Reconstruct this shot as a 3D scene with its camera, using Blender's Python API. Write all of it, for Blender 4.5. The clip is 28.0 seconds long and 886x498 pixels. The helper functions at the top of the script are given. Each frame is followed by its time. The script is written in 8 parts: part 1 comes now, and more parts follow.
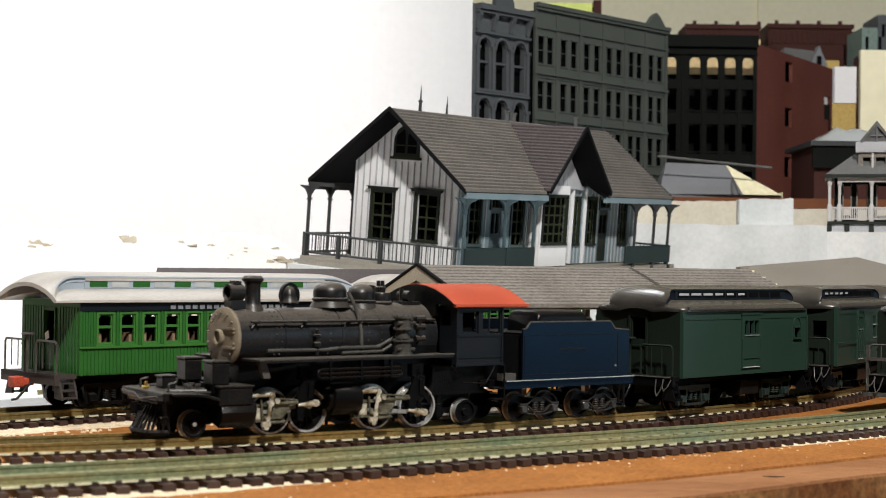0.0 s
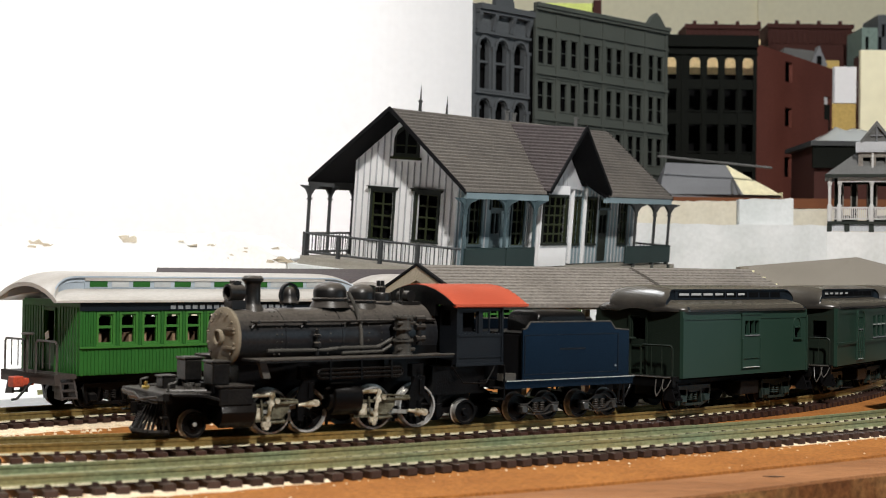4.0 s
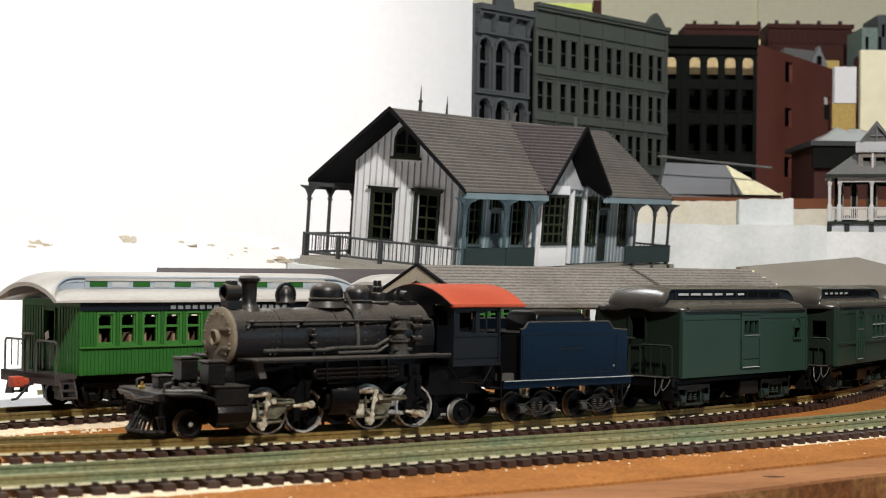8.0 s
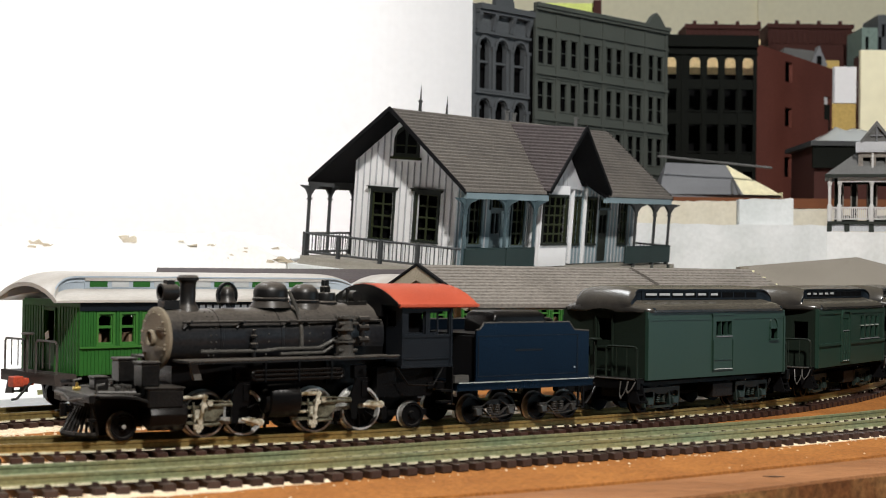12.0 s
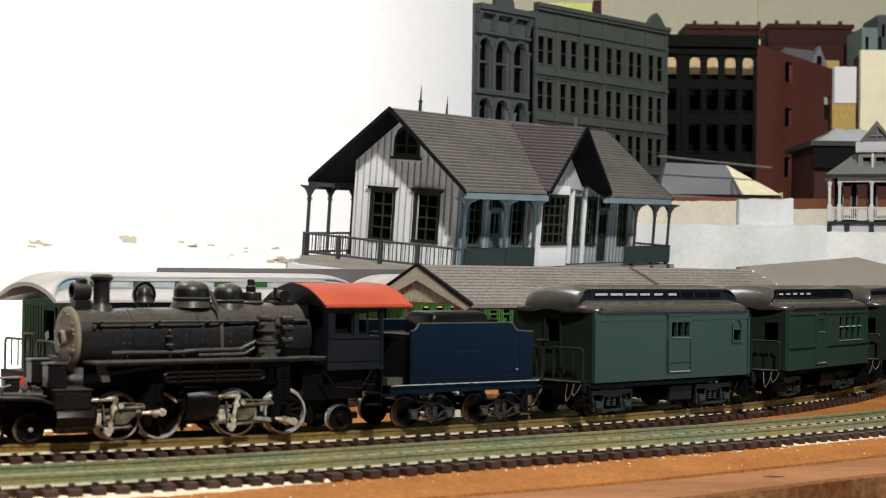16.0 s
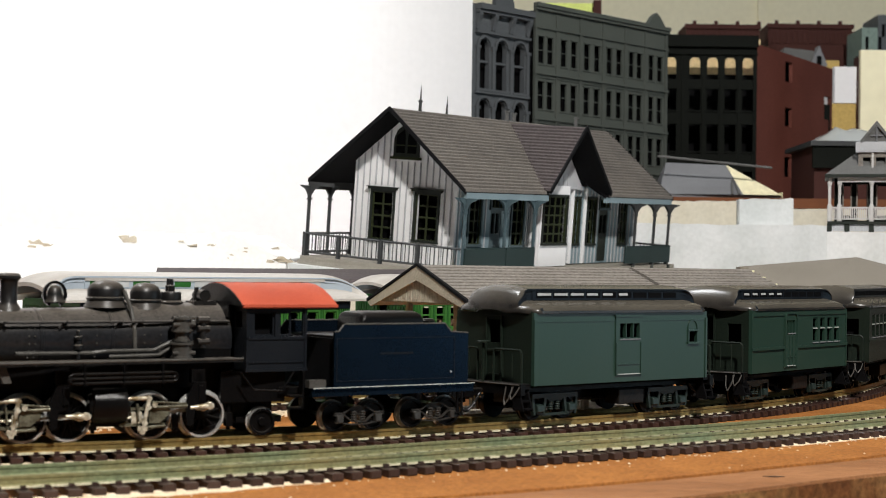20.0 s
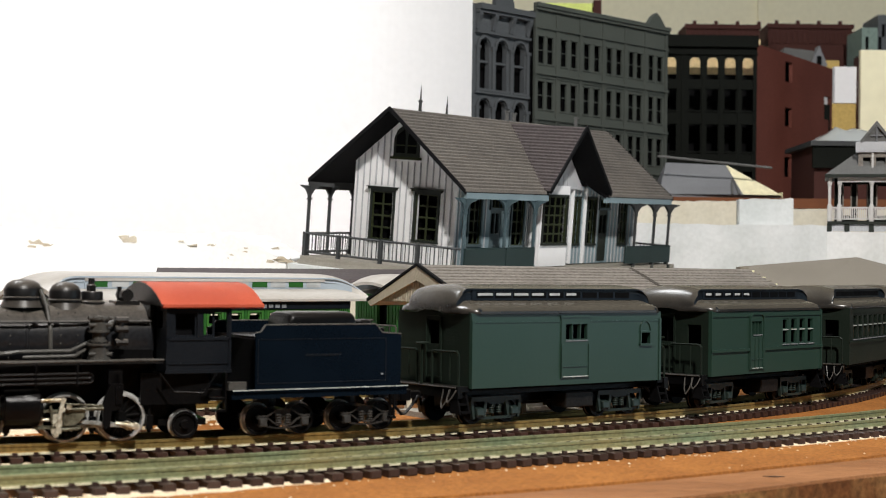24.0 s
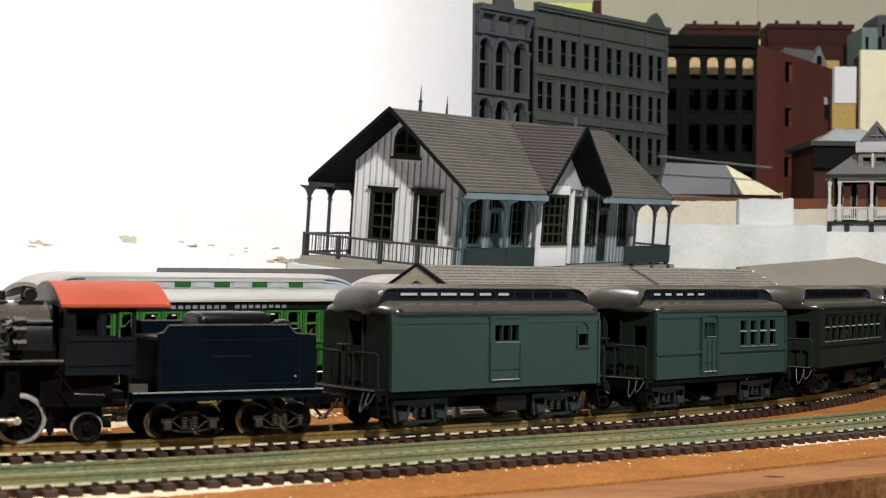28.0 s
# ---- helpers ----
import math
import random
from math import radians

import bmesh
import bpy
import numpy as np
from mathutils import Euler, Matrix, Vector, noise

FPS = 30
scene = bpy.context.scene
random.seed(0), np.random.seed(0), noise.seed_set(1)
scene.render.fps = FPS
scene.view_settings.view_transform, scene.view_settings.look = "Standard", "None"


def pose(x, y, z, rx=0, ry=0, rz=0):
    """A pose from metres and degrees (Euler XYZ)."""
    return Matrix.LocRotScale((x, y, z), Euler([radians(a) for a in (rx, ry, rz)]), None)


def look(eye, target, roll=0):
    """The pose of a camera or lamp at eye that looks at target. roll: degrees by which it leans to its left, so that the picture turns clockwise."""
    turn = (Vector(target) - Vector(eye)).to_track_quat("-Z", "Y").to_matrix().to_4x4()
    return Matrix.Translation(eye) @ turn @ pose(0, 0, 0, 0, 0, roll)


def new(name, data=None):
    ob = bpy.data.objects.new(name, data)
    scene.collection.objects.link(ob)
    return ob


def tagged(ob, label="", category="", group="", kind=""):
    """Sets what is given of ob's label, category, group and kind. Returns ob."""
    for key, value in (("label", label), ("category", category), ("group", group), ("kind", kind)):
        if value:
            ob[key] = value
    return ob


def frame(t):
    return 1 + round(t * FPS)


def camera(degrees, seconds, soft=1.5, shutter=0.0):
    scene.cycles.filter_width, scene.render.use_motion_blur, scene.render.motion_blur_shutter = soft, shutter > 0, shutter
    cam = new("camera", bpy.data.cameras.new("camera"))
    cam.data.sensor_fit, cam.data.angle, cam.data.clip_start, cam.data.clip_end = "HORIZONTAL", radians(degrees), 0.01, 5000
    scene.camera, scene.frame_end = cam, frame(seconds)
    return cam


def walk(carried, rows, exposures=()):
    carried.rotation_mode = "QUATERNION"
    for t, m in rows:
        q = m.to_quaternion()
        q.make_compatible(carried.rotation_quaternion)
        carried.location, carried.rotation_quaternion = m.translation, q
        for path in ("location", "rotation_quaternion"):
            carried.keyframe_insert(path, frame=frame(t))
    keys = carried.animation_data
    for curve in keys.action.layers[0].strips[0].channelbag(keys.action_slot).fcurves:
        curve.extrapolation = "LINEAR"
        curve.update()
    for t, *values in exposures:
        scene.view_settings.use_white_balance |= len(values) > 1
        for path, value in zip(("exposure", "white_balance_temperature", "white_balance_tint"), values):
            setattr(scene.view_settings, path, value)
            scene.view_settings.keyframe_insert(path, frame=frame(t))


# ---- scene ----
# A model railway on a layout table, in true model size: lengths below are millimetres from the rail tops.
K = 0.001


def mm(x, y, z):
    return Vector((x * K, y * K, z * K))


EYE_Z = 42.64
cam = camera(32.38, 28.0, soft=0.45)
cam.data.dof.use_dof = True
cam.data.dof.focus_distance = 0.56
cam.data.dof.aperture_fstop = 48.0
cam_pose = Matrix.Translation(mm(0, 0, EYE_Z)) @ pose(0, 0, 0, 90.793) @ pose(0, 0, 0, 0, 0, 0.769)
walk(cam, [(0.0, cam_pose), (28.0, cam_pose)], exposures=[(0.0, 0.0), (28.0, 0.0)])

# ---- light ----
world = bpy.data.worlds.new("room_air")
scene.world = world
world.use_nodes = True
world.node_tree.nodes["Background"].inputs["Color"].default_value = (0.9, 0.95, 1.0, 1)
world.node_tree.nodes["Background"].inputs["Strength"].default_value = 0.17


def lamp(name, eye, target, size, watts, colour):
    data = bpy.data.lights.new(name, "AREA")
    data.shape, data.size, data.energy, data.color = "DISK", size, watts, colour
    ob = new(name, data)
    ob.matrix_world = look(mm(*eye), mm(*target))
    return ob


lamp("ceiling_lamp_front", (300, -500, 1090), (0, 560, 20), 0.08, 32.0, (1.0, 0.965, 0.915))
# added fill, no such lamp known: it only brightens the backdrop
lamp("ceiling_lamp_back", (-620, 820, 1240), (-560, 980, 60), 0.4, 12.0, (0.95, 0.975, 1.0))

# cool daylight through the window in the east wall
daylight = lamp("window_daylight", (2640, 50, 400), (0, 50, 400), 1.6, 6.5, (0.6, 0.84, 1.0))
daylight.data.shape, daylight.data.size, daylight.data.size_y = "RECTANGLE", 1.6, 1.0

# ---- materials ----


def material(name, colour, rough=0.6, metal=0.0, second=None, scale=300.0, amount=0.5, fine=2500.0, fine_amount=0.25, bump=0.15, per_object=0.0, coat=0.0, stretch=(1, 1, 1), spec=0.16, dust=None, sheen=(1, 1, 1)):
    """A painted or natural surface: two noises mix the colour, a finer one gives relief."""
    m = bpy.data.materials.new(name)
    m.use_nodes = True
    t, link = m.node_tree, m.node_tree.links.new
    b = t.nodes["Principled BSDF"]
    b.inputs["Roughness"].default_value, b.inputs["Metallic"].default_value = rough, metal
    b.inputs["Coat Weight"].default_value, b.inputs["Specular IOR Level"].default_value = coat, spec
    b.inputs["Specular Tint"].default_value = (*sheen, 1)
    at = t.nodes.new("ShaderNodeTexCoord")
    mapping = t.nodes.new("ShaderNodeMapping")
    mapping.inputs["Scale"].default_value = stretch
    link(at.outputs["Object"], mapping.inputs["Vector"])
    big, small = t.nodes.new("ShaderNodeTexNoise"), t.nodes.new("ShaderNodeTexNoise")
    big.inputs["Scale"].default_value, big.inputs["Detail"].default_value = scale, 5
    small.inputs["Scale"].default_value, small.inputs["Detail"].default_value = fine, 3
    for n in (big, small):
        link(mapping.outputs["Vector"], n.inputs["Vector"])
    second = second or tuple(c * 0.6 for c in colour)
    ramp = t.nodes.new("ShaderNodeMapRange")
    ramp.inputs["From Min"].default_value, ramp.inputs["From Max"].default_value = 0.38, 0.68
    ramp.inputs["To Max"].default_value = amount
    link(big.outputs["Fac"], ramp.inputs["Value"])
    mix = t.nodes.new("ShaderNodeMix")
    mix.data_type = "RGBA"
    mix.inputs["A"].default_value, mix.inputs["B"].default_value = (*colour, 1), (*second, 1)
    link(ramp.outputs["Result"], mix.inputs["Factor"])
    grain = t.nodes.new("ShaderNodeMapRange")
    grain.inputs["From Min"].default_value, grain.inputs["From Max"].default_value = 0.3, 0.7
    grain.inputs["To Min"].default_value, grain.inputs["To Max"].default_value = 1 - fine_amount, 1 + fine_amount
    link(small.outputs["Fac"], grain.inputs["Value"])
    tone = t.nodes.new("ShaderNodeVectorMath")
    tone.operation = "SCALE"
    link(mix.outputs["Result"], tone.inputs[0])
    link(grain.outputs["Result"], tone.inputs["Scale"])
    last = tone
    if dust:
        # brighter tops put into the colour, as dust on faces that look up
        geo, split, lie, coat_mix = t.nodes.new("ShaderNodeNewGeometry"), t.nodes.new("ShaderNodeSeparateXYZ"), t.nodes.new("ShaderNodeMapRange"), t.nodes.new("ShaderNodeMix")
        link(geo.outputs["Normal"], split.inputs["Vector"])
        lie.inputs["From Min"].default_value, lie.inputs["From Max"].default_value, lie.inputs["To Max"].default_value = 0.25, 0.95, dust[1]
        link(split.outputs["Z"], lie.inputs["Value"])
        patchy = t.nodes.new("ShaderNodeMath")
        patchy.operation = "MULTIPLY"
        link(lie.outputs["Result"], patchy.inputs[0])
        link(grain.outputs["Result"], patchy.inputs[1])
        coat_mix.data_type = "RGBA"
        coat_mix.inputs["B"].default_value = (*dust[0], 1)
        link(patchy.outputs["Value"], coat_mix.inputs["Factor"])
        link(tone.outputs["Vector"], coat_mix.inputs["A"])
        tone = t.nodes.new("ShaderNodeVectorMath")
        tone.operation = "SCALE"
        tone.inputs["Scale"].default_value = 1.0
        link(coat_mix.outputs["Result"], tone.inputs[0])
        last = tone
    if per_object:
        info, spread, tone2 = t.nodes.new("ShaderNodeObjectInfo"), t.nodes.new("ShaderNodeMapRange"), t.nodes.new("ShaderNodeVectorMath")
        spread.inputs["To Min"].default_value, spread.inputs["To Max"].default_value = 1 - per_object, 1 + per_object
        tone2.operation = "SCALE"
        link(info.outputs["Random"], spread.inputs["Value"])
        link(tone.outputs["Vector"], tone2.inputs[0])
        link(spread.outputs["Result"], tone2.inputs["Scale"])
        last = tone2
    link(last.outputs["Vector"], b.inputs["Base Color"])
    if bump:
        rise = t.nodes.new("ShaderNodeBump")
        rise.inputs["Strength"].default_value, rise.inputs["Distance"].default_value = bump, 0.0006
        link(small.outputs["Fac"], rise.inputs["Height"])
        link(rise.outputs["Normal"], b.inputs["Normal"])
    return m


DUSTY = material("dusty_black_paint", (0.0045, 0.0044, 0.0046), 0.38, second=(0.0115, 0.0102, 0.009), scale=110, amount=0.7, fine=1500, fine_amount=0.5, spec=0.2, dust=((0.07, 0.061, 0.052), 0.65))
BLACK = material("weathered_black_paint", (0.0025, 0.0025, 0.0028), 0.3, second=(0.0055, 0.0052, 0.005), scale=120, amount=0.5, fine=1800, fine_amount=0.3, spec=0.14, dust=((0.035, 0.03, 0.026), 0.4))
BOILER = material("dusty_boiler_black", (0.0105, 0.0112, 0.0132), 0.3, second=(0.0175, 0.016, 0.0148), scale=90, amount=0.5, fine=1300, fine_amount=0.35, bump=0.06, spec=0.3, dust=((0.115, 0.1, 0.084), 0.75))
# rubbed iron; on pipes and the running board its paleness stands for highlights
WORN_AND_GLINT = material("rubbed_iron_edge", (0.07, 0.066, 0.059), 0.38, second=(0.028, 0.026, 0.023), scale=250, amount=0.75, spec=0.22, bump=0.05)
GLOSS = material("oily_black_fittings", (0.0065, 0.0064, 0.0066), 0.36, second=(0.017, 0.0155, 0.014), scale=140, amount=0.5, fine_amount=0.3, spec=0.28, bump=0.06, dust=((0.13, 0.113, 0.096), 0.75))
SMOKEBOX = material("graphite_smokebox", (0.2, 0.168, 0.122), 0.45, second=(0.14, 0.117, 0.083), scale=160, amount=0.6, fine_amount=0.15, bump=0.08)
CAB = material("cab_slate_black", (0.0065, 0.008, 0.0105), 0.3, second=(0.012, 0.0135, 0.016), scale=80, amount=0.6, spec=0.13)
RED_ROOF = material("red_oxide_roof", (0.43, 0.082, 0.043), 0.5, second=(0.34, 0.06, 0.032), scale=110, amount=0.6, fine_amount=0.12)
# the blue of reflected daylight is put into the sheen tint
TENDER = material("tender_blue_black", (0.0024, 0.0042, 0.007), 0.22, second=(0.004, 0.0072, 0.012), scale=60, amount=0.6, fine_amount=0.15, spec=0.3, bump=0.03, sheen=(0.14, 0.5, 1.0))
STEEL = material("bright_steel", (0.42, 0.43, 0.41), 0.28, 0.45, second=(0.12, 0.11, 0.09), scale=600, amount=0.85)
TYRE = material("tyre_steel", (0.5, 0.5, 0.49), 0.28, 0.5, second=(0.24, 0.22, 0.18), scale=400, amount=0.6)
GEAR = material("stained_olive_gear", (0.15, 0.145, 0.105), 0.32, 0.3, second=(0.04, 0.033, 0.02), scale=500, amount=0.9)
ROD = material("cream_rod_plastic", (0.62, 0.59, 0.48), 0.25, 0.3, second=(0.12, 0.08, 0.03), scale=420, amount=0.95)
IRON = material("oiled_iron", (0.05, 0.047, 0.043), 0.3, 0.3, second=(0.022, 0.018, 0.015), scale=400, amount=0.7, spec=0.3)
BRASS = material("brass", (0.75, 0.55, 0.16), 0.3, 0.9)
# paler than the rail: the lit top of its foot is put into the colour
RAIL_FOOT = material("pale_rail_foot", (0.5, 0.46, 0.33), 0.5, second=(0.36, 0.34, 0.24), scale=200, amount=0.6)
RAIL_GOLD = material("tarnished_brass_rail", (0.26, 0.17, 0.055), 0.36, 0.5, second=(0.18, 0.145, 0.06), scale=30, amount=0.85, fine=900)
RAIL = material("nickel_rail_side", (0.28, 0.25, 0.12), 0.36, 0.4, second=(0.19, 0.24, 0.14), scale=35, amount=0.9, fine=900)
TIE = material("brown_plastic_tie", (0.036, 0.0185, 0.0145), 0.36, second=(0.022, 0.0118, 0.0095), scale=200, amount=0.6, per_object=0.25, spec=0.3)
TIE_GREEN = material("dusty_plastic_tie", (0.045, 0.026, 0.02), 0.4, second=(0.025, 0.016, 0.0125), scale=200, amount=0.6, per_object=0.25, spec=0.3)
BOARD = material("rust_brown_fibreboard", (0.35, 0.14, 0.036), 0.85, second=(0.24, 0.09, 0.024), scale=45, amount=0.7, fine=1000, fine_amount=0.3, bump=0.7)
PLANK = material("pinkish_plank", (0.325, 0.15, 0.066), 0.6, second=(0.21, 0.09, 0.038), scale=14, amount=0.95, fine=300, fine_amount=0.26, bump=0.25, stretch=(1, 6, 6))
FASCIA = material("varnished_fascia_wood", (0.25, 0.105, 0.04), 0.55, second=(0.15, 0.055, 0.022), scale=25, amount=0.8, fine=300, fine_amount=0.25, stretch=(1, 1, 6))
SAWN = material("sawn_edge_with_glue", (0.13, 0.048, 0.016), 0.7, second=(0.36, 0.2, 0.075), scale=70, amount=0.75, fine=500, fine_amount=0.4, bump=0.6)
PLASTER = material("white_plaster", (0.88, 0.875, 0.865), 0.85, second=(0.82, 0.8, 0.77), scale=30, amount=0.3, fine=500, fine_amount=0.04, bump=0.3)
CRUMB = material("cream_plaster_crumbs", (0.8, 0.68, 0.5), 0.9, second=(0.6, 0.42, 0.25), scale=200, amount=0.6, bump=0.5)
FOAM = material("white_insulation_foam", (0.66, 0.67, 0.67), 0.8, second=(0.46, 0.49, 0.48), scale=28, amount=0.6, fine=400, fine_amount=0.05, bump=0.25)
CREAM_FOAM = material("cream_foam", (0.58, 0.54, 0.45), 0.8, second=(0.46, 0.41, 0.31), scale=26, amount=0.65, fine=350, fine_amount=0.06, bump=0.2)
TORN = material("torn_tan_paper", (0.5, 0.43, 0.33), 0.9, second=(0.7, 0.65, 0.55), scale=90, amount=0.8)
BACKDROP = material("white_backdrop_paint", (0.9, 0.9, 0.92), 0.9, second=(0.86, 0.86, 0.88), scale=4, amount=0.5, fine=200, fine_amount=0.015, bump=0.02)
# unseen walls, coloured near-black so that car sides reflect a dim room
ROOM_DIM = material("dark_room_paint", (0.035, 0.038, 0.038), 0.8, second=(0.03, 0.032, 0.033), scale=3, amount=0.6, fine=120, fine_amount=0.03, bump=0.03)
ROOM = material("dull_room_paint", (0.13, 0.12, 0.1), 0.8, second=(0.11, 0.1, 0.085), scale=3, amount=0.6, fine=120, fine_amount=0.03, bump=0.03)
BEIGE = material("beige_wall_paint", (0.9, 0.86, 0.65), 0.8, second=(0.86, 0.81, 0.6), scale=3, amount=0.6, fine=120, fine_amount=0.03, bump=0.03)
CREAM_PANEL = material("cream_panel", (0.88, 0.83, 0.6), 0.6, second=(0.84, 0.78, 0.55), scale=10, amount=0.5, fine=100, fine_amount=0.03, bump=0.0)
FLOOR = material("grey_floor", (0.11, 0.1, 0.09), 0.7, scale=4)
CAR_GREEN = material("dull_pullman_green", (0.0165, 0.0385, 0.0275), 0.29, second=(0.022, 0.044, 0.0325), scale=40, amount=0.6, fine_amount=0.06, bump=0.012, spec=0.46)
# darker green with shade in it, for far sides and ends of the cars
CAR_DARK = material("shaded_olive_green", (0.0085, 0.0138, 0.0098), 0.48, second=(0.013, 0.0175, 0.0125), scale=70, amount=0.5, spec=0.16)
CAR_ROOF = material("weathered_grey_roof", (0.014, 0.0134, 0.0134), 0.25, second=(0.07, 0.061, 0.049), scale=50, amount=0.75, fine_amount=0.2, spec=0.5, bump=0.02, stretch=(0.35, 1, 1), dust=((0.13, 0.115, 0.09), 0.5))
GREEN = material("bright_coach_green", (0.024, 0.105, 0.021), 0.4, second=(0.017, 0.076, 0.016), scale=90, amount=0.5, fine_amount=0.12, bump=0.05)
CREAM_ROOF = material("cream_white_roof", (0.47, 0.45, 0.42), 0.36, second=(0.17, 0.125, 0.085), scale=42, amount=0.75, stretch=(0.22, 1, 1), fine_amount=0.08)
ROOF_SIDE = material("grey_blue_clerestory", (0.33, 0.38, 0.43), 0.45, second=(0.26, 0.3, 0.34), scale=60, fine_amount=0.06)
SASH = material("pale_green_sash", (0.042, 0.15, 0.03), 0.4, second=(0.03, 0.11, 0.022), scale=90, fine_amount=0.1, bump=0.0)
LETTERBOARD = material("navy_letterboard", (0.006, 0.009, 0.013), 0.4, second=(0.01, 0.013, 0.018))
LETTER = material("silver_lettering", (0.2, 0.22, 0.24), 0.5)
PALE = material("pale_glazing", (0.42, 0.43, 0.43), 0.25, second=(0.28, 0.3, 0.3), scale=200, fine_amount=0.05, bump=0.0)
# near-black that stands for unlit interiors behind openings
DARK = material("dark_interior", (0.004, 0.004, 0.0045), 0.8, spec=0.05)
SEAT = material("brown_interior_seats", (0.24, 0.16, 0.1), 0.7)
BEAM = material("grey_brown_beam", (0.045, 0.039, 0.036), 0.55, second=(0.03, 0.026, 0.023), scale=90)
COUPLER = material("red_coupler_block", (0.38, 0.06, 0.03), 0.5, second=(0.2, 0.05, 0.03), scale=300)
ST_WHITE = material("off_white_siding", (0.8, 0.8, 0.81), 0.6, second=(0.7, 0.7, 0.72), scale=40, amount=0.4, fine_amount=0.05, bump=0.05)
# grey trim; also batten shadow lines and gable shade put into the colour
ST_BATTEN = material("grey_batten", (0.44, 0.45, 0.47), 0.6, second=(0.34, 0.35, 0.37), scale=60)
# blue-grey of the fascias, and of the shade painted on the side wall
ST_GREY = material("blue_grey_siding", (0.2, 0.27, 0.3), 0.6, second=(0.16, 0.22, 0.25), scale=40, amount=0.5, fine_amount=0.08)
TEAL = material("slate_teal_trim", (0.075, 0.105, 0.115), 0.55, second=(0.055, 0.078, 0.086), scale=70, fine_amount=0.1)
TEAL_POST = material("blue_grey_post", (0.07, 0.105, 0.12), 0.55, second=(0.05, 0.078, 0.09), scale=70, fine_amount=0.1)
TEAL_DARK = material("dark_slate_panel", (0.021, 0.037, 0.037), 0.55, second=(0.016, 0.028, 0.028), scale=70, fine_amount=0.1)
TRUCK_GREEN = material("grimy_green_iron", (0.012, 0.0205, 0.018), 0.36, second=(0.02, 0.029, 0.025), scale=300, amount=0.6, spec=0.32)
# near-black: dark trim, and roof undersides with their overhang shade in the colour
SOFFIT = material("black_soffit", (0.006, 0.006, 0.007), 0.7, spec=0.1)
ST_TRIM = material("dark_green_trim", (0.0175, 0.0225, 0.019), 0.5, second=(0.0275, 0.03, 0.025), scale=80)
ST_WINDOW = material("olive_window_frame", (0.028, 0.035, 0.015), 0.5, second=(0.018, 0.023, 0.01), scale=80)
ST_RAIL = material("charcoal_railing", (0.042, 0.045, 0.0468), 0.5, second=(0.06, 0.06, 0.06), scale=90)
SHINGLE = material("brown_grey_shingle", (0.176, 0.159, 0.142), 0.75, second=(0.12, 0.108, 0.1), scale=45, amount=0.6, fine=1000, fine_amount=0.25, bump=0.3)
# mauve shingle; on the cross slope a copy darkened to paint in its shade
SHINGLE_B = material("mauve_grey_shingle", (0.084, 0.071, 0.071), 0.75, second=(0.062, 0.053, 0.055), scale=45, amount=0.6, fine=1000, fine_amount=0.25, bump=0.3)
SHED_ROOF = material("warm_grey_shingle", (0.2, 0.18, 0.16), 0.8, second=(0.14, 0.125, 0.11), scale=45, amount=0.6, fine=900, fine_amount=0.25, bump=0.3)
SHED_ROOF_B = material("taupe_card_roof", (0.205, 0.185, 0.155), 0.8, second=(0.165, 0.147, 0.122), scale=30, amount=0.5)
SHED_WALL = material("tan_board_wall", (0.5, 0.455, 0.36), 0.7, second=(0.39, 0.35, 0.27), scale=60, amount=0.6)
DECK = material("grey_plank_deck", (0.3, 0.28, 0.24), 0.8, second=(0.22, 0.2, 0.17), scale=40)
GREY_PLASTIC = material("grey_building_plastic", (0.083, 0.093, 0.083), 0.6, second=(0.064, 0.073, 0.065), scale=25, amount=0.5, fine_amount=0.12, bump=0.05)
GREY_DARK = material("slate_building_plastic", (0.092, 0.1, 0.108), 0.6, second=(0.066, 0.073, 0.079), scale=25)
DARK_FRONT = material("dark_green_front", (0.006, 0.0072, 0.0058), 0.65, second=(0.0085, 0.0098, 0.008), spec=0.06, scale=25)
BRICK = material("red_brick_paint", (0.155, 0.052, 0.039), 0.75, second=(0.12, 0.038, 0.029), scale=25, amount=0.6, fine=700, fine_amount=0.15)
MAROON = material("maroon_brick", (0.06, 0.022, 0.018), 0.75, second=(0.042, 0.016, 0.0135), scale=25)
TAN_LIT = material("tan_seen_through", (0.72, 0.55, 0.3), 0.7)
ORANGE_BASE = material("orange_brown_base", (0.15, 0.055, 0.024), 0.7, second=(0.1, 0.035, 0.016), scale=40)
KIT_GREY = material("pale_grey_kit_plastic", (0.175, 0.18, 0.19), 0.5, second=(0.135, 0.138, 0.15), scale=25)
KIT_LINE = material("worn_pale_edge", (0.4, 0.42, 0.4), 0.4, second=(0.25, 0.28, 0.26), scale=300)
KIT_CREAM = material("cream_kit_plastic", (0.8, 0.74, 0.5), 0.5)
HOUSE_GREY = material("grey_house_trim", (0.12, 0.12, 0.118), 0.6, second=(0.085, 0.085, 0.084), scale=60)
HOUSE_WHITE = material("white_house_trim", (0.52, 0.51, 0.5), 0.6, second=(0.44, 0.43, 0.42), scale=20, fine_amount=0.04, bump=0.0)
SAGE = material("sage_green_plastic", (0.2, 0.27, 0.24), 0.6)
LIME = material("lime_yellow_card", (0.72, 0.82, 0.24), 0.6)
OCHRE = material("ochre_box_card", (0.6, 0.42, 0.14), 0.7)


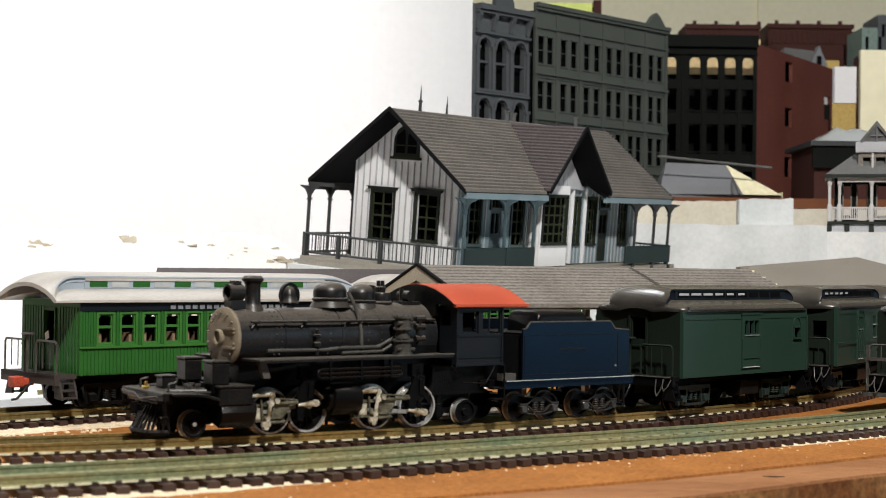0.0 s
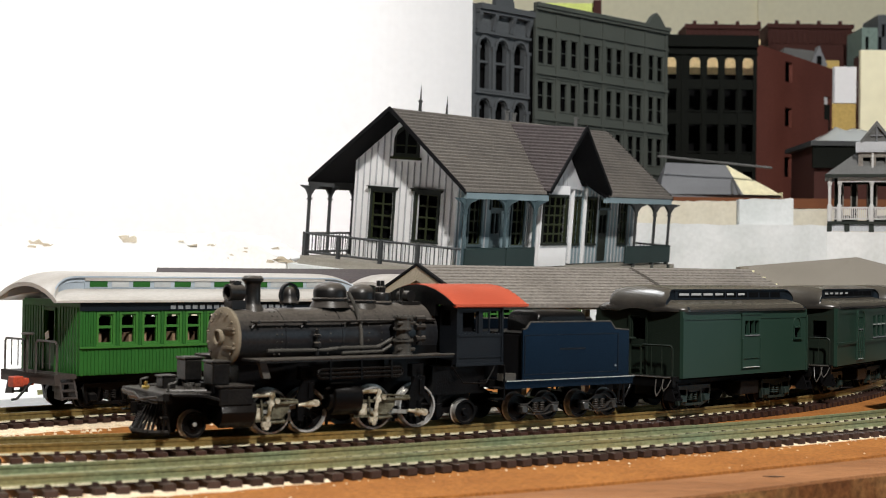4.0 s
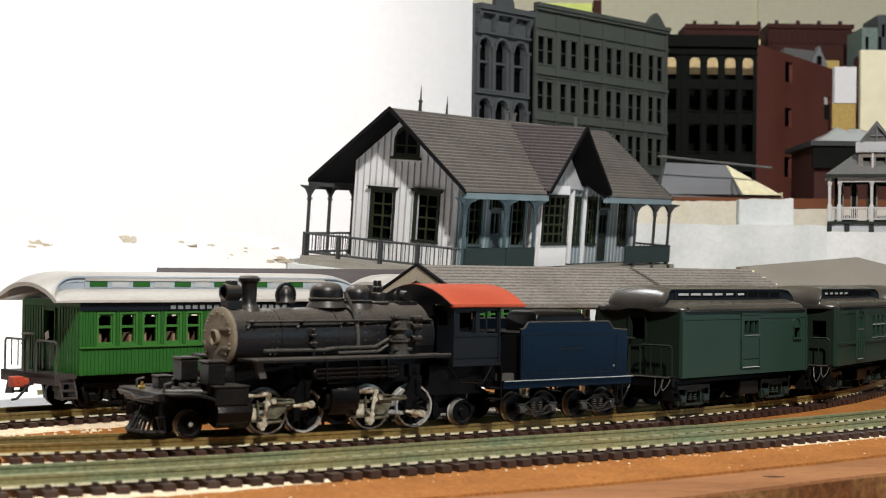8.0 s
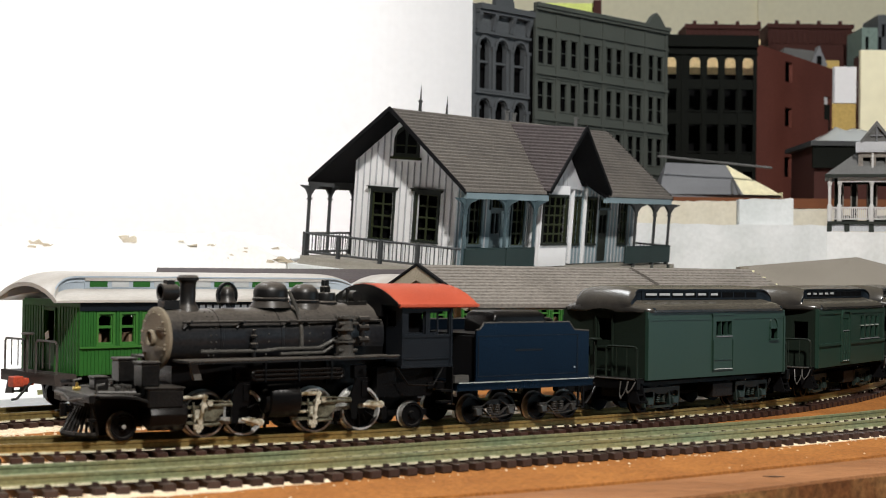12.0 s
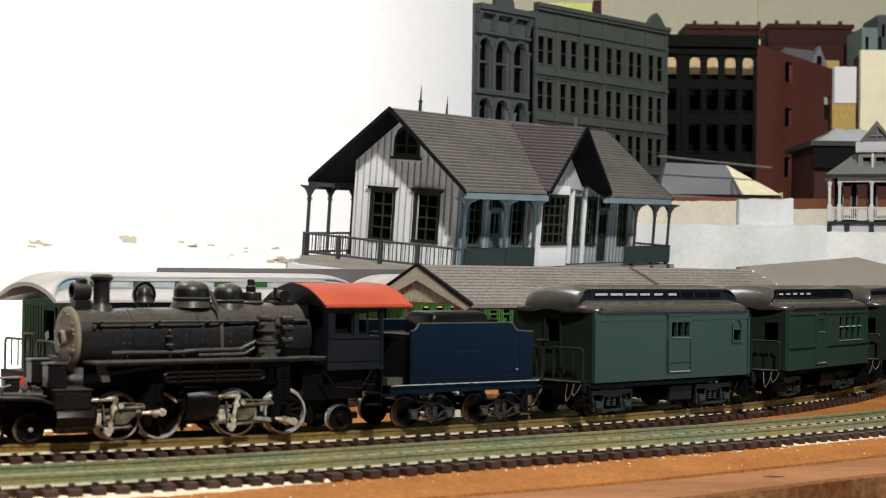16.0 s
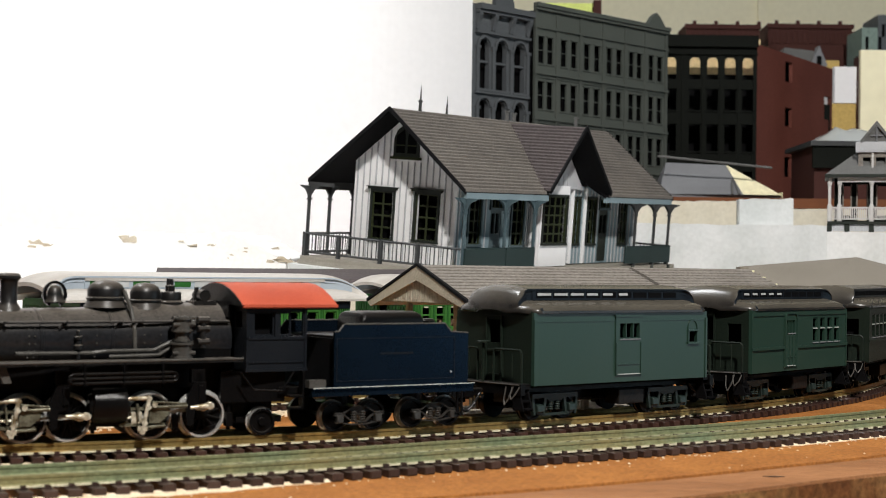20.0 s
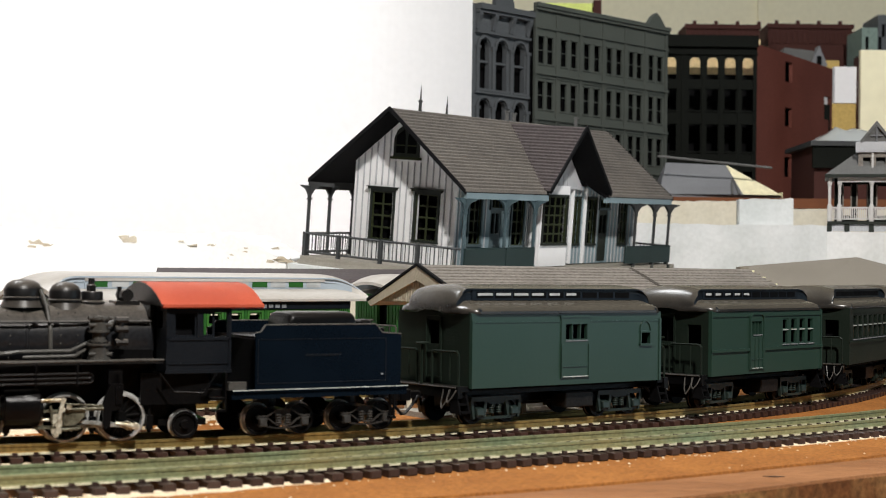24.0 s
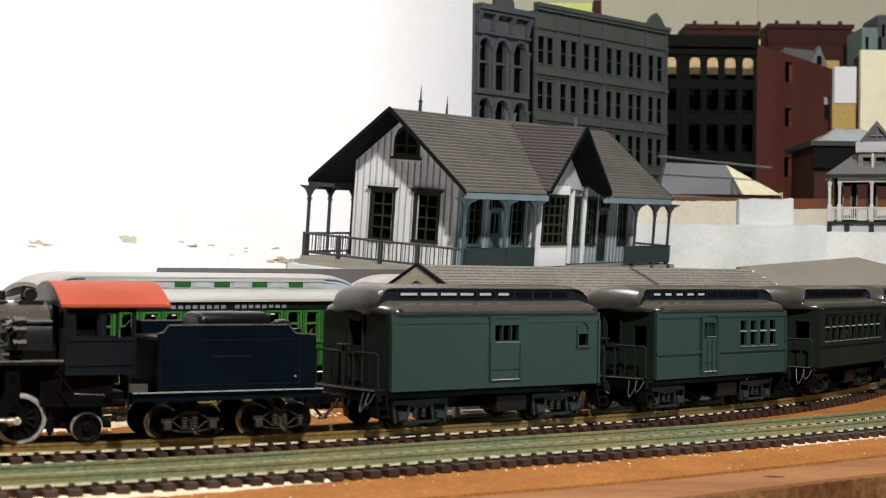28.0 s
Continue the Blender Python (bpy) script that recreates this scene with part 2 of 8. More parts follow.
def glass(name, tint=(0.9, 0.95, 0.95)):
    m = bpy.data.materials.new(name)
    m.use_nodes = True
    b = m.node_tree.nodes["Principled BSDF"]
    b.inputs["Base Color"].default_value = (*tint, 1)
    b.inputs["Roughness"].default_value, b.inputs["Transmission Weight"].default_value, b.inputs["IOR"].default_value = 0.15, 0.55, 1.2
    return m


CLEAR = glass("clear_plastic")

# ---- mesh helpers, in millimetres ----


def quad(bm, *points):
    return bm.faces.new([bm.verts.new(mm(*p)) for p in points])


def hexa(bm, p):
    """A solid from eight corners: four below, four above, both counter-clockwise."""
    v = [bm.verts.new(mm(*c)) for c in p]
    for f in ((3, 2, 1, 0), (4, 5, 6, 7), (0, 1, 5, 4), (1, 2, 6, 5), (2, 3, 7, 6), (3, 0, 4, 7)):
        bm.faces.new([v[i] for i in f])


def box(bm, x0, x1, y0, y1, z0, z1):
    hexa(bm, [(x0, y0, z0), (x1, y0, z0), (x1, y1, z0), (x0, y1, z0), (x0, y0, z1), (x1, y0, z1), (x1, y1, z1), (x0, y1, z1)])


def ring_solid(bm, rings, closed=True, caps=True):
    """Skins a row of rings with the same number of points."""
    rows = [[bm.verts.new(mm(*p)) for p in r] for r in rings]
    n = len(rows[0])
    for a, b in zip(rows, rows[1:]):
        for i in range(n if closed else n - 1):
            j = (i + 1) % n
            bm.faces.new((a[i], a[j], b[j], b[i]))
    if caps and closed:
        bm.faces.new(rows[0][::-1])
        bm.faces.new(rows[-1])


def tube(bm, a, b, r, r2=None, seg=10):
    """A round bar from a to b."""
    a, b = Vector(a), Vector(b)
    q = (b - a).to_track_quat("Z", "Y")
    rings = []
    for p, rad in ((a, r), (b, r if r2 is None else r2)):
        rings.append([p + q @ Vector((rad * math.cos(i * math.tau / seg), rad * math.sin(i * math.tau / seg), 0)) for i in range(seg)])
    ring_solid(bm, rings)


def pipe(bm, points, r, seg=6):
    for a, b in zip(points, points[1:]):
        tube(bm, a, b, r, seg=seg)


def lathe(bm, profile, centre=(0, 0, 0), axis="z", seg=24):
    """Turns a row of (radius, height) about an axis."""
    rings = []
    for r, h in profile:
        ring = []
        for i in range(seg):
            c, s = r * math.cos(i * math.tau / seg), r * math.sin(i * math.tau / seg)
            ring.append({"z": (c, s, h), "x": (h, c, s), "y": (s, h, c)}[axis])
        rings.append([tuple(a + b for a, b in zip(p, centre)) for p in ring])
    ring_solid(bm, rings)


def prism(bm, outline, axis, t0, t1):
    """An outline of (u, v) pushed along an axis; x: (y, z), y: (x, z), z: (x, y)."""
    def at(u, v, t):
        return {"x": (t, u, v), "y": (u, t, v), "z": (u, v, t)}[axis]
    ring_solid(bm, [[at(u, v, t) for u, v in outline] for t in (t0, t1)])


def pierced(bm, u, v, w, holes, axis):
    """A wall with thickness and real openings, one closed mesh. axis: the one across the wall, at w."""
    us = sorted({*u, *(h[0] for h in holes), *(h[1] for h in holes)})
    vs = sorted({*v, *(h[2] for h in holes), *(h[3] for h in holes)})
    nu, nv = len(us) - 1, len(vs) - 1

    def solid(i, j):
        if not (0 <= i < nu and 0 <= j < nv):
            return False
        cu, cv = (us[i] + us[i + 1]) / 2, (vs[j] + vs[j + 1]) / 2
        return not any(h[0] < cu < h[1] and h[2] < cv < h[3] for h in holes)
    made = {}

    def vert(i, j, k):
        if (i, j, k) not in made:
            made[i, j, k] = bm.verts.new(mm(us[i], w[k], vs[j]) if axis == "y" else mm(w[k], us[i], vs[j]))
        return made[i, j, k]
    for i in range(nu):
        for j in range(nv):
            if not solid(i, j):
                continue
            for k in (0, 1):
                bm.faces.new([vert(i, j, k), vert(i + 1, j, k), vert(i + 1, j + 1, k), vert(i, j + 1, k)])
            for di, dj, p, q in ((-1, 0, (i, j), (i, j + 1)), (1, 0, (i + 1, j), (i + 1, j + 1)), (0, -1, (i, j), (i + 1, j)), (0, 1, (i, j + 1), (i + 1, j + 1))):
                if not solid(i + di, j + dj):
                    bm.faces.new([vert(*p, 0), vert(*q, 0), vert(*q, 1), vert(*p, 1)])


def bevel(bm, width, segments=1):
    bmesh.ops.bevel(bm, geom=bm.edges[:], offset=width * K, segments=segments, affect="EDGES", clamp_overlap=True)


def part(name, bm, mat, parent=None, label="", at=None, smooth=False):
    bmesh.ops.recalc_face_normals(bm, faces=bm.faces[:])
    me = bpy.data.meshes.new(name)
    bm.to_mesh(me)
    bm.free()
    me.materials.append(mat)
    if smooth:
        me.shade_smooth()
        me.set_sharp_from_angle(angle=radians(38))
    ob = new(name, me)
    if parent is not None:
        ob.parent = parent
    if at is not None:
        ob.matrix_local = at
    if label:
        ob["label"] = label
    return ob


def again(ob, parent, at, label=""):
    """One more object on the same mesh."""
    c = new(ob.name.split(".")[0], ob.data)
    c.parent = parent
    c.matrix_local = at
    if label:
        c["label"] = label
    return c


def thing(name, label, category, at=None, group="", kind=""):
    ob = new(name)
    ob.empty_display_size = 0.01
    if at is not None:
        ob.matrix_world = at
    return tagged(ob, label, category, group, kind)


def shift(x, y, z, rx=0, ry=0, rz=0):
    return pose(x * K, y * K, z * K, rx, ry, rz)
# ---- the curved tracks: radius over the angle about one centre ----
CX, CY = -244.5, 821.6


def radius_a(ph):
    a = 35 - ph
    return 459.2 + 0.37 * (a + np.sqrt(a * a + 16))


def radius_b(ph):
    a, b = 30 - ph, ph - 37.5
    return 509.2 + 0.725 * (a + np.sqrt(a * a + 6)) + 0.36 * (b + np.sqrt(b * b + 9))


class Curve:
    """A track's centre line, by the length along it from its left end."""

    def __init__(self, radius=None, line=None):
        if radius:
            ph = np.arange(-30, 110, 0.05)
            r, a = radius(ph), np.radians(ph)
            self.p = np.stack([CX + r * np.sin(a), CY - r * np.cos(a)], 1)
        else:
            self.p = np.linspace(line[0], line[1], 400)
        self.s = np.r_[0, np.cumsum(np.hypot(*np.diff(self.p, axis=0).T))]

    def at(self, s):
        return np.array([np.interp(s, self.s, self.p[:, 0]), np.interp(s, self.s, self.p[:, 1])])

    def stand(self, s, base, back=False):
        """The pose of a vehicle whose two ends of the wheelbase stand on the track; it faces the left end, or, with back, the right."""
        a, b = self.at(s - base / 2), self.at(s + base / 2)
        if back:
            a, b = b, a
        m, d = (a + b) / 2, a - b
        return shift(m[0], m[1], 0, 0, 0, math.degrees(math.atan2(d[1], d[0])))


TRACK_A, TRACK_B = Curve(radius_a), Curve(radius_b)
C_DIR = (math.cos(radians(44)), math.sin(radians(44)))
C_MID = (-110.5 - 9.45 * C_DIR[1], 449.5 + 9.45 * C_DIR[0])
TRACK_C = Curve(line=((C_MID[0] - 330 * C_DIR[0], C_MID[1] - 330 * C_DIR[1]), (C_MID[0] + 230 * C_DIR[0], C_MID[1] + 230 * C_DIR[1])))
D_MID = (C_MID[0] - 52 * C_DIR[1], C_MID[1] + 52 * C_DIR[0])
TRACK_D = Curve(line=((D_MID[0] - 60 * C_DIR[0], D_MID[1] - 60 * C_DIR[1]), (D_MID[0] + 330 * C_DIR[0], D_MID[1] + 330 * C_DIR[1])))

# ---- room ----


def setting(name, bm, mat, label, category):
    return tagged(part(name, bm, mat), label, category, kind="structure")


def build_room():
    bm = bmesh.new()
    box(bm, -2600, 2600, -2000, 3000, -1020, -1000)
    setting("floor", bm, FLOOR, "plain grey floor of the train room", "floor")
    bm = bmesh.new()
    box(bm, -2600, 2600, -2000, 3000, 1300, 1330)
    setting("ceiling", bm, ROOM, "plain pale ceiling over the layout", "ceiling")
    for name, b in (("wall_north", (-2600, 950, 2500, 2560)), ("wall_north_side", (950.5, 2600, 2500, 2560)), ("wall_south", (-2600, 2600, -2060, -2000)), ("wall_west", (-2660, -2600, -2000, 2500)), ("wall_east", (2600, 2660, -2000, 2500))):
        bm = bmesh.new()
        if name == "wall_east":
            pierced(bm, (-2000, 2500), (-1000, 1300), (2600, 2660), [(-750, 850, -100, 900)], "x")
        else:
            box(bm, *b, -1000, 1300)
        setting(name, bm, BEIGE if name == "wall_north" else ROOM_DIM if name in ("wall_north_side", "wall_east") else ROOM, "beige painted room wall" if name == "wall_north" else "plain dim room wall", "wall")
    window = thing("window_1", "tall daylight window in the side wall of the room", "window", kind="structure")
    bm = bmesh.new()
    pierced(bm, (-810, 910), (-160, 960), (2585, 2599), [(-750, 850, -100, 900)], "x")
    part("window_frame", bm, BACKDROP, window)
    bm = bmesh.new()
    box(bm, 2560, 2599, -830, 930, -185, -160.5)
    part("window_sill", bm, BACKDROP, window)
    bm = bmesh.new()
    box(bm, 2610, 2630, 35, 65, -100, 900)
    part("mullion", bm, BACKDROP, window)
    bm = bmesh.new()
    box(bm, 511, 527, 2494, 2499.5, -1000, 1300)
    setting("trim", bm, BEIGE, "flat cover strip over a joint of the wall panels", "trim")
    # white painted backdrop behind the station
    bm = bmesh.new()
    rows = []
    for x in [-1500 + 60 * i for i in range(25)] + [-56 + 5 * i for i in range(16)]:
        f = (x + 1500) / 1519
        # the right end curls back from the room
        y = 1000 + 60 * f - 700 * max(0, 0.35 - f) ** 2 + max(0, x + 56) ** 2 / 170
        rows.append((x, y))
    for (x0, y0), (x1, y1) in zip(rows, rows[1:]):
        hexa(bm, [(x0, y0, -60), (x1, y1, -60), (x1, y1 + 12, -60), (x0, y0 + 12, -60), (x0, y0, 700), (x1, y1, 700), (x1, y1 + 12, 700), (x0, y0 + 12, 700)])
    bmesh.ops.remove_doubles(bm, verts=bm.verts[:], dist=1e-5)
    setting("backdrop", bm, BACKDROP, "plain white painted backdrop board behind the layout", "backdrop")


def polar(r, ph):
    return CX + r * math.sin(radians(ph)), CY - r * math.cos(radians(ph))


def band(bm, inner, outer, z0, z1, ph0=-30, ph1=110, steps=140):
    """A curved slab between two radii, given as functions of the angle."""
    rings = []
    for i in range(steps + 1):
        ph = ph0 + (ph1 - ph0) * i / steps
        (xi, yi), (xo, yo) = polar(inner(ph), ph), polar(outer(ph), ph)
        rings.append([(xi, yi, z0), (xo, yo, z0), (xo, yo, z1), (xi, yi, z1)])
    ring_solid(bm, rings)


def board_edge(ph):
    return 552 + 0.45 * max(0, 36 - ph) + 0.05 * max(0, 36 - ph) ** 1.5


def plank_edge(ph):
    return 571.5 + 0.9 * max(0, 36 - ph)


def build_table():
    # one rust-brown fibreboard sheet under the tracks, its front edge curved with them
    bm = bmesh.new()
    outline = [polar(board_edge(ph), ph) for ph in np.linspace(-30, 108, 120)] + [(400, 1000), (610, 1920), (-1500, 1920), (-1500, 420)]
    prism(bm, outline, "z", -16, -4.6)
    setting("ground", bm, BOARD, "rust-brown fibreboard layout top with crumbs of plaster", "layout board")
    bm = bmesh.new()
    band(bm, lambda ph: board_edge(ph) + 0.35, plank_edge, -18, -5.2)
    plank = tagged(part("edge_plank", bm, PLANK), "bare pinkish-brown curved edge plank of the layout", "plank", kind="structure")
    bm = bmesh.new()
    hexa(bm, [(76.2, 361.6, -5.19), (79.6, 360.9, -5.19), (81.9, 362.2, -5.19), (79.0, 362.6, -5.19), (76.2, 361.6, -5.05), (79.6, 360.9, -5.05), (81.9, 362.2, -5.05), (79.0, 362.6, -5.05)])
    part("crack", bm, TIE, plank, "dark crack in the plank")
    bm = bmesh.new()
    band(bm, lambda ph: plank_edge(ph) + 0.02, lambda ph: plank_edge(ph) + 0.5, -17.8, -5.9)
    part("sawn_edge", bm, SAWN, plank, "dark sawn edge with dabs of dried yellow glue")
    bm = bmesh.new()
    band(bm, lambda ph: plank_edge(ph) - 7, lambda ph: plank_edge(ph) + 2, -110, -18.2)
    tagged(part("fascia", bm, FASCIA), "varnished brown wooden fascia below the layout edge", "fascia", kind="structure")
    # plain legs carry the table
    for x, y in ((-1400, 560), (-1400, 1820), (-500, 560), (-200, 420), (230, 760), (340, 1060), (520, 1820), (-300, 1820)):
        bm = bmesh.new()
        box(bm, x - 35, x + 35, y - 35, y + 35, -1000, -16.2)
        tagged(part("table_leg", bm, FASCIA), "plain wooden leg under the layout table", "table leg", kind="structure")
    # white plaster base behind the tracks
    bm = bmesh.new()
    rings = []
    for j in range(15):
        t = j / 14
        row = []
        for i in range(61):
            x = -470 + i * 13
            front = 486 + 0.9 * (x + 120) + 3 * noise.noise((x * 0.05, 3, 0))
            front = max(front, 390)
            y = front + (1000 - front) * t
            z = -4.0 + 2.2 * min(1, j) + (1.5 * noise.noise((x * 0.03, y * 0.03, 1)))
            row.append((x, y, z if j else -4.8))
        rings.append(row)
    ring_solid(bm, rings, closed=False)
    tagged(part("plaster_base", bm, PLASTER), "rough white plaster ground behind the sidings", "plaster", kind="structure")


def build_track(name, curve, s0, s1, label, pitch=4.8, tie_mat=TIE, rail_mat=RAIL):
    track = thing(name, label, "railway track")
    for side in (-1, 1):
        bm = bmesh.new()
        rings = []
        for s in np.arange(s0, s1 + 0.1, 6.0):
            m = curve.stand(s, 1.0)
            ring = []
            for y, z in ((-1.2, -2.5), (1.2, -2.5), (1.2, -2.1), (0.35, -1.8), (0.3, -0.85), (0.55, -0.65), (0.55, -0.08), (0.4, 0), (-0.4, 0), (-0.55, -0.08), (-0.55, -0.65), (-0.3, -0.85), (-0.35, -1.8), (-1.2, -2.1)):
                p = m @ mm(0, side * 8.25 + y, z)
                ring.append(p / K)
            rings.append(ring)
        ring_solid(bm, rings)
        part("rail", bm, rail_mat, track)
        # separate strip that paints the lit foot paler
        bm = bmesh.new()
        rings = []
        for s in np.arange(s0, s1 + 0.1, 6.0):
            m = curve.stand(s, 1.0)
            rings.append([(m @ mm(0, side * 8.25 + y, z)) / K for y, z in ((-1.5, -2.5), (1.5, -2.5), (1.5, -2.32), (1.0, -2.0), (-1.0, -2.0), (-1.5, -2.32))])
        ring_solid(bm, rings)
        part("rail_foot", bm, RAIL_FOOT, track, "rail foot coloured pale for its lit top")
    bm = bmesh.new()
    box(bm, -1.45, 1.45, -13.9, 13.9, -4.55, -2.7)
    bmesh.ops.bevel(bm, geom=bm.edges[:], offset=0.22 * K, segments=1, affect="EDGES")
    for y in (-10.1, -6.4, 6.4, 10.1):
        box(bm, -0.55, 0.55, y - 0.45, y + 0.45, -2.55, -1.9)
    box(bm, -0.95, 0.95, -10.7, -5.8, -2.55, -2.42)
    box(bm, -0.95, 0.95, 5.8, 10.7, -2.55, -2.42)
    first = None
    for s in np.arange(s0 + 2, s1, pitch):
        m = curve.stand(s, 1.0)
        if first is None:
            first = part("tie", bm, tie_mat, track, at=m)
        else:
            again(first, track, m)
    return track


def build_crumbs():
    """Loose crumbs and a torn plaster rim along the track edges, one heap that nobody could count."""
    rng = random.Random(5)
    bm = bmesh.new()

    def crumb(x, y, z, r):
        pts = []
        for k in range(2):
            pts.append([(x + r * (1 - 0.5 * k) * math.cos(a + rng.random()) * rng.uniform(0.6, 1.2), y + r * (1 - 0.5 * k) * math.sin(a) * rng.uniform(0.6, 1.2), z + k * r * 0.5) for a in np.linspace(0, 5, 5)])
        ring_solid(bm, pts)
    for _ in range(220):
        ph = rng.uniform(5, 60)
        r = radius_b(ph) + 14.5 + abs(rng.gauss(0, 3))
        if rng.random() < 0.12:
            r = rng.uniform(radius_b(ph) + 16, board_edge(ph) + 3)
        crumb(*polar(r, ph), -4.6 if r < board_edge(ph) else -5.2, rng.uniform(0.15, 0.5))
    for _ in range(500):
        s = rng.uniform(150, 420)
        m = TRACK_C.stand(s, 1)
        p = m @ mm(0, rng.uniform(14, 34), 0)
        crumb(p.x / K, p.y / K, -4.6, rng.uniform(0.3, 1.3))
    for _ in range(260):
        ph = rng.uniform(5, 34)
        r = radius_a(ph) + rng.uniform(14.5, 20)
        crumb(*polar(r, ph), -4.6, rng.uniform(0.2, 0.6))
    tagged(part("plaster_crumbs", bm, CRUMB), "loose cream plaster crumbs beside the ties", "crumbs", kind="stuff")
    # thin uneven smears of plaster along the outer ties and between the tracks
    bm = bmesh.new()
    for r_of, off, ph0, ph1, wide in ((radius_b, 13.5, 4, 24.5, 6.5), (radius_b, 13.5, 40, 52, 1.0), (radius_a, 13, 4, 36, 4.5)):
        rings = []
        for i in range(121):
            ph = ph0 + (ph1 - ph0) * i / 120
            fade = min(1, i / 8, (120 - i) / 30)
            w = wide * fade * (0.75 + 0.6 * noise.noise((ph * 1.9, wide, 2))) + 0.2
            r = r_of(ph) + off
            (xi, yi), (xo, yo) = polar(r - 1.5, ph), polar(r + w, ph)
            rings.append([(xi, yi, -4.58), (xo, yo, -4.58), (xo, yo, -4.45), (xi, yi, -4.1)])
        ring_solid(bm, rings)
    rings = []
    for i in range(161):
        s = 120 + 300 * i / 160
        m = TRACK_C.stand(s, 1)
        w = 9 + 5 * noise.noise((s * 0.06, 0, 7)) + 2 * noise.noise((s * 0.4, 0, 7))
        rings.append([tuple((m @ mm(0, y, z)) / K) for y, z in ((12.5, -4.58), (14 + w, -4.58), (14 + w, -4.4), (12.5, -4.0))])
    ring_solid(bm, rings)
    tagged(part("plaster_smears", bm, CRUMB), "smears of dried cream plaster along the ties", "plaster smears", kind="stuff")


build_room()
build_table()
build_track("running_track", TRACK_A, 130, 960, "curved model track with brown ties and dull rails", rail_mat=RAIL_GOLD)
build_track("outer_track", TRACK_B, 130, 940, "outer curved model track with dusty rails", tie_mat=TIE_GREEN)
build_track("siding_track", TRACK_C, 90, 500, "straight siding track under the green coach", rail_mat=RAIL_GOLD)
build_track("rear_siding_track", TRACK_D, 90, 380, "rear siding track in white plaster")
build_crumbs()
# ---- rolling stock; +x is forward, +y the side towards the aisle ----


def wheel_mesh(r, width=2.6, spokes=0):
    bm = bmesh.new()
    if spokes:
        prof = [(r * 0.87, -width / 2), (r * 1.09, -width / 2), (r * 1.09, -width / 2 + 0.7), (r, -width / 2 + 0.8), (r * 0.985, width / 2), (r * 0.9, width / 2)]
        rings = []
        seg = 28
        for rr, h in prof + prof[:1]:
            rings.append([(rr * math.sin(i * math.tau / seg), h, rr * math.cos(i * math.tau / seg)) for i in range(seg)])
        ring_solid(bm, rings, caps=False)
    else:
        lathe(bm, [(0.01, -width / 2), (r * 1.1, -width / 2), (r * 1.1, -width / 2 + 0.6), (r, -width / 2 + 0.75), (r * 0.97, width / 2), (r * 0.8, width / 2), (r * 0.74, width / 2 - 0.7), (r * 0.32, width / 2 - 0.7), (r * 0.28, width / 2 + 0.3), (0.01, width / 2 + 0.3)], axis="y", seg=24)
    return bm


ROLLING = []   # every turning wheel: object, its place on its carrier, radius


def wheel(parent, x, y, r, spokes=0, phase=0.0, name="wheel"):
    flip = 1 if y > 0 else -1
    w = part(name, wheel_mesh(r, spokes=spokes), TYRE if spokes else BLACK, parent, at=shift(x, y, r), smooth=True)
    if spokes:
        bm = bmesh.new()
        tube(bm, (0, 0, 0.8), (0, 0, r * 0.92), 0.42, 0.32, seg=6)
        spoke = part("spoke", bm, BLACK, w)
        for k in range(1, spokes):
            again(spoke, w, pose(0, 0, 0, 0, 360 * k / spokes, 0))
        bm = bmesh.new()
        lathe(bm, [(0.01, -1.2), (1.5, -1.2), (1.5, 1.1), (0.01, 1.1)], axis="y", seg=16)
        # counterweight opposite the crank
        lathe(bm, [(0.01, -0.9), (r * 0.9, -0.9), (r * 0.9, -0.4), (0.01, -0.6)], axis="y", seg=20)
        prism(bm, [(r * 0.83 * math.sin(a), r * 0.83 * math.cos(a)) for a in np.linspace(math.pi - 0.75, math.pi + 0.75, 9)], "y", -0.5, 0.6)
        part("wheel_centre", bm, BLACK, w, smooth=True)
    else:
        w.data.materials.append(WORN_AND_GLINT if name == "wheel" else TYRE)
        for f in w.data.polygons:
            rr = math.hypot(f.center.x, f.center.z) / K
            if rr > r * (0.98 if name == "wheel" else 0.93) and f.center.y > -0.0008:
                f.material_index = 1
    if flip < 0:
        for v in w.data.vertices:
            v.co.y *= -1
        w.data.flip_normals()
        for c in [c for c in w.children if c.name.startswith("wheel_centre")]:
            for v in c.data.vertices:
                v.co.y *= -1
            c.data.flip_normals()
    ROLLING.append((w, (x, y, r), r, phase))
    return w


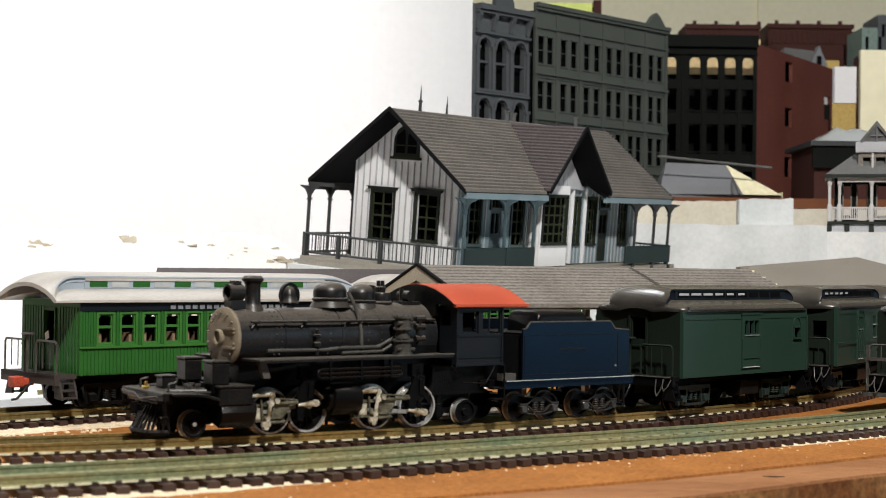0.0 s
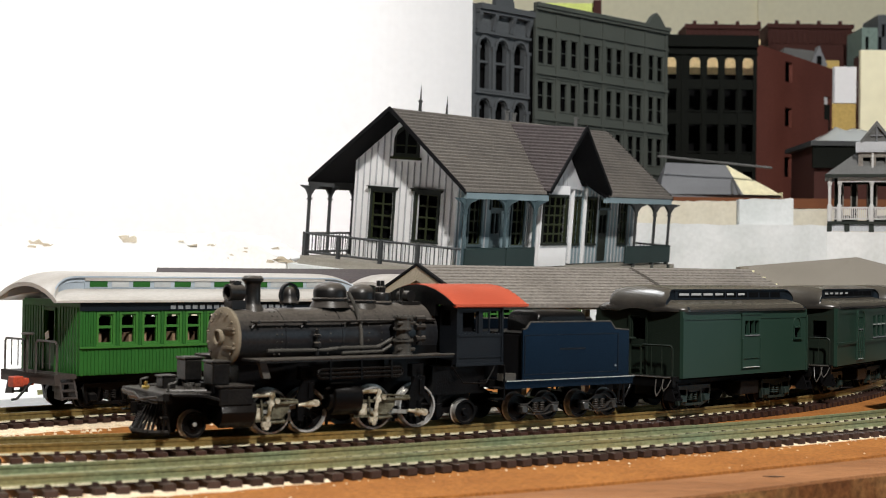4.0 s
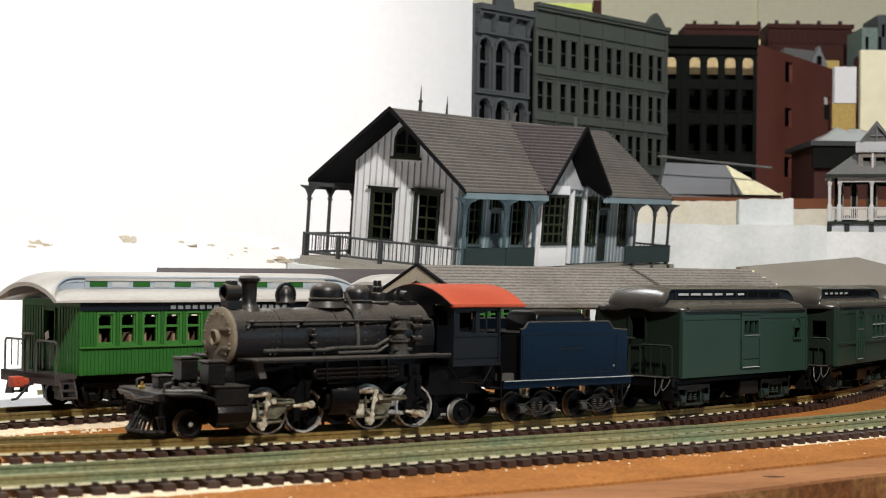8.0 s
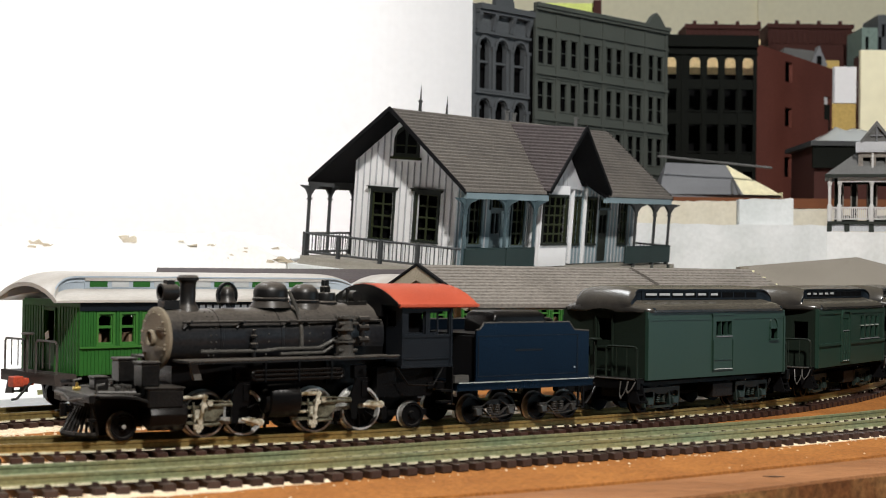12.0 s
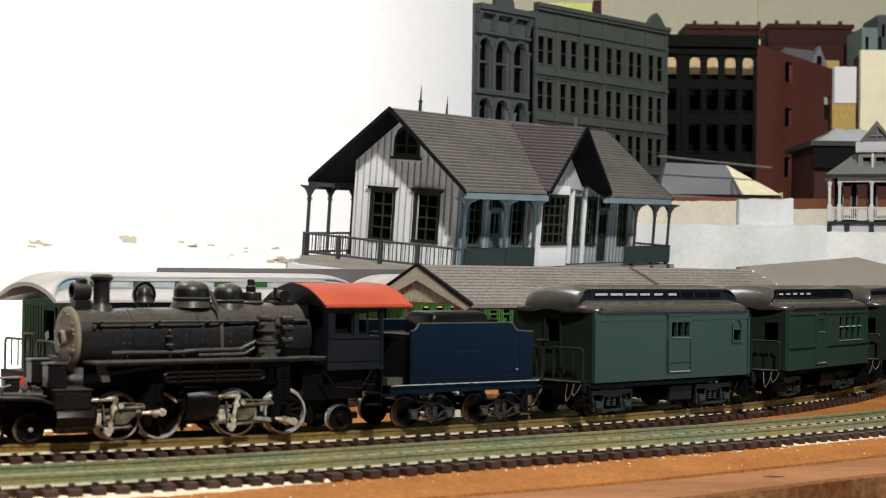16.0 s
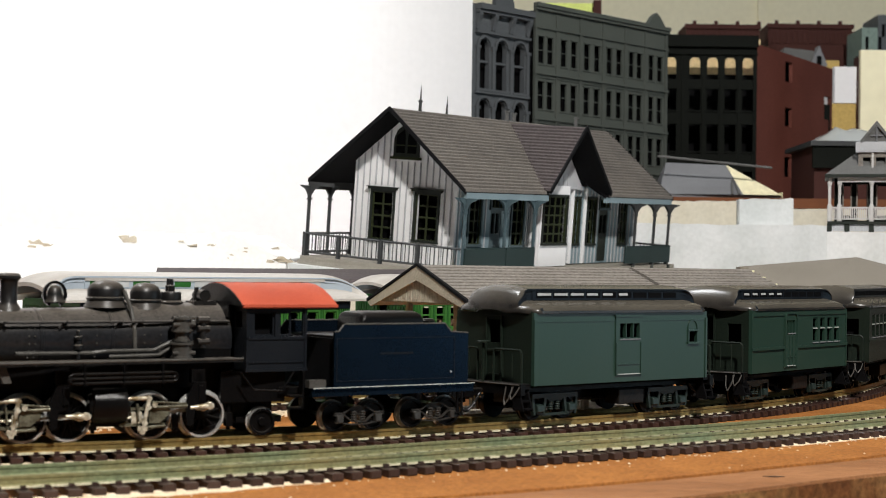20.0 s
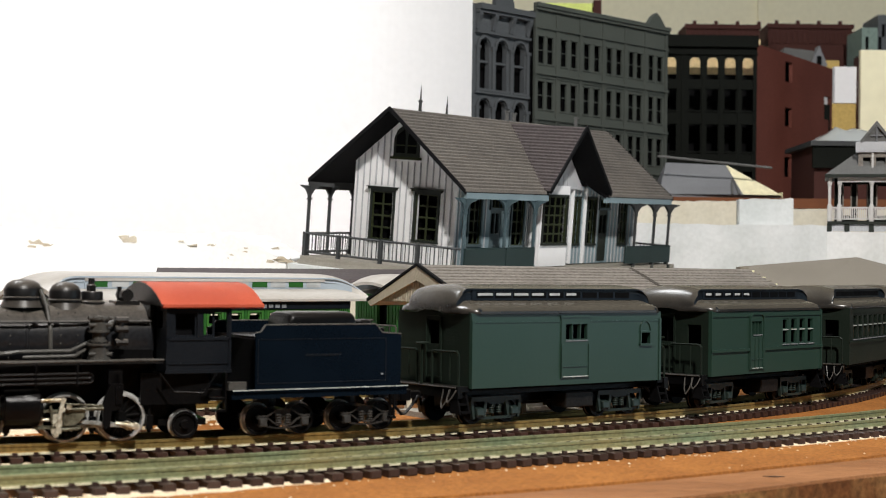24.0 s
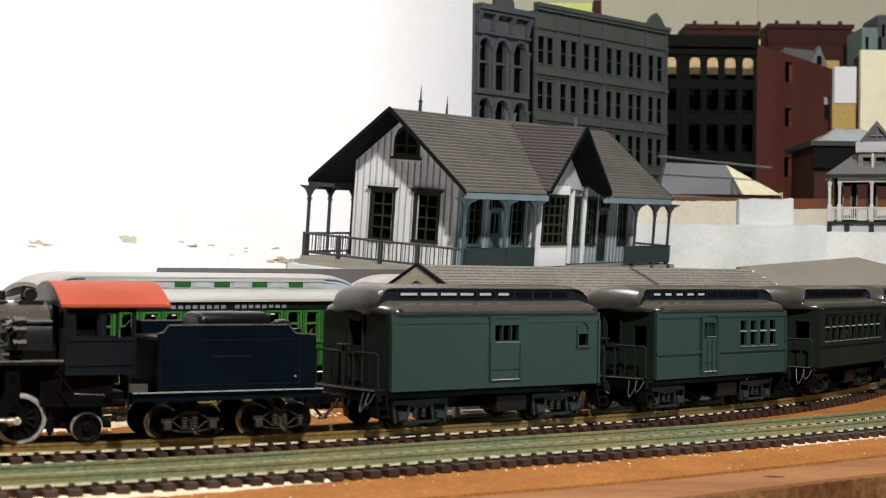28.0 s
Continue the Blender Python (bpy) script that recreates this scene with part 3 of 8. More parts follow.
def truck(parent, x, mat, base=12.5, r=3.7, half=11.5, frame_label="cast truck sideframe", arch_bar=False):
    """A four-wheel truck: two sideframes, bolster, two axles."""
    t = part("truck", truck_bolster(base, half), mat, parent, at=shift(x, 0, 0))
    for side in (-1, 1):
        bm = bmesh.new()
        y0, y1 = sorted((side * (half - 0.2), side * (half + 0.9)))
        b = base / 2
        if arch_bar:
            bars(bm, b, side, half)
        else:
            prism(bm, [(-b - 3.0, 5.9), (-b - 2.6, 7.8), (b + 2.6, 7.8), (b + 3.0, 5.9), (b + 2.0, 6.5), (3.4, 6.5), (2.6, 5.7), (-2.6, 5.7), (-3.4, 6.5), (-b - 2.0, 6.5)], "y", y0, y1)
        part("sideframe", bm, mat, t, frame_label)
        if not arch_bar:
            bm = bmesh.new()
            prism(bm, [(-b - 1.0, 2.1), (-b + 1.6, 1.5), (b - 1.6, 1.5), (b + 1.0, 2.1), (b + 1.0, 2.7), (b - 1.6, 2.2), (-b + 1.6, 2.2), (-b - 1.0, 2.7)], "y", y0, y1)
            part("equaliser_bar", bm, mat, t)
        for px in (-b, b):
            w = 1.0 if arch_bar else 1.25
            o = 0.5 if arch_bar else 0.9
            bm = bmesh.new()
            hexa(bm, [(px - w, side * (half - 0.3), 2.3), (px + w, side * (half - 0.3), 2.3), (px + w, side * (half + 0.9 + o), 2.6), (px - w, side * (half + 0.9 + o), 2.6), (px - w, side * (half - 0.3), 5.1), (px + w, side * (half - 0.3), 5.1), (px + w, side * (half + 0.6 + o), 4.6), (px - w, side * (half + 0.6 + o), 4.6)])
            bevel(bm, 0.2)
            part("journal_box", bm, mat, t)
            if not arch_bar:
                for d in (-1, 1):
                    bm = bmesh.new()
                    prism(bm, [(px + d * 1.4, 1.7), (px + d * 2.1, 1.7), (px + d * 3.0, 6.45), (px + d * 2.0, 6.45)], "y", y0, y1)
                    part("pedestal", bm, mat, t)
        for px in (-1.3, 1.3):
            bm = bmesh.new()
            lathe(bm, [(0.01, 5.6)] + [(0.9 if k % 2 else 0.6, 5.5 - 0.32 * k) for k in range(9)] + [(0.01, 2.8)], (px, side * (half + 0.3), 0), seg=10)
            part("coil_spring", bm, mat, t)
    for px in (-base / 2, base / 2):
        for y in (-8.3, 8.3):
            wheel(t, px, y, r, name="tender_wheel" if arch_bar else "wheel")
        bm = bmesh.new()
        tube(bm, (px, -9, r), (px, 9, r), 0.8, seg=8)
        part("axle", bm, BLACK, t)
    return t


def bars(bm, b, side, half):
    """Bent flat bars of an arch-bar truck."""
    y0, y1 = sorted((side * (half - 0.1), side * (half + 0.9)))
    for pts, h in (([(-b - 1.6, 4.9), (-b + 1.2, 4.9), (-2.0, 6.5), (2.0, 6.5), (b - 1.2, 4.9), (b + 1.6, 4.9)], 0.34), ([(-b - 1.6, 4.4), (-b + 1.4, 4.4), (-2.0, 2.6), (2.0, 2.6), (b - 1.4, 4.4), (b + 1.6, 4.4)], 0.32), ([(-b - 1.2, 2.7), (-2, 1.9), (2, 1.9), (b + 1.2, 2.7)], 0.26)):
        prism(bm, pts + [(x, z + h) for x, z in pts[::-1]], "y", y0, y1)


def truck_bolster(base, half):
    bm = bmesh.new()
    box(bm, -2.2, 2.2, -half, half, 4.6, 6.6)
    tube(bm, (0, 0, 6.6), (0, 0, 9.2), 3.0, seg=12)
    return bm


def lerp(a, b, t):
    return a + (b - a) * t


def roof_section(f, eave=31.6, half=18.4, bow=1.0, rise=1.0):
    """Half of a roof's cross-section; f: 1 with the full clerestory, 0 at the hood's lip."""
    full = [(half, eave - 0.9), (half, eave - 0.2), (half * 0.96, eave + 0.7), (half * 0.8, eave + 1.9), (9.9, eave + 2.8), (9.7, eave + 3.0), (9.6, eave + 6.2), (10.3, eave + 6.3), (10.2, eave + 6.8), (8.6, eave + 7.25), (6.0, eave + 7.75), (3.0, eave + 8.0), (0, eave + 8.1)]
    lip = [(half, eave - 0.9), (half, eave - 0.4), (half * 0.985, eave - 0.15), (half * 0.97, eave), (half * 0.955, eave + 0.08), (half * 0.945, eave + 0.14), (half * 0.93, eave + 0.2), (half * 0.91, eave + 0.26), (half * 0.86, eave + 0.5), (half * 0.68, eave + 1.08), (half * 0.46, eave + 1.55), (half * 0.23, eave + 1.86), (0, eave + 1.95)]
    full = [(y, eave + (z - eave) * (rise if z > eave else 1)) for y, z in full]
    lip = [(y, eave + (z - eave) * (bow if z > eave else 1)) for y, z in lip]
    return [(lerp(b[0], a[0], f), lerp(b[1], a[1], f)) for a, b in zip(full, lip)]


def clerestory_roof(half_len, full_to, eave=31.6, half=18.4, bow=1.0, round_end=0.0, rise=1.0):
    bm = bmesh.new()
    xs = [-half_len, -half_len + 0.6] + [-half_len + (half_len - full_to) * k / 7 for k in range(1, 8)] + [full_to + (half_len - full_to) * k / 7 for k in range(0, 7)] + [half_len - 0.6, half_len]
    rings = []
    for x in xs:
        u = max(0, min(1, (half_len - abs(x)) / (half_len - full_to)))
        f = 1 - (1 - u) ** 2.9
        sec = roof_section(f, eave, half, bow, rise)
        v = min(1, u * 1.6)
        pinch = 1 - round_end * (1 - math.sqrt(1 - (1 - v) ** 2))
        sec = [(y * pinch, z) for y, z in sec]
        top = [(x, y, z) for y, z in sec]
        over = [(x, -y, z) for y, z in sec[-2::-1]]
        shell = top + over
        # the underside follows the roof, a little lower
        inner = [(x, y * 0.96, max(eave - 1.0, z - 1.2)) for _, y, z in shell[::-1]]
        rings.append(shell + inner)
    ring_solid(bm, rings)
    return bm


def coupler(parent, x, mat=BLACK, label=""):
    d = 1 if x > 0 else -1
    bm = bmesh.new()
    box(bm, min(x, x + d * 4), max(x, x + d * 4), -1.2, 1.2, 7.0, 9.2)
    box(bm, min(x + d * 3.5, x + d * 7), max(x + d * 3.5, x + d * 7), -2.0, 1.4, 6.6, 9.8)
    bevel(bm, 0.3)
    part("coupler", bm, mat, parent, label)
    bm = bmesh.new()
    pipe(bm, [(x + d * 2, 2.6, 8), (x + d * 4.5, 2.9, 5.5), (x + d * 6.5, 2.6, 3.4), (x + d * 8, 2.2, 3.2)], 0.4)
    part("air_hose", bm, BLACK, parent)


def platform(parent, d, body_half, end, sill, mat, rail_mat, beam_mat):
    """An open end platform with its gates, steps and a buffer beam. d: 1 in front, -1 behind."""
    x0, x1 = sorted((d * body_half, d * end))
    bm = bmesh.new()
    box(bm, x0, x1, -15.5, 15.5, sill - 0.9, sill + 0.5)
    xe0, xe1 = sorted((d * (end - 1.6), d * end))
    box(bm, xe0, xe1, -16, 16, sill - 2.6, sill + 0.6)
    p = part("platform", bm, beam_mat, parent)
    if beam_mat is not BEAM:
        bm = bmesh.new()
        tube(bm, (d * (end + 0.05), -14.5, sill + 0.3), (d * (end + 0.05), 15.2, sill + 0.3), 0.28, seg=6)
        part("platform_edge", bm, WORN_AND_GLINT, p, "rubbed bright platform edge")
        for y, sag in ((11.6, 5.0), (14.2, 3.2)):
            bm = bmesh.new()
            pipe(bm, [(d * (end + 0.2), y - 1.6, sill - 0.4), (d * (end + 1.6), y - 0.9, sill - 0.4 - sag * 0.7), (d * (end + 2.2), y, sill - 0.4 - sag), (d * (end + 1.4), y + 0.9, sill - 0.4 - sag * 0.6), (d * (end + 0.2), y + 1.4, sill - 0.2)], 0.2, 6)
            part("safety_chain", bm, WORN_AND_GLINT, p)
    x = d * (end - 0.9)
    for a, b in ((-15.2, -3.4), (3.4, 15.2)):
        zt = sill + 10
        bm = bmesh.new()
        pipe(bm, [(x, a, sill + 0.5), (x, a, zt - 0.8), (x, a + 0.8, zt), (x, b - 0.8, zt), (x, b, zt - 0.8), (x, b, sill + 0.5)], 0.35)
        rail = part("railing", bm, rail_mat, p)
        for k in (1, 2):
            y = a + (b - a) * k / 3
            bm = bmesh.new()
            tube(bm, (x, y, sill + 2), (x, y, zt), 0.2, seg=6)
            part("railing_post", bm, rail_mat, p)
    for side in (-1, 1):
        bm = bmesh.new()
        xs0, xs1 = sorted((d * (body_half + 0.4), d * max(end - 2.2, body_half + 3.6)))
        for k in range(3):
            y0, y1 = sorted((side * (12.6 + k * 1.3), side * (14.6 + k * 1.3)))
            box(bm, xs0, xs1, y0, y1, sill - 2.4 - 2.1 * k, sill - 1.9 - 2.1 * k)
        for xx in (xs0, xs1):
            hexa(bm, [(xx - 0.3, side * 12.4, sill - 6.6), (xx + 0.3, side * 12.4, sill - 6.6), (xx + 0.3, side * 16.9, sill - 6.9), (xx - 0.3, side * 16.9, sill - 6.9), (xx - 0.3, side * 12.2, sill - 0.9), (xx + 0.3, side * 12.2, sill - 0.9), (xx + 0.3, side * 14.8, sill - 0.9), (xx - 0.3, side * 14.8, sill - 0.9)])
        part("step", bm, BEAM if beam_mat is BEAM else DARK, p)
    bm = bmesh.new()
    xb = d * (end + 0.1)
    tube(bm, (xb, 0, sill + 0.5), (xb, 0, sill + 11.5), 0.4, seg=6)
    lathe(bm, [(1.6, sill + 11.5), (1.9, sill + 11.7), (1.9, sill + 12.0), (1.6, sill + 12.2)], (xb, 0, 0), seg=14)
    part("brake_wheel", bm, rail_mat, p)
    return p


def sashes(parent, holes, y, mat):
    """A framed two-light sash in each opening (x0, x1, z0, z1) of a side at y."""
    for x0, x1, z0, z1 in holes:
        bm = bmesh.new()
        s = 1 if y > 0 else -1
        ya, yb = sorted((y - s * 0.9, y - s * 0.2))
        zm = (z0 + z1) / 2 + 0.6
        pierced(bm, (x0, x1), (z0, z1), (ya, yb), [(x0 + 0.35, x1 - 0.35, z0 + 0.4, zm - 0.4), (x0 + 0.35, x1 - 0.35, zm + 0.4, z1 - 0.35)], "y")
        part("window_sash", bm, mat, parent)


def passenger_car(kind, at, name, label, mat=CAR_GREEN, dark=CAR_DARK, roof_mat=CAR_ROOF, rail_mat=CAR_DARK, half=35.3, over=40.6, sill=10.5, eave=31.0, wide=16.6, panes=9, lit=6, grooves=False, group="cars of the moving train", windows=None, cler=PALE, cler_alt=None, truck_mat=None, truck_x=24.0):
    car = thing(name, label, "passenger car", at, group)
    truck_mat = truck_mat or dark
    t = 0.9
    holes, belt, doors = [], None, []
    if kind == "baggage":
        doors = [(-7.0, 4.0, 12.3, 29.6)]
        holes = [(-6.0, -3.7, 23.4, 27.6), (-3.2, -0.6, 23.4, 27.6), (-0.1, 2.2, 23.4, 27.6), (-32.0, -28.4, 21.6, 25.0)]
    elif kind == "combine":
        doors = [(4.2, 12.0, 11.8, 29.2)]
        holes = [(5.2, 7.0, 22.5, 27.3), (7.4, 8.8, 22.5, 27.3), (9.2, 11.0, 22.5, 27.3)] + [(x, x + 3.6, 19.6, 28.0) for x in (-12.6, -18.2, -23.8, -29.4)]
        belt = 18.4
    else:
        n = windows or 9
        step = (2 * half - 9) / n
        holes = [(half - 5.5 - step * (k + 1) + step * 0.28, half - 5.5 - step * k - step * 0.1, 19.6, 28.3) for k in range(n)]
        belt = 18.4
    for side in (1, -1):
        y0, y1 = sorted((side * (wide - t), side * wide))
        bm = bmesh.new()
        pierced(bm, (-half, half), (sill, eave), (y0, y1), holes, "y")
        # the side away from the aisle takes the shaded green
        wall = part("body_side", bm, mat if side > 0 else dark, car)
        if kind == "coach":
            sashes(wall, holes, side * wide, SASH if grooves else mat)
            if grooves:
                for h in holes:
                    bm = bmesh.new()
                    pierced(bm, (h[0] - 0.7, h[1] + 0.7), (h[2] - 0.5, h[3] + 0.6), sorted((side * wide, side * (wide + 0.3))), [h], "y")
                    box(bm, h[0] - 0.9, h[1] + 0.9, *sorted((side * wide, side * (wide + 0.6))), h[2] - 1.1, h[2] - 0.5)
                    for u, w in ((h[0] + 0.3, 1), (h[1] - 0.3, -1)):
                        prism(bm, [(u, h[3] - 0.2), (u + w * 0.95, h[3] - 0.2), (u + w * 0.5, h[3] - 0.45), (u + w * 0.2, h[3] - 1.0), (u, h[3] - 1.2)], "y", *sorted((side * (wide - 0.85), side * (wide - 0.1))))
                    part("window_casing", bm, SASH, wall)
                # narrow boards on the piers between the windows
                edges = [half - 0.9] + [v for h in holes for v in (h[1] + 1.0, h[0] - 1.0)] + [-half + 0.9]
                for a, b in zip(edges[::2], edges[1::2]):
                    bm = bmesh.new()
                    m = max(1, int((a - b) / 0.8))
                    for k in range(m):
                        x = b + (a - b) * k / m
                        box(bm, x + 0.1, x + (a - b) / m - 0.2, *sorted((side * wide, side * (wide + 0.28))), belt + 0.6, eave - 2.2)
                    part("pier_panelling", bm, mat, wall)
        if kind != "baggage" and not grooves:
            for h in [h for h in holes if h[3] - h[2] > 6 and not any(d[0] < h[0] < d[1] for d in doors)]:
                if kind == "combine":
                    sashes(wall, [h], side * wide, mat)
                bm = bmesh.new()
                zm = lerp(h[2], h[3], 0.56)
                box(bm, h[0], h[1], *sorted((side * (wide - 0.2), side * (wide + 0.15))), zm - 0.16, zm + 0.2)
                part("meeting_rail", bm, KIT_LINE, wall, "pale worn meeting rail")
                bm = bmesh.new()
                box(bm, h[0] - 0.3, h[1] + 0.3, *sorted((side * wide, side * (wide + 0.45))), h[2] - 0.35, h[2])
                part("window_sill", bm, KIT_GREY, wall, "pale worn window sill")
        bm = bmesh.new()
        yo0, yo1 = sorted((side * wide, side * (wide + 0.35)))
        box(bm, -half, half, yo0, yo1, eave - 2.0, eave - 0.3) if kind != "baggage" else box(bm, -half + 0.8, half - 0.8, yo0, yo1 - (0.15 if side > 0 else 0), eave - 2.7, eave - 2.4)
        if belt:
            xs = [-half] + [v for d in doors for v in d[:2]] + [half]
            for a, b in zip(xs[::2], xs[1::2]):
                box(bm, a, b, *sorted((side * wide, side * (wide + (0.35 if grooves else 0.6)))), belt - 0.5, belt + (0.4 if not grooves else -0.1))
        for x in (-half, half - 0.8):
            box(bm, x, x + 0.8, yo0, yo1, sill, eave - 2.0)
        part("body_trim", bm, mat, wall)
        for a, b, c, d in doors:
            bm = bmesh.new()
            pierced(bm, (a, b), (c, d), (yo0, yo1), [(h[0] - 0.1, h[1] + 0.1, h[2] - 0.1, h[3] + 0.1) for h in holes if a < h[0] < b], "y")
            ya, yb = sorted((side * (wide + 0.3), side * (wide + 0.65)))
            door = part("side_door", bm, mat, car)
            for z in (c + 0.3, c + 3.2):
                bm = bmesh.new()
                box(bm, a + 0.7, b - 0.7, ya, yb, z, z + 0.25)
                part("door_rail", bm, KIT_LINE if z < c + 1 else mat, door)
            for x in np.linspace(a, b - 0.5, 4 if kind == "combine" else 2):
                bm = bmesh.new()
                box(bm, x, x + 0.5, ya, yb, c, 22.0)
                part("door_stile", bm, mat, door)
            bm = bmesh.new()
            if kind == "combine":
                m, w = (a + b) / 2, (b - a) / 2
                rim = [(m + (w + 0.7) * u, d + 0.9 - 2.2 * (1 - v)) for u, v in ((-1, 0), (-0.95, 0.55), (-0.75, 0.95), (-0.5, 1), (0.5, 1), (0.75, 0.95), (0.95, 0.55), (1, 0))]
                inn = [(m + w * u * 0.98, z - 0.55) for (u, z) in [((x - m) / (w + 0.7), z) for x, z in rim[::-1]]]
                prism(bm, [(m - w - 0.7, c)] + rim + [(m + w + 0.7, c), (m + w * 0.98, c)] + inn + [(m - w * 0.98, c)], "y", *sorted((side * (wide + 0.1), side * (wide + 0.8))))
            else:
                box(bm, a - 0.5, b + 0.5, ya, yb, d, d + 0.6)
            part("door_head", bm, mat, door)
            bm = bmesh.new()
            box(bm, a + 0.8, b - 1.6, ya, yb, 22.8, 23.1)
            part("door_sill", bm, KIT_GREY, car, "pale worn ledge under the door windows")
        if grooves:
            bm = bmesh.new()
            box(bm, -half, half, *sorted((side * wide, side * (wide + 0.75))), belt - 0.1, belt + 0.5)
            part("belt_rail", bm, SASH, wall, "lighter green belt rail")
            bm = bmesh.new()
            for x in np.arange(-half + 0.8, half - 0.5, 1.25):
                box(bm, x, x + 0.75, yo0, yo1 - 0.1 if side > 0 else yo1, sill + 0.3, belt - 0.7)
            part("lower_panelling", bm, mat, wall)
        if kind == "baggage":
            bm = bmesh.new()
            arch = [(-30.2 + 2.4 * math.cos(a), 25.4 + 3.3 * math.sin(a)) for a in np.linspace(0, math.pi, 11)]
            inner = [(-30.2 + 1.9 * math.cos(a), 25.4 + 2.8 * math.sin(a)) for a in np.linspace(math.pi, 0, 11)]
            prism(bm, arch + inner, "y", yo0, yo1)
            box(bm, -32.6, -27.8, *sorted((side * wide, side * (wide + 0.6))), 24.9, 25.4)
            box(bm, -32.8, -27.6, *sorted((side * wide, side * (wide + 0.7))), 21.0, 21.6)
            for x in (-32.5, -28.4):
                box(bm, x, x + 0.5, yo0, yo1, 21.6, 24.9)
            part("arched_window_frame", bm, mat, wall)
    # ends with a door and windows
    for d in (1, -1):
        x0, x1 = sorted((d * (half - t), d * half))
        end_holes = [(-2.6, 2.6, 20.0, 29.0)] if grooves else [(-2.6, 2.6, 22.0, 28.6)] if kind == "baggage" else [(-2.6, 2.6, 21.0, 28.4), (8, 13, 20.5, 26.5)]
        bm = bmesh.new()
        pierced(bm, (-wide + t, wide - t), (sill, eave + 0.5), (x0, x1), end_holes, "x")
        # ends of the moving cars have their shade in the colour
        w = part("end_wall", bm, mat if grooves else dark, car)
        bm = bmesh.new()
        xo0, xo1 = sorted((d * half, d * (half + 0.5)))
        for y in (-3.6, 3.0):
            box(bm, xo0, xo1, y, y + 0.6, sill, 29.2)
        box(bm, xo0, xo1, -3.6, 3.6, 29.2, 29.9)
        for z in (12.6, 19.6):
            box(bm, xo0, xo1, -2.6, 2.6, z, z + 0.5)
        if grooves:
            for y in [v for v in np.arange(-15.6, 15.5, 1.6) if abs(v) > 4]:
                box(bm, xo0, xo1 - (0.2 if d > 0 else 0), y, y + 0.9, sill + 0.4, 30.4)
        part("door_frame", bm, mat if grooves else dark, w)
        platform(car, d, half, over - 1.2, sill, mat, rail_mat, BLACK if not grooves else BEAM)
        coupler(car, d * (over - 3 if grooves else half + 5.2), *((COUPLER, "red coupler block with a grey air hose") if grooves else ()))
    # floor, inner core, underframe
    bm = bmesh.new()
    box(bm, -half + t, half - t, -wide + t, wide - t, sill - 0.6, sill + 0.4)
    part("floor", bm, DARK, car)
    bm = bmesh.new()
    box(bm, -half + 1, half - 1, -9.5, 9.5, sill - 2.4, sill - 0.62)
    box(bm, -half + 3, half - 3, -3.4, 3.4, 4.6, sill - 2.4)
    part("underframe", bm, BLACK, car)
    for y in (-6, 6):
        bm = bmesh.new()
        pipe(bm, [(-half + 6, y, sill - 2.2), (-10, y, sill - 5.6), (10, y, sill - 5.6), (half - 6, y, sill - 2.2)], 0.4)
        part("truss_rod", bm, BLACK, car)
    if kind == "coach":
        bm = bmesh.new()
        for x in np.arange(-half + 6, half - 5, 5.2):
            for y in (-10, 10):
                box(bm, x, x + 1.0, y - 4.6, y + 4.6, sill + 0.4, 22.6)
                box(bm, x, x + 3.2, y - 4.4, y + 4.4, sill + 0.4, 14.6)
        part("seat", bm, SEAT, car)
    # added dark core and end backings: the unlit interior behind the windows
    bm = bmesh.new()
    box(bm, -half + 2, half - 2, -1, 1, sill + 0.4, eave - (5.2 if grooves else 0))
    part("inner_partition", bm, DARK, car)
    for d in (1, -1):
        bm = bmesh.new()
        x0, x1 = sorted((d * (half - 4.5), d * (half - 4.0)))
        box(bm, x0, x1, -wide + 1.2, wide - 1.2, sill + 0.5, eave)
        part("end_partition", bm, DARK, car)
    bm = bmesh.new()
    box(bm, -12.6, -1.6, 7.0, 13.0, 3.4, 7.9)
    bevel(bm, 0.3)
    part("battery_box", bm, DUSTY if not grooves else dark, car, "dark grey equipment box" if not grooves else "")
    bm = bmesh.new()
    tube(bm, (6, -6, 5.5), (18, -6, 5.5), 2.4, seg=12)
    part("air_tank", bm, BLACK, car)
    # roof
    rise = 1.0 if grooves else 0.88
    rf = part("roof", clerestory_roof(over if grooves else half + 1.7, half - 5.0, eave + 0.7, wide + (1.7 if grooves else 0.75), 2.5 if grooves else 0.6, 0.0 if grooves else 0.6, rise), roof_mat, car, smooth=True)
    z0, up = eave + 0.7, rise
    # the deck between the two roof levels keeps its own paint
    rf.data.materials.append(LETTERBOARD if not grooves else ROOF_SIDE)
    for f in rf.data.polygons:
        if abs(f.normal.y) > 0.72 and f.center.z > (z0 + 0.1) * K and abs(f.center.y) < (wide + 0.4) * K:
            f.material_index = 1
    for side in (1, -1):
        yf = side * 9.65
        ya, yb = sorted((yf - side * 0.6, yf + side * 0.28))
        bm = bmesh.new()
        box(bm, -half + 5.5, half - 5.5, ya, yb, z0 + 3.05 * up, z0 + 6.15 * up)
        part("clerestory_band", bm, LETTERBOARD if not grooves else ROOF_SIDE, rf)
        span = 2 * half - 13
        step = span / panes
        ya, yb = sorted((yf + side * 0.2, yf + side * 0.42))
        for k in range(panes):
            x = half - 6.5 - step * (k + 1)
            bm = bmesh.new()
            if grooves:
                box(bm, x + step * 0.1, x + step * 0.9, ya, yb, z0 + 3.55, z0 + 5.25)
            else:
                box(bm, x + step * 0.06, x + step * 0.92, ya, yb, z0 + 3.8 * up, z0 + 5.65 * up)
            m = (cler if grooves else DARK) if k < lit else DARK
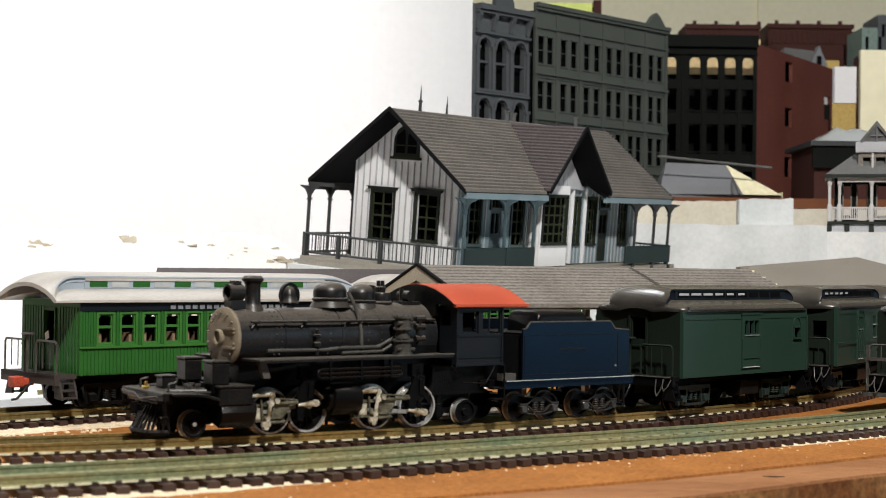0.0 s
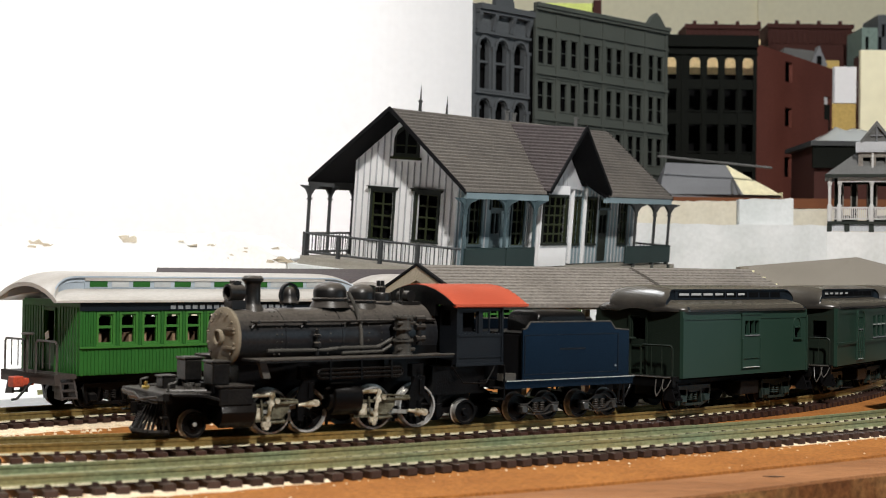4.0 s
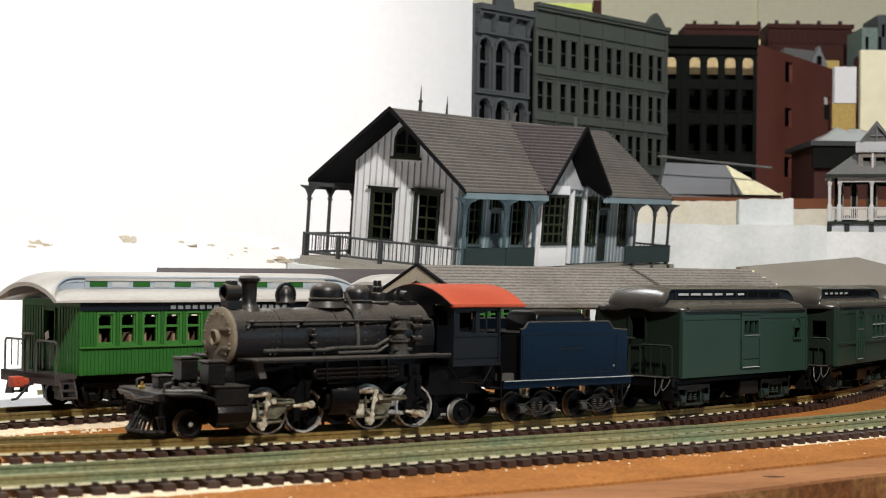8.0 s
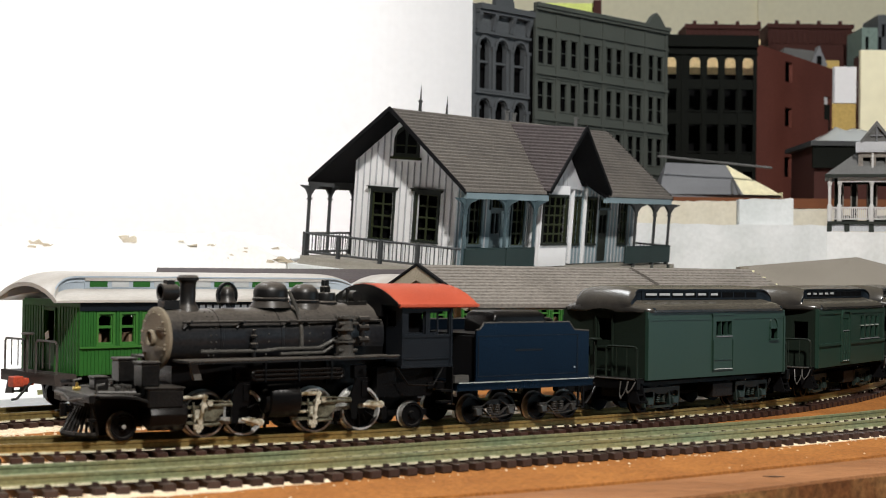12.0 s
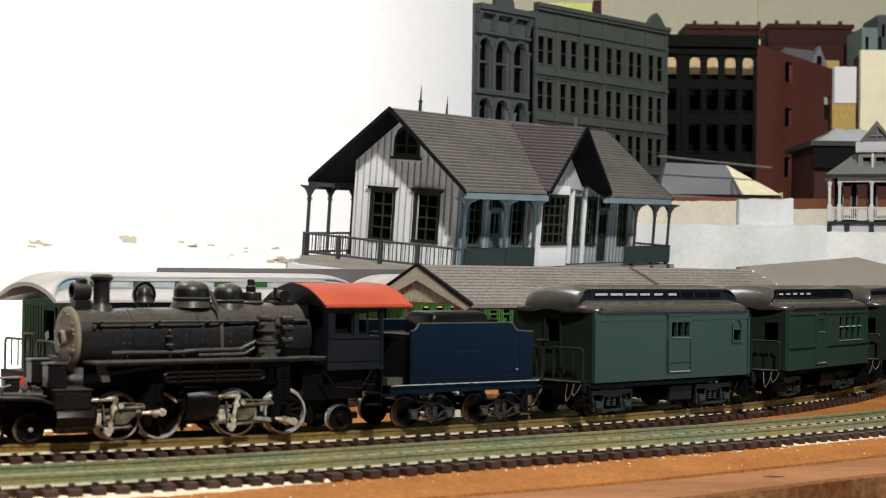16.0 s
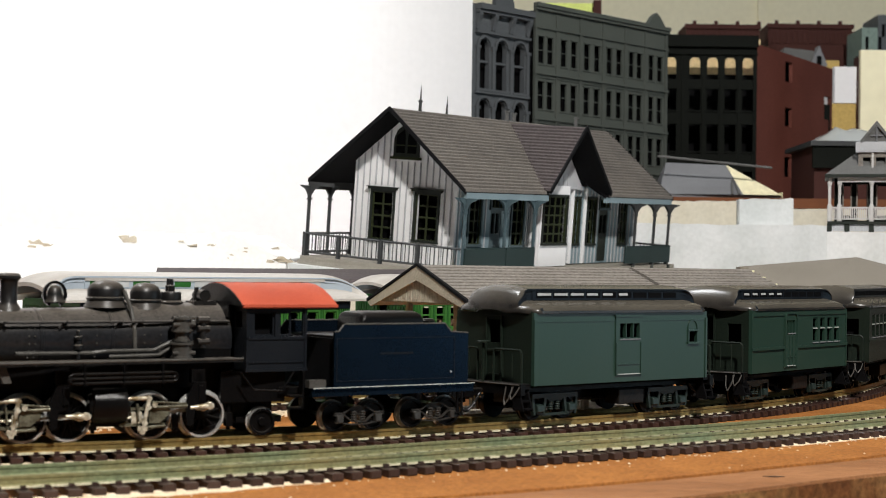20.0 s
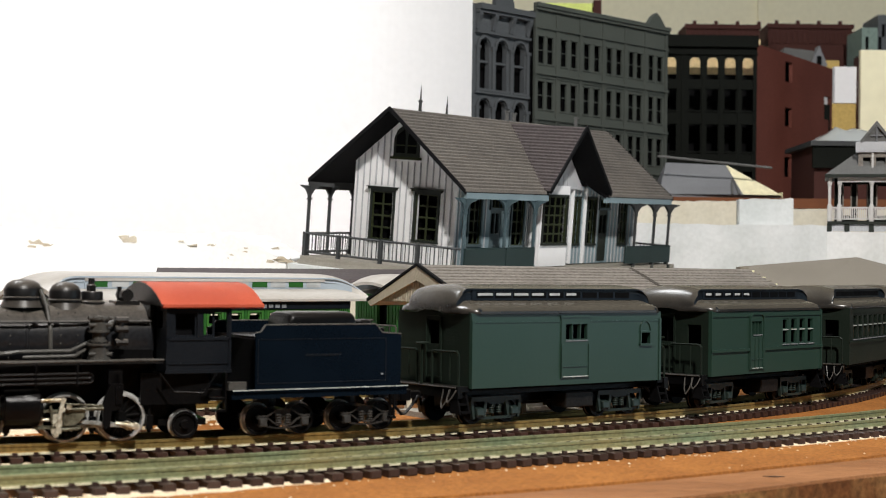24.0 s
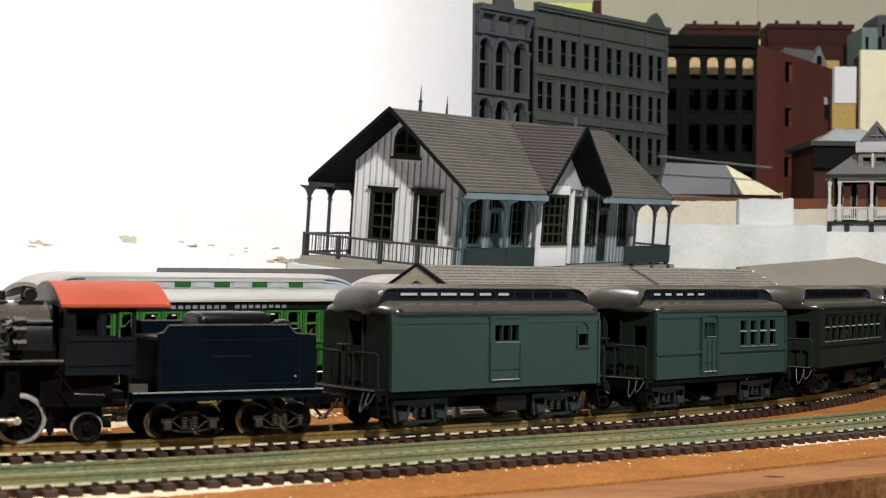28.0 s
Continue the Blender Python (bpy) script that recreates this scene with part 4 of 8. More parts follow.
            if cler_alt and k % 2 == 0:
                m = cler_alt
            pane = part("clerestory_window", bm, m, rf)
            if not grooves and k < lit:
                # a pale strip paints in daylight seen through the upper part of the opening
                bm = bmesh.new()
                w = (0.82, 0.82, 0.8, 0.68, 0.62, 0.58, 0.5)[min(k, 6)] if kind == "baggage" else 0.58
                box(bm, x + step * (0.9 - w), x + step * 0.88, *sorted((yf + side * 0.38, yf + side * 0.5)), z0 + 4.55 * up, z0 + 5.35 * up)
                part("pane", bm, cler, pane)
        if grooves:
            bm = bmesh.new()
            box(bm, -half + 5.5, half - 5.5, ya, yb + 0.2 if side > 0 else yb, z0 + 5.35, z0 + 6.2)
            part("clerestory_head", bm, CREAM_ROOF, rf, "white head rail above the clerestory windows")
    for x in (truck_x, -truck_x):
        truck(car, x, truck_mat)
    return car


UPPER = {"boiler", "firebox", "smokebox_front", "smokestack", "headlight", "bell", "dome", "safety_valve", "steam_turret", "running_board", "handrail", "pipework", "board_edge", "board_bracket", "check_valve", "pipe_cooler", "air_pump", "riser_valve", "cab_side", "cab_front_wall", "cab_floor", "cab_window", "cab_roof", "cab_front", "backhead"}
RODS = []   # rods that follow the cranks: object, kind, numbers


def locomotive(at):
    loco = thing("steam_locomotive", "weathered black articulated steam locomotive with red cab roof", "steam locomotive", at)
    # boiler, smokebox and firebox
    bm = bmesh.new()
    lathe(bm, [(0.01, 29.5), (6.6, 29.5), (7.1, 28.9), (7.3, 16.0), (7.45, 15.9), (7.45, 15.2), (7.3, 15.1), (7.6, -1.0), (7.75, -1.1), (7.75, -1.8), (7.6, -1.9), (8.2, -10), (8.6, -17), (8.7, -31.5), (0.01, -31.5)], (0, 0, 24.8), "x", 40)
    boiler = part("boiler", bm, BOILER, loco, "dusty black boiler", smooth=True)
    bm = bmesh.new()
    box(bm, -31.4, -14, -8.2, 8.2, 12.5, 24.5)
    part("firebox", bm, BLACK, loco)
    bm = bmesh.new()
    lathe(bm, [(0.01, 31.0), (1.7, 31.0), (1.9, 30.8), (1.9, 30.6), (5.8, 30.4), (7.4, 30.3), (7.75, 30.0), (7.75, 29.2), (7.5, 29.1), (0.01, 29.1)], (0, 0, 24.8), "x", 36)
    front = part("smokebox_front", bm, SMOKEBOX, loco, "grey-brown round smokebox door with bolts", smooth=True)
    for k in range(14):
        a = k * math.tau / 14
        bm = bmesh.new()
        tube(bm, (30.2, 6.4 * math.sin(a), 24.8 + 6.4 * math.cos(a)), (30.9, 6.4 * math.sin(a), 24.8 + 6.4 * math.cos(a)), 0.32, seg=6)
        part("bolt", bm, SMOKEBOX, front)
    bm = bmesh.new()
    for z in (-2.4, 2.4):
        box(bm, 30.4, 31.0, 2.0, 6.6, 24.8 + z - 0.3, 24.8 + z + 0.3)
    lathe(bm, [(0.01, 31.0), (2.1, 31.0), (2.1, 31.5), (1.8, 31.8), (1.4, 31.6), (1.3, 31.2), (0.01, 31.2)], (0, 0, 24.8), "x", 20)
    part("door_hinge", bm, SMOKEBOX, front)
    # stack, headlight, bell, domes
    bm = bmesh.new()
    lathe(bm, [(0.01, 31), (3.1, 31.4), (2.5, 32.6), (1.95, 33.4), (2.0, 38.2), (2.2, 38.8), (2.75, 39.3), (2.75, 39.9), (2.2, 40.5), (1.3, 40.6), (1.2, 37.0), (0.01, 37.0)], (21.5, 0, 0), seg=24)
    part("smokestack", bm, GLOSS, loco, smooth=True)
    bm = bmesh.new()
    lathe(bm, [(0.01, 24.6), (2.0, 24.6), (2.2, 25.2), (2.2, 28.9), (1.7, 29.0), (1.6, 27.4), (0.01, 27.2)], (0, 0, 36.2), "x", 20)
    box(bm, 24.6, 28.6, -1.9, 1.9, 32.0, 34.2)
    box(bm, 25.5, 27.6, -1.1, 1.1, 38.2, 39.2)
    part("headlight", bm, GLOSS, loco, smooth=True)
    bm = bmesh.new()
    lathe(bm, [(0.01, 37.8), (0.9, 37.6), (1.55, 36.9), (1.8, 35.6), (2.05, 34.5), (2.6, 33.6), (2.4, 33.3), (0.01, 34.2)], (10.6, 0, 0), seg=16)
    bell = part("bell", bm, GLOSS, loco, "dull bronze bell", smooth=True)
    bm = bmesh.new()
    arc = np.linspace(radians(-62), radians(242), 21)
    prism(bm, [(10.6 + 2.9 * math.cos(a), 35.5 + 3.3 * math.sin(a)) for a in arc] + [(10.6 + 2.15 * math.cos(a), 35.5 + 2.6 * math.sin(a)) for a in arc[::-1]], "y", -0.5, 0.5)
    part("bell_yoke", bm, BLACK, bell)
    for x, r, top, base in ((-2.0, 4.45, 39.2, 5.4), (-12.0, 3.75, 38.6, 4.7)):
        bm = bmesh.new()
        lathe(bm, [(0.01, top), (r * 0.55, top - 0.35), (r * 0.85, top - 1.2), (r, top - 2.5), (r, top - 4.3), (r * 1.07, top - 4.5), (r * 1.07, top - 5.0), (r, top - 5.2), (base, top - 6.9), (0.01, top - 6.9)], (x, 0, 0), seg=28)
        part("dome", bm, GLOSS, loco, smooth=True)
    bm = bmesh.new()
    lathe(bm, [(0.01, 36.4), (2.4, 36.2), (2.6, 35.8), (2.6, 34.0), (3.1, 33.6), (3.1, 32.2), (0.01, 32.2)], (-18.6, 0, 0), seg=20)
    for y in (-1, 0.9):
        lathe(bm, [(0.01, 39.6), (0.5, 39.5), (0.6, 38.0), (0.9, 37.7), (0.8, 36.2), (0.01, 36.2)], (-18.4, y, 0), seg=10)
    part("safety_valve", bm, GLOSS, loco, smooth=True)
    bm = bmesh.new()
    tube(bm, (-26.5, -2.0, 35.3), (-26.5, 3.0, 35.3), 1.5, seg=14)
    tube(bm, (-25.3, 0.2, 33), (-25.3, 0.2, 37.4), 0.6, seg=8)
    box(bm, -29.5, -23.5, -2.4, 3.2, 32.6, 33.9)
    part("steam_turret", bm, GLOSS, loco, smooth=True)
    # running boards, pipes, handrails
    for side in (1, -1):
        bm = bmesh.new()
        y0, y1 = sorted((side * 7.0, side * 15.6))
        box(bm, -31.5, 28.8, y0, y1, 19.2, 19.8)
        box(bm, -31.5, 28.8, min(side * 15.2, side * 15.7), max(side * 15.2, side * 15.7), 19.0, 19.9)
        part("running_board", bm, GLOSS, loco)
        bm = bmesh.new()
        yh = side * 7.7
        tube(bm, (26.5, yh, 28.9), (-30.5, side * 8.7, 28.9), 0.34, seg=8)
        for x in (24.5, 10, -3.4, -8.5, -17.5, -29):
            tube(bm, (x, side * 6.0, 28.6), (x, side * 8.4, 28.9), 0.42, seg=6)
            tube(bm, (x + 0.3, side * 7.4, 28.9), (x + 1.6, side * 7.3, 27.3), 0.3, seg=6)
        part("handrail", bm, GLOSS, loco)
        # paler colour carries the highlights along these pipes
        bm = bmesh.new()
        pipe(bm, [(22, side * 8.2, 21.6), (4, side * 8.4, 21.5), (1, side * 8.8, 21.9), (-11, side * 9.4, 22.0), (-16, side * 10.2, 24.5), (-19, side * 10.5, 28.0), (-22, side * 10.0, 29.6)], 0.45, 8)
        pipe(bm, [(0, side * 8.9, 20.6), (-12, side * 9.8, 20.8), (-16.5, side * 10.8, 23.6), (-19.5, side * 10.9, 26.6)], 0.4, 8)
        pipe(bm, [(-5.2, side * 3.8, 36.5), (-6.2, side * 6.2, 32.0), (-6.6, side * 7.9, 27.0), (-6.6, side * 8.4, 20.0)], 0.5, 8)
        part("pipework", bm, WORN_AND_GLINT, loco)
        # added pale tube: the highlight along the edge of the running board
        bm = bmesh.new()
        tube(bm, (29.0, side * 15.7, 19.7), (-31.6, side * 15.7, 19.8), 0.3, seg=8)
        part("board_edge", bm, WORN_AND_GLINT, loco, "pale tube painting in the highlight along the running board")
        bm = bmesh.new()
        hexa(bm, [(26.2, side * 12.4, 15.0), (24.2, side * 12.4, 15.0), (24.2, side * 13.6, 15.0), (26.2, side * 13.6, 15.0), (27.6, side * 12.4, 19.1), (25.6, side * 12.4, 19.1), (25.6, side * 13.6, 19.1), (27.6, side * 13.6, 19.1)])
        part("board_bracket", bm, WORN_AND_GLINT, loco)
        for xv in (7.3,):
            bm = bmesh.new()
            lathe(bm, [(0.01, 27.0), (0.5, 26.8), (0.6, 25.6), (1.0, 25.4), (1.0, 24.8), (0.6, 24.6), (0.7, 23.6), (1.1, 23.3), (1.1, 22.4), (0.5, 22.2), (0.5, 20.0), (0.01, 20.0)], (xv, side * 8.3, 0), seg=10)
            part("check_valve", bm, GLOSS, loco, smooth=True)
        dot = None
        for xr, rr in ((18.6, 7.32), (17.2, 7.34), (2.6, 7.56), (-9.0, 8.14), (-13.0, 8.36)):
            for deg in range(-36, 64, 14):
                a = radians(deg)
                m = shift(xr, side * rr * math.cos(a), 24.8 + rr * math.sin(a))
                if dot is None:
                    bm = bmesh.new()
                    lathe(bm, [(0.01, 0.22), (0.2, 0.12), (0.24, -0.1), (0.01, -0.1)], seg=6)
                    dot = part("rivet", bm, WORN_AND_GLINT, boiler, at=m @ pose(0, 0, 0, -side * 90, 0, 0))
                else:
                    again(dot, boiler, m @ pose(0, 0, 0, -side * 90, 0, 0))
        bm = bmesh.new()
        for z in (14.6, 15.7, 16.8):
            tube(bm, (10.6, side * 15.2, z), (-13.8, side * 15.2, z), 0.36, seg=8)
        for z0, z1 in ((14.6, 15.7), (15.7, 16.8), (14.6, 16.8)):
            for x, d in ((10.6, 1), (-13.8, -1)):
                pipe(bm, [(x + d * (z1 - z0) * 0.5 * math.sin(a), side * 15.2, (z0 + z1) / 2 + (z1 - z0) * 0.5 * math.cos(a)) for a in np.linspace(0, math.pi, 7)], 0.3, 6)
        for x in (8, -1.5, -11):
            box(bm, x - 0.22, x + 0.22, min(side * 14.6, side * 15.8), max(side * 14.6, side * 15.8), 14.0, 19.3)
        part("pipe_cooler", bm, BLACK, loco)
    # air pump on the near side, with its valves
    bm = bmesh.new()
    tube(bm, (-16.8, 12.4, 20), (-16.8, 12.4, 30.4), 1.0, seg=12)
    pump = part("air_pump", bm, GLOSS, loco, smooth=True)
    for z0, z1, r in ((20, 23.4, 2.3), (24.2, 26.2, 1.6), (26.6, 29.6, 2.2)):
        bm = bmesh.new()
        lathe(bm, [(0.01, z1 + 0.5), (r + 0.5, z1 + 0.5), (r + 0.5, z1), (r, z1), (r, z0 + 0.5), (r + 0.4, z0 + 0.5), (r + 0.4, z0), (0.01, z0)], (-16.8, 12.4, 0), seg=16)
        part("pump_cylinder", bm, WORN_AND_GLINT, pump, smooth=True)
        bm = bmesh.new()
        for a in range(8):
            tube(bm, (-16.8 + (r + 0.3) * math.cos(a * 0.785), 12.4 + (r + 0.3) * math.sin(a * 0.785), z1 + 0.5), (-16.8 + (r + 0.3) * math.cos(a * 0.785), 12.4 + (r + 0.3) * math.sin(a * 0.785), z1 + 0.85), 0.2, seg=5)
        part("cylinder_bolts", bm, WORN_AND_GLINT, pump)
    for z in (21.4, 28.4, 30.0):
        bm = bmesh.new()
        tube(bm, (-14.0, 13.9, z), (-19.6, 13.9, z), 0.45, seg=8)
        part("pump_pipe", bm, WORN_AND_GLINT, pump)
    bm = bmesh.new()
    tube(bm, (-22.0, 12.6, 22.5), (-22.0, 12.6, 30.0), 0.8, seg=10)
    riser = part("riser_valve", bm, GLOSS, loco, smooth=True)
    for z in (24.0, 27.2, 29.4):
        bm = bmesh.new()
        tube(bm, (-20.6, 12.8, z), (-23.6, 12.8, z), 0.9, seg=8)
        part("valve_body", bm, GLOSS, riser, smooth=True)
    # frames and boxes below
    bm = bmesh.new()
    box(bm, -44, 33, -5.4, 5.4, 3.0, 12.8)
    box(bm, -46, -29, -10, 10, 8.6, 16.4)
    box(bm, -30, 27, -6.4, 6.4, 12.6, 18.6)
    part("main_frame", bm, BLACK, loco)
    bm = bmesh.new()
    box(bm, 33.2, 47.5, -9.5, 6.5, 4.6, 10.8)
    part("front_frame", bm, SOFFIT, loco)
    # front deck, pilot beam, steam chests
    bm = bmesh.new()
    box(bm, 28.5, 49.5, -12.6, 12.6, 10.9, 11.6)
    box(bm, 48.6, 50.2, -14.0, 14.0, 9.8, 11.7)
    for side in (1, -1):
        y0, y1 = sorted((side * 12.2, side * 15.8))
        edge = [(48.4, 11.7), (42.3, 11.5), (39.0, 11.2), (36.6, 10.4), (35.0, 9.0), (33.2, 8.4)]
        prism(bm, edge + [(x - 0.1, z - 0.6) for x, z in edge[::-1]], "y", y0, y1)
    bevel(bm, 0.12)
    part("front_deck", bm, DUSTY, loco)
    for y0, y1 in ((-9.6, -3.6), (7.8, 13.8)):
        bm = bmesh.new()
        box(bm, 32.6, 37.2, y0, y1, 13.4, 18.7)
        box(bm, 32.3, 37.5, y0 - 0.3, y1 + 0.3, 18.7, 19.4)
        bevel(bm, 0.25)
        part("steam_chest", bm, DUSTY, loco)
        bm = bmesh.new()
        for x in (33.2, 36.6):
            for y in (y0 + 0.8, y1 - 0.8):
                tube(bm, (x, y, 11.4), (x, y, 13.4), 0.5, seg=6)
        part("chest_bracket", bm, BLACK, loco)
    bm = bmesh.new()
    box(bm, 40.4, 44.0, -6.5, -1.9, 11.6, 14.4)
    box(bm, 40.1, 44.3, -6.8, -1.6, 14.4, 15.0)
    bevel(bm, 0.2)
    part("tool_box", bm, DUSTY, loco)
    bm = bmesh.new()
    for y in (-9.5, 9.5):
        pipe(bm, [(47, y, 11.5), (47, y, 13.6), (45, y, 14.0)], 0.3)
        part("grab_iron", bm, WORN_AND_GLINT, loco)
        bm = bmesh.new()
    for x, y in ((38.2, 2.5), (40.4, 4.4), (37.9, 6.2), (41.8, 9.6)):
        tube(bm, (x, y, 11.5), (x, y, 12.8), 0.5, seg=8)
        tube(bm, (x, y, 12.8), (x, y, 13.3), 0.8, seg=8)
        part("deck_fitting", bm, WORN_AND_GLINT, loco)
        bm = bmesh.new()
    tube(bm, (48.2, -2.6, 11.6), (48.2, -2.6, 13.6), 0.4, seg=8)
    tube(bm, (47.4, -2.6, 12.2), (49.2, -2.6, 12.2), 0.45, seg=8)
    part("marker_fitting", bm, BRASS, loco, "small bright brass fitting")
    for y in (-13.2, 13.2):
        bm = bmesh.new()
        tube(bm, (49.2, y, 6.0), (49.2, y, 11.0), 0.2, seg=6)
        box(bm, 48.4, 50.4, y - 0.9, y + 0.9, 5.6, 6.0)
        part("pilot_step", bm, BLACK, loco)
    bm = bmesh.new()
    pipe(bm, [(51.0, -12, 10.9), (51.6, -2, 10.9), (51.6, 2, 9.6), (51.0, 12, 10.9)], 0.3)
    part("uncoupling_lever", bm, WORN_AND_GLINT, loco)
    bm = bmesh.new()
    pipe(bm, [(44.5, -12.0, 11.9), (36.0, -12.0, 11.9), (34.0, -10.0, 11.9)], 0.4)
    pipe(bm, [(47.4, 8.6, 11.9), (38.0, 12.0, 11.9)], 0.4)
    part("deck_pipe", bm, WORN_AND_GLINT, loco)
    for y in (-9.9, 9.9):
        bm = bmesh.new()
        tube(bm, (40.2, y - 0.3, 3.5), (40.2, y + 0.3, 3.5), 0.55, seg=10)
        part("axle_end", bm, STEEL, loco)
    # slatted pilot
    bm = bmesh.new()
    rim = [(46.6, -9.4), (50.6, -6.0), (52.4, 0), (50.6, 6.0), (46.6, 9.4)]
    pipe(bm, [(x, y, 1.6) for x, y in rim], 0.7, 6)
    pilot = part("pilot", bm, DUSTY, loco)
    bm = bmesh.new()
    pipe(bm, [(49.6, -10, 9.6), (50.4, 0, 9.8), (49.6, 10, 9.6)], 0.6, 6)
    part("pilot_top_rail", bm, DUSTY, pilot)
    bm = bmesh.new()
    box(bm, 46, 50, -9.6, 9.6, 8.8, 10.2)
    part("pilot_beam", bm, DUSTY, pilot)
    for k in range(15):
        f = k / 14
        i = min(3, int(f * 4))
        u = f * 4 - i
        x, y = lerp(rim[i][0], rim[i + 1][0], u), lerp(rim[i][1], rim[i + 1][1], u)
        bm = bmesh.new()
        tube(bm, (x, y, 1.7), (47.8, lerp(-9.6, 9.6, f), 9.4), 0.4, seg=6)
        part("pilot_slat", bm, DUSTY, pilot)
    bm = bmesh.new()
    box(bm, 50.2, 52.0, -0.7, 0.7, 6.6, 8.2)
    tube(bm, (52.3, 0, 5.8), (52.3, 0, 8.8), 1.0, seg=8)
    part("coupler", bm, BLACK, loco)
    # cylinders
    for x0, x1, z0, z1, y1 in ((26.4, 35.6, 2.6, 9.2, 16.5), (-4.6, 3.6, 4.6, 13.0, 15.6)):
        for side in (1, -1):
            bm = bmesh.new()
            out = [(6.0, z0 + 2), (y1 - 2.6, z0), (y1 - 0.6, z0 + 1.6), (y1, z0 + 4), (y1, z1 - 2.6), (y1 - 1.2, z1 - 0.4), (y1 - 3, z1), (6.0, z1)]
            prism(bm, [(side * y, z) for y, z in out], "x", x0, x1)
            bevel(bm, 0.25)
            for xx, d in ((x0, -1), (x1, 1)) if x0 < 0 else ((x0, -1),):
                lathe(bm, [(0.01, xx + d * 0.9), (2.6, xx + d * 0.8), (3.1, xx), (0.01, xx)], (0, side * (y1 - 4.2), z0 + 4.2), "x", 16)
            part("cylinder", bm, BLACK, loco, smooth=True)
    # boxy upper halves of the front cylinders
    for side in (1, -1):
        bm = bmesh.new()
        y0, y1 = sorted((side * 7.0, side * 16.0))
        box(bm, 27.2, 36.2, y0, y1, 8.3, 12.7)
        bevel(bm, 0.3)
        valve = part("valve_chest", bm, DUSTY, loco)
        bm = bmesh.new()
        box(bm, 26.9, 36.5, min(side * 6.8, side * 16.3), max(side * 6.8, side * 16.3), 12.7, 13.3)
        bevel(bm, 0.15)
        part("lid", bm, DUSTY, valve)
    # wheels: pilot, two groups of drivers, trailing
    for x, r, sp in ((40.2, 3.4, 0), (-40.2, 3.5, 0)):
        for y in (-8.3, 8.3):
            wheel(loco, x, y, r, sp, name="pony_wheel" if x > 0 else "trailing_wheel")
        bm = bmesh.new()
        box(bm, x - 6, x + 6, -6.6, 6.6, r - 0.4, r + 1.2)
        tube(bm, (x, -9, r), (x, 9, r), 0.9, seg=8)
        part("pony_frame", bm, BLACK, loco)
    for x in (19.4, 8.8, -10.9, -24.4):
        for y in (-8.6, 8.6):
            wheel(loco, x, y, 5.75, 12, phase=0.6 if x > 0 else 2.2, name="driving_wheel")
        bm = bmesh.new()
        tube(bm, (x, -8.5, 5.75), (x, 8.5, 5.75), 1.0, seg=10)
        part("axle", bm, BLACK, loco)
    for side in (1, -1):
        for xa, xb, phase, xc in ((19.4, 8.8, 0.6, 24.4), (-10.9, -24.4, 2.2, -6.6)):
            mid = (xa + xb) / 2
            bm = bmesh.new()
            box(bm, xa - mid - 0.0, xb - mid, -0.4, 0.4, -0.42, 0.42) if xa < xb else box(bm, xb - mid, xa - mid, -0.4, 0.4, -0.42, 0.42)
            for x in (xa - mid, xb - mid):
                tube(bm, (x, -0.6, 0), (x, 0.6, 0), 1.1, seg=12)
            rod = part("side_rod", bm, STEEL, loco, smooth=True)
            RODS.append((rod, "side", (mid, side * 10.7, 5.75), phase if side > 0 else phase + math.pi / 2))
            bm = bmesh.new()
            length = xc - xb - 1.0
            prism(bm, [(0, -0.6), (1.6, -0.5), (length, -0.4), (length, 0.4), (1.6, 0.5), (0, 0.6)], "y", -0.45, 0.45)
            tube(bm, (length, -0.7, 0), (length, 0.7, 0), 0.8, seg=12)
            rod = part("main_rod", bm, STEEL, loco, "grey main rod with a cream big end", smooth=True)
            bm = bmesh.new()
            tube(bm, (0, -0.8, 0), (0, 1.3, 0), 1.1, seg=14)
            tube(bm, (0, 1.3, 0), (0, 2.0, 0), 0.55, seg=10)
            tube(bm, (1.4, -0.7, 0.1), (1.4, 0.9, 0.1), 0.7, seg=10)
            part("big_end", bm, ROD, rod, "cream and brass big end", smooth=True)
            bm = bmesh.new()
            tube(bm, (-1.2, 2.1 * side, 0.2), (3.6, 2.1 * side, 0.5), 0.85, 0.4, seg=12)
            lathe(bm, [(0.01, 2.9), (0.5, 2.9), (0.95, 2.7), (0.95, 1.2), (0.01, 1.2)] if side > 0 else [(0.01, -1.2), (0.95, -1.2), (0.95, -2.7), (0.5, -2.9), (0.01, -2.9)], (-1.4, 0, 0.2), "y", 12)
            part("return_crank", bm, ROD, rod, "brass-stained return crank", smooth=True)
            RODS.append((rod, "main", (xb, side * 12.0, 5.75, length), phase if side > 0 else phase + math.pi / 2))
            bm = bmesh.new()
            box(bm, -1.3, 1.3, -0.9, 1.0, -1.5, 1.5)
            tube(bm, (1.0, 0, 0), (6.0, 0, 0), 0.4, seg=8)
            rod = part("crosshead", bm, ROD, loco, smooth=True)
            RODS.append((rod, "crosshead", (xb, side * 12.0, 5.75, length), phase if side > 0 else phase + math.pi / 2))
            # slide bars, valve gear bracket and link
            bm = bmesh.new()
            for z in (4.0, 7.9):
                y0, y1 = sorted((side * 11.4, side * 12.9))
                box(bm, xc - 7.5, xc + 3.4, y0, y1, z - 0.35, z + 0.35)
            part("slide_bar", bm, GEAR, loco)
            bm = bmesh.new()
            y0, y1 = sorted((side * 10.8, side * 13.4))
            box(bm, xb + 1.2, xb + 2.6, y0, y1, 7.6, 16.5)
            box(bm, xb + 0.4, xb + 3.8, y0, y1, 14.0, 17.4)
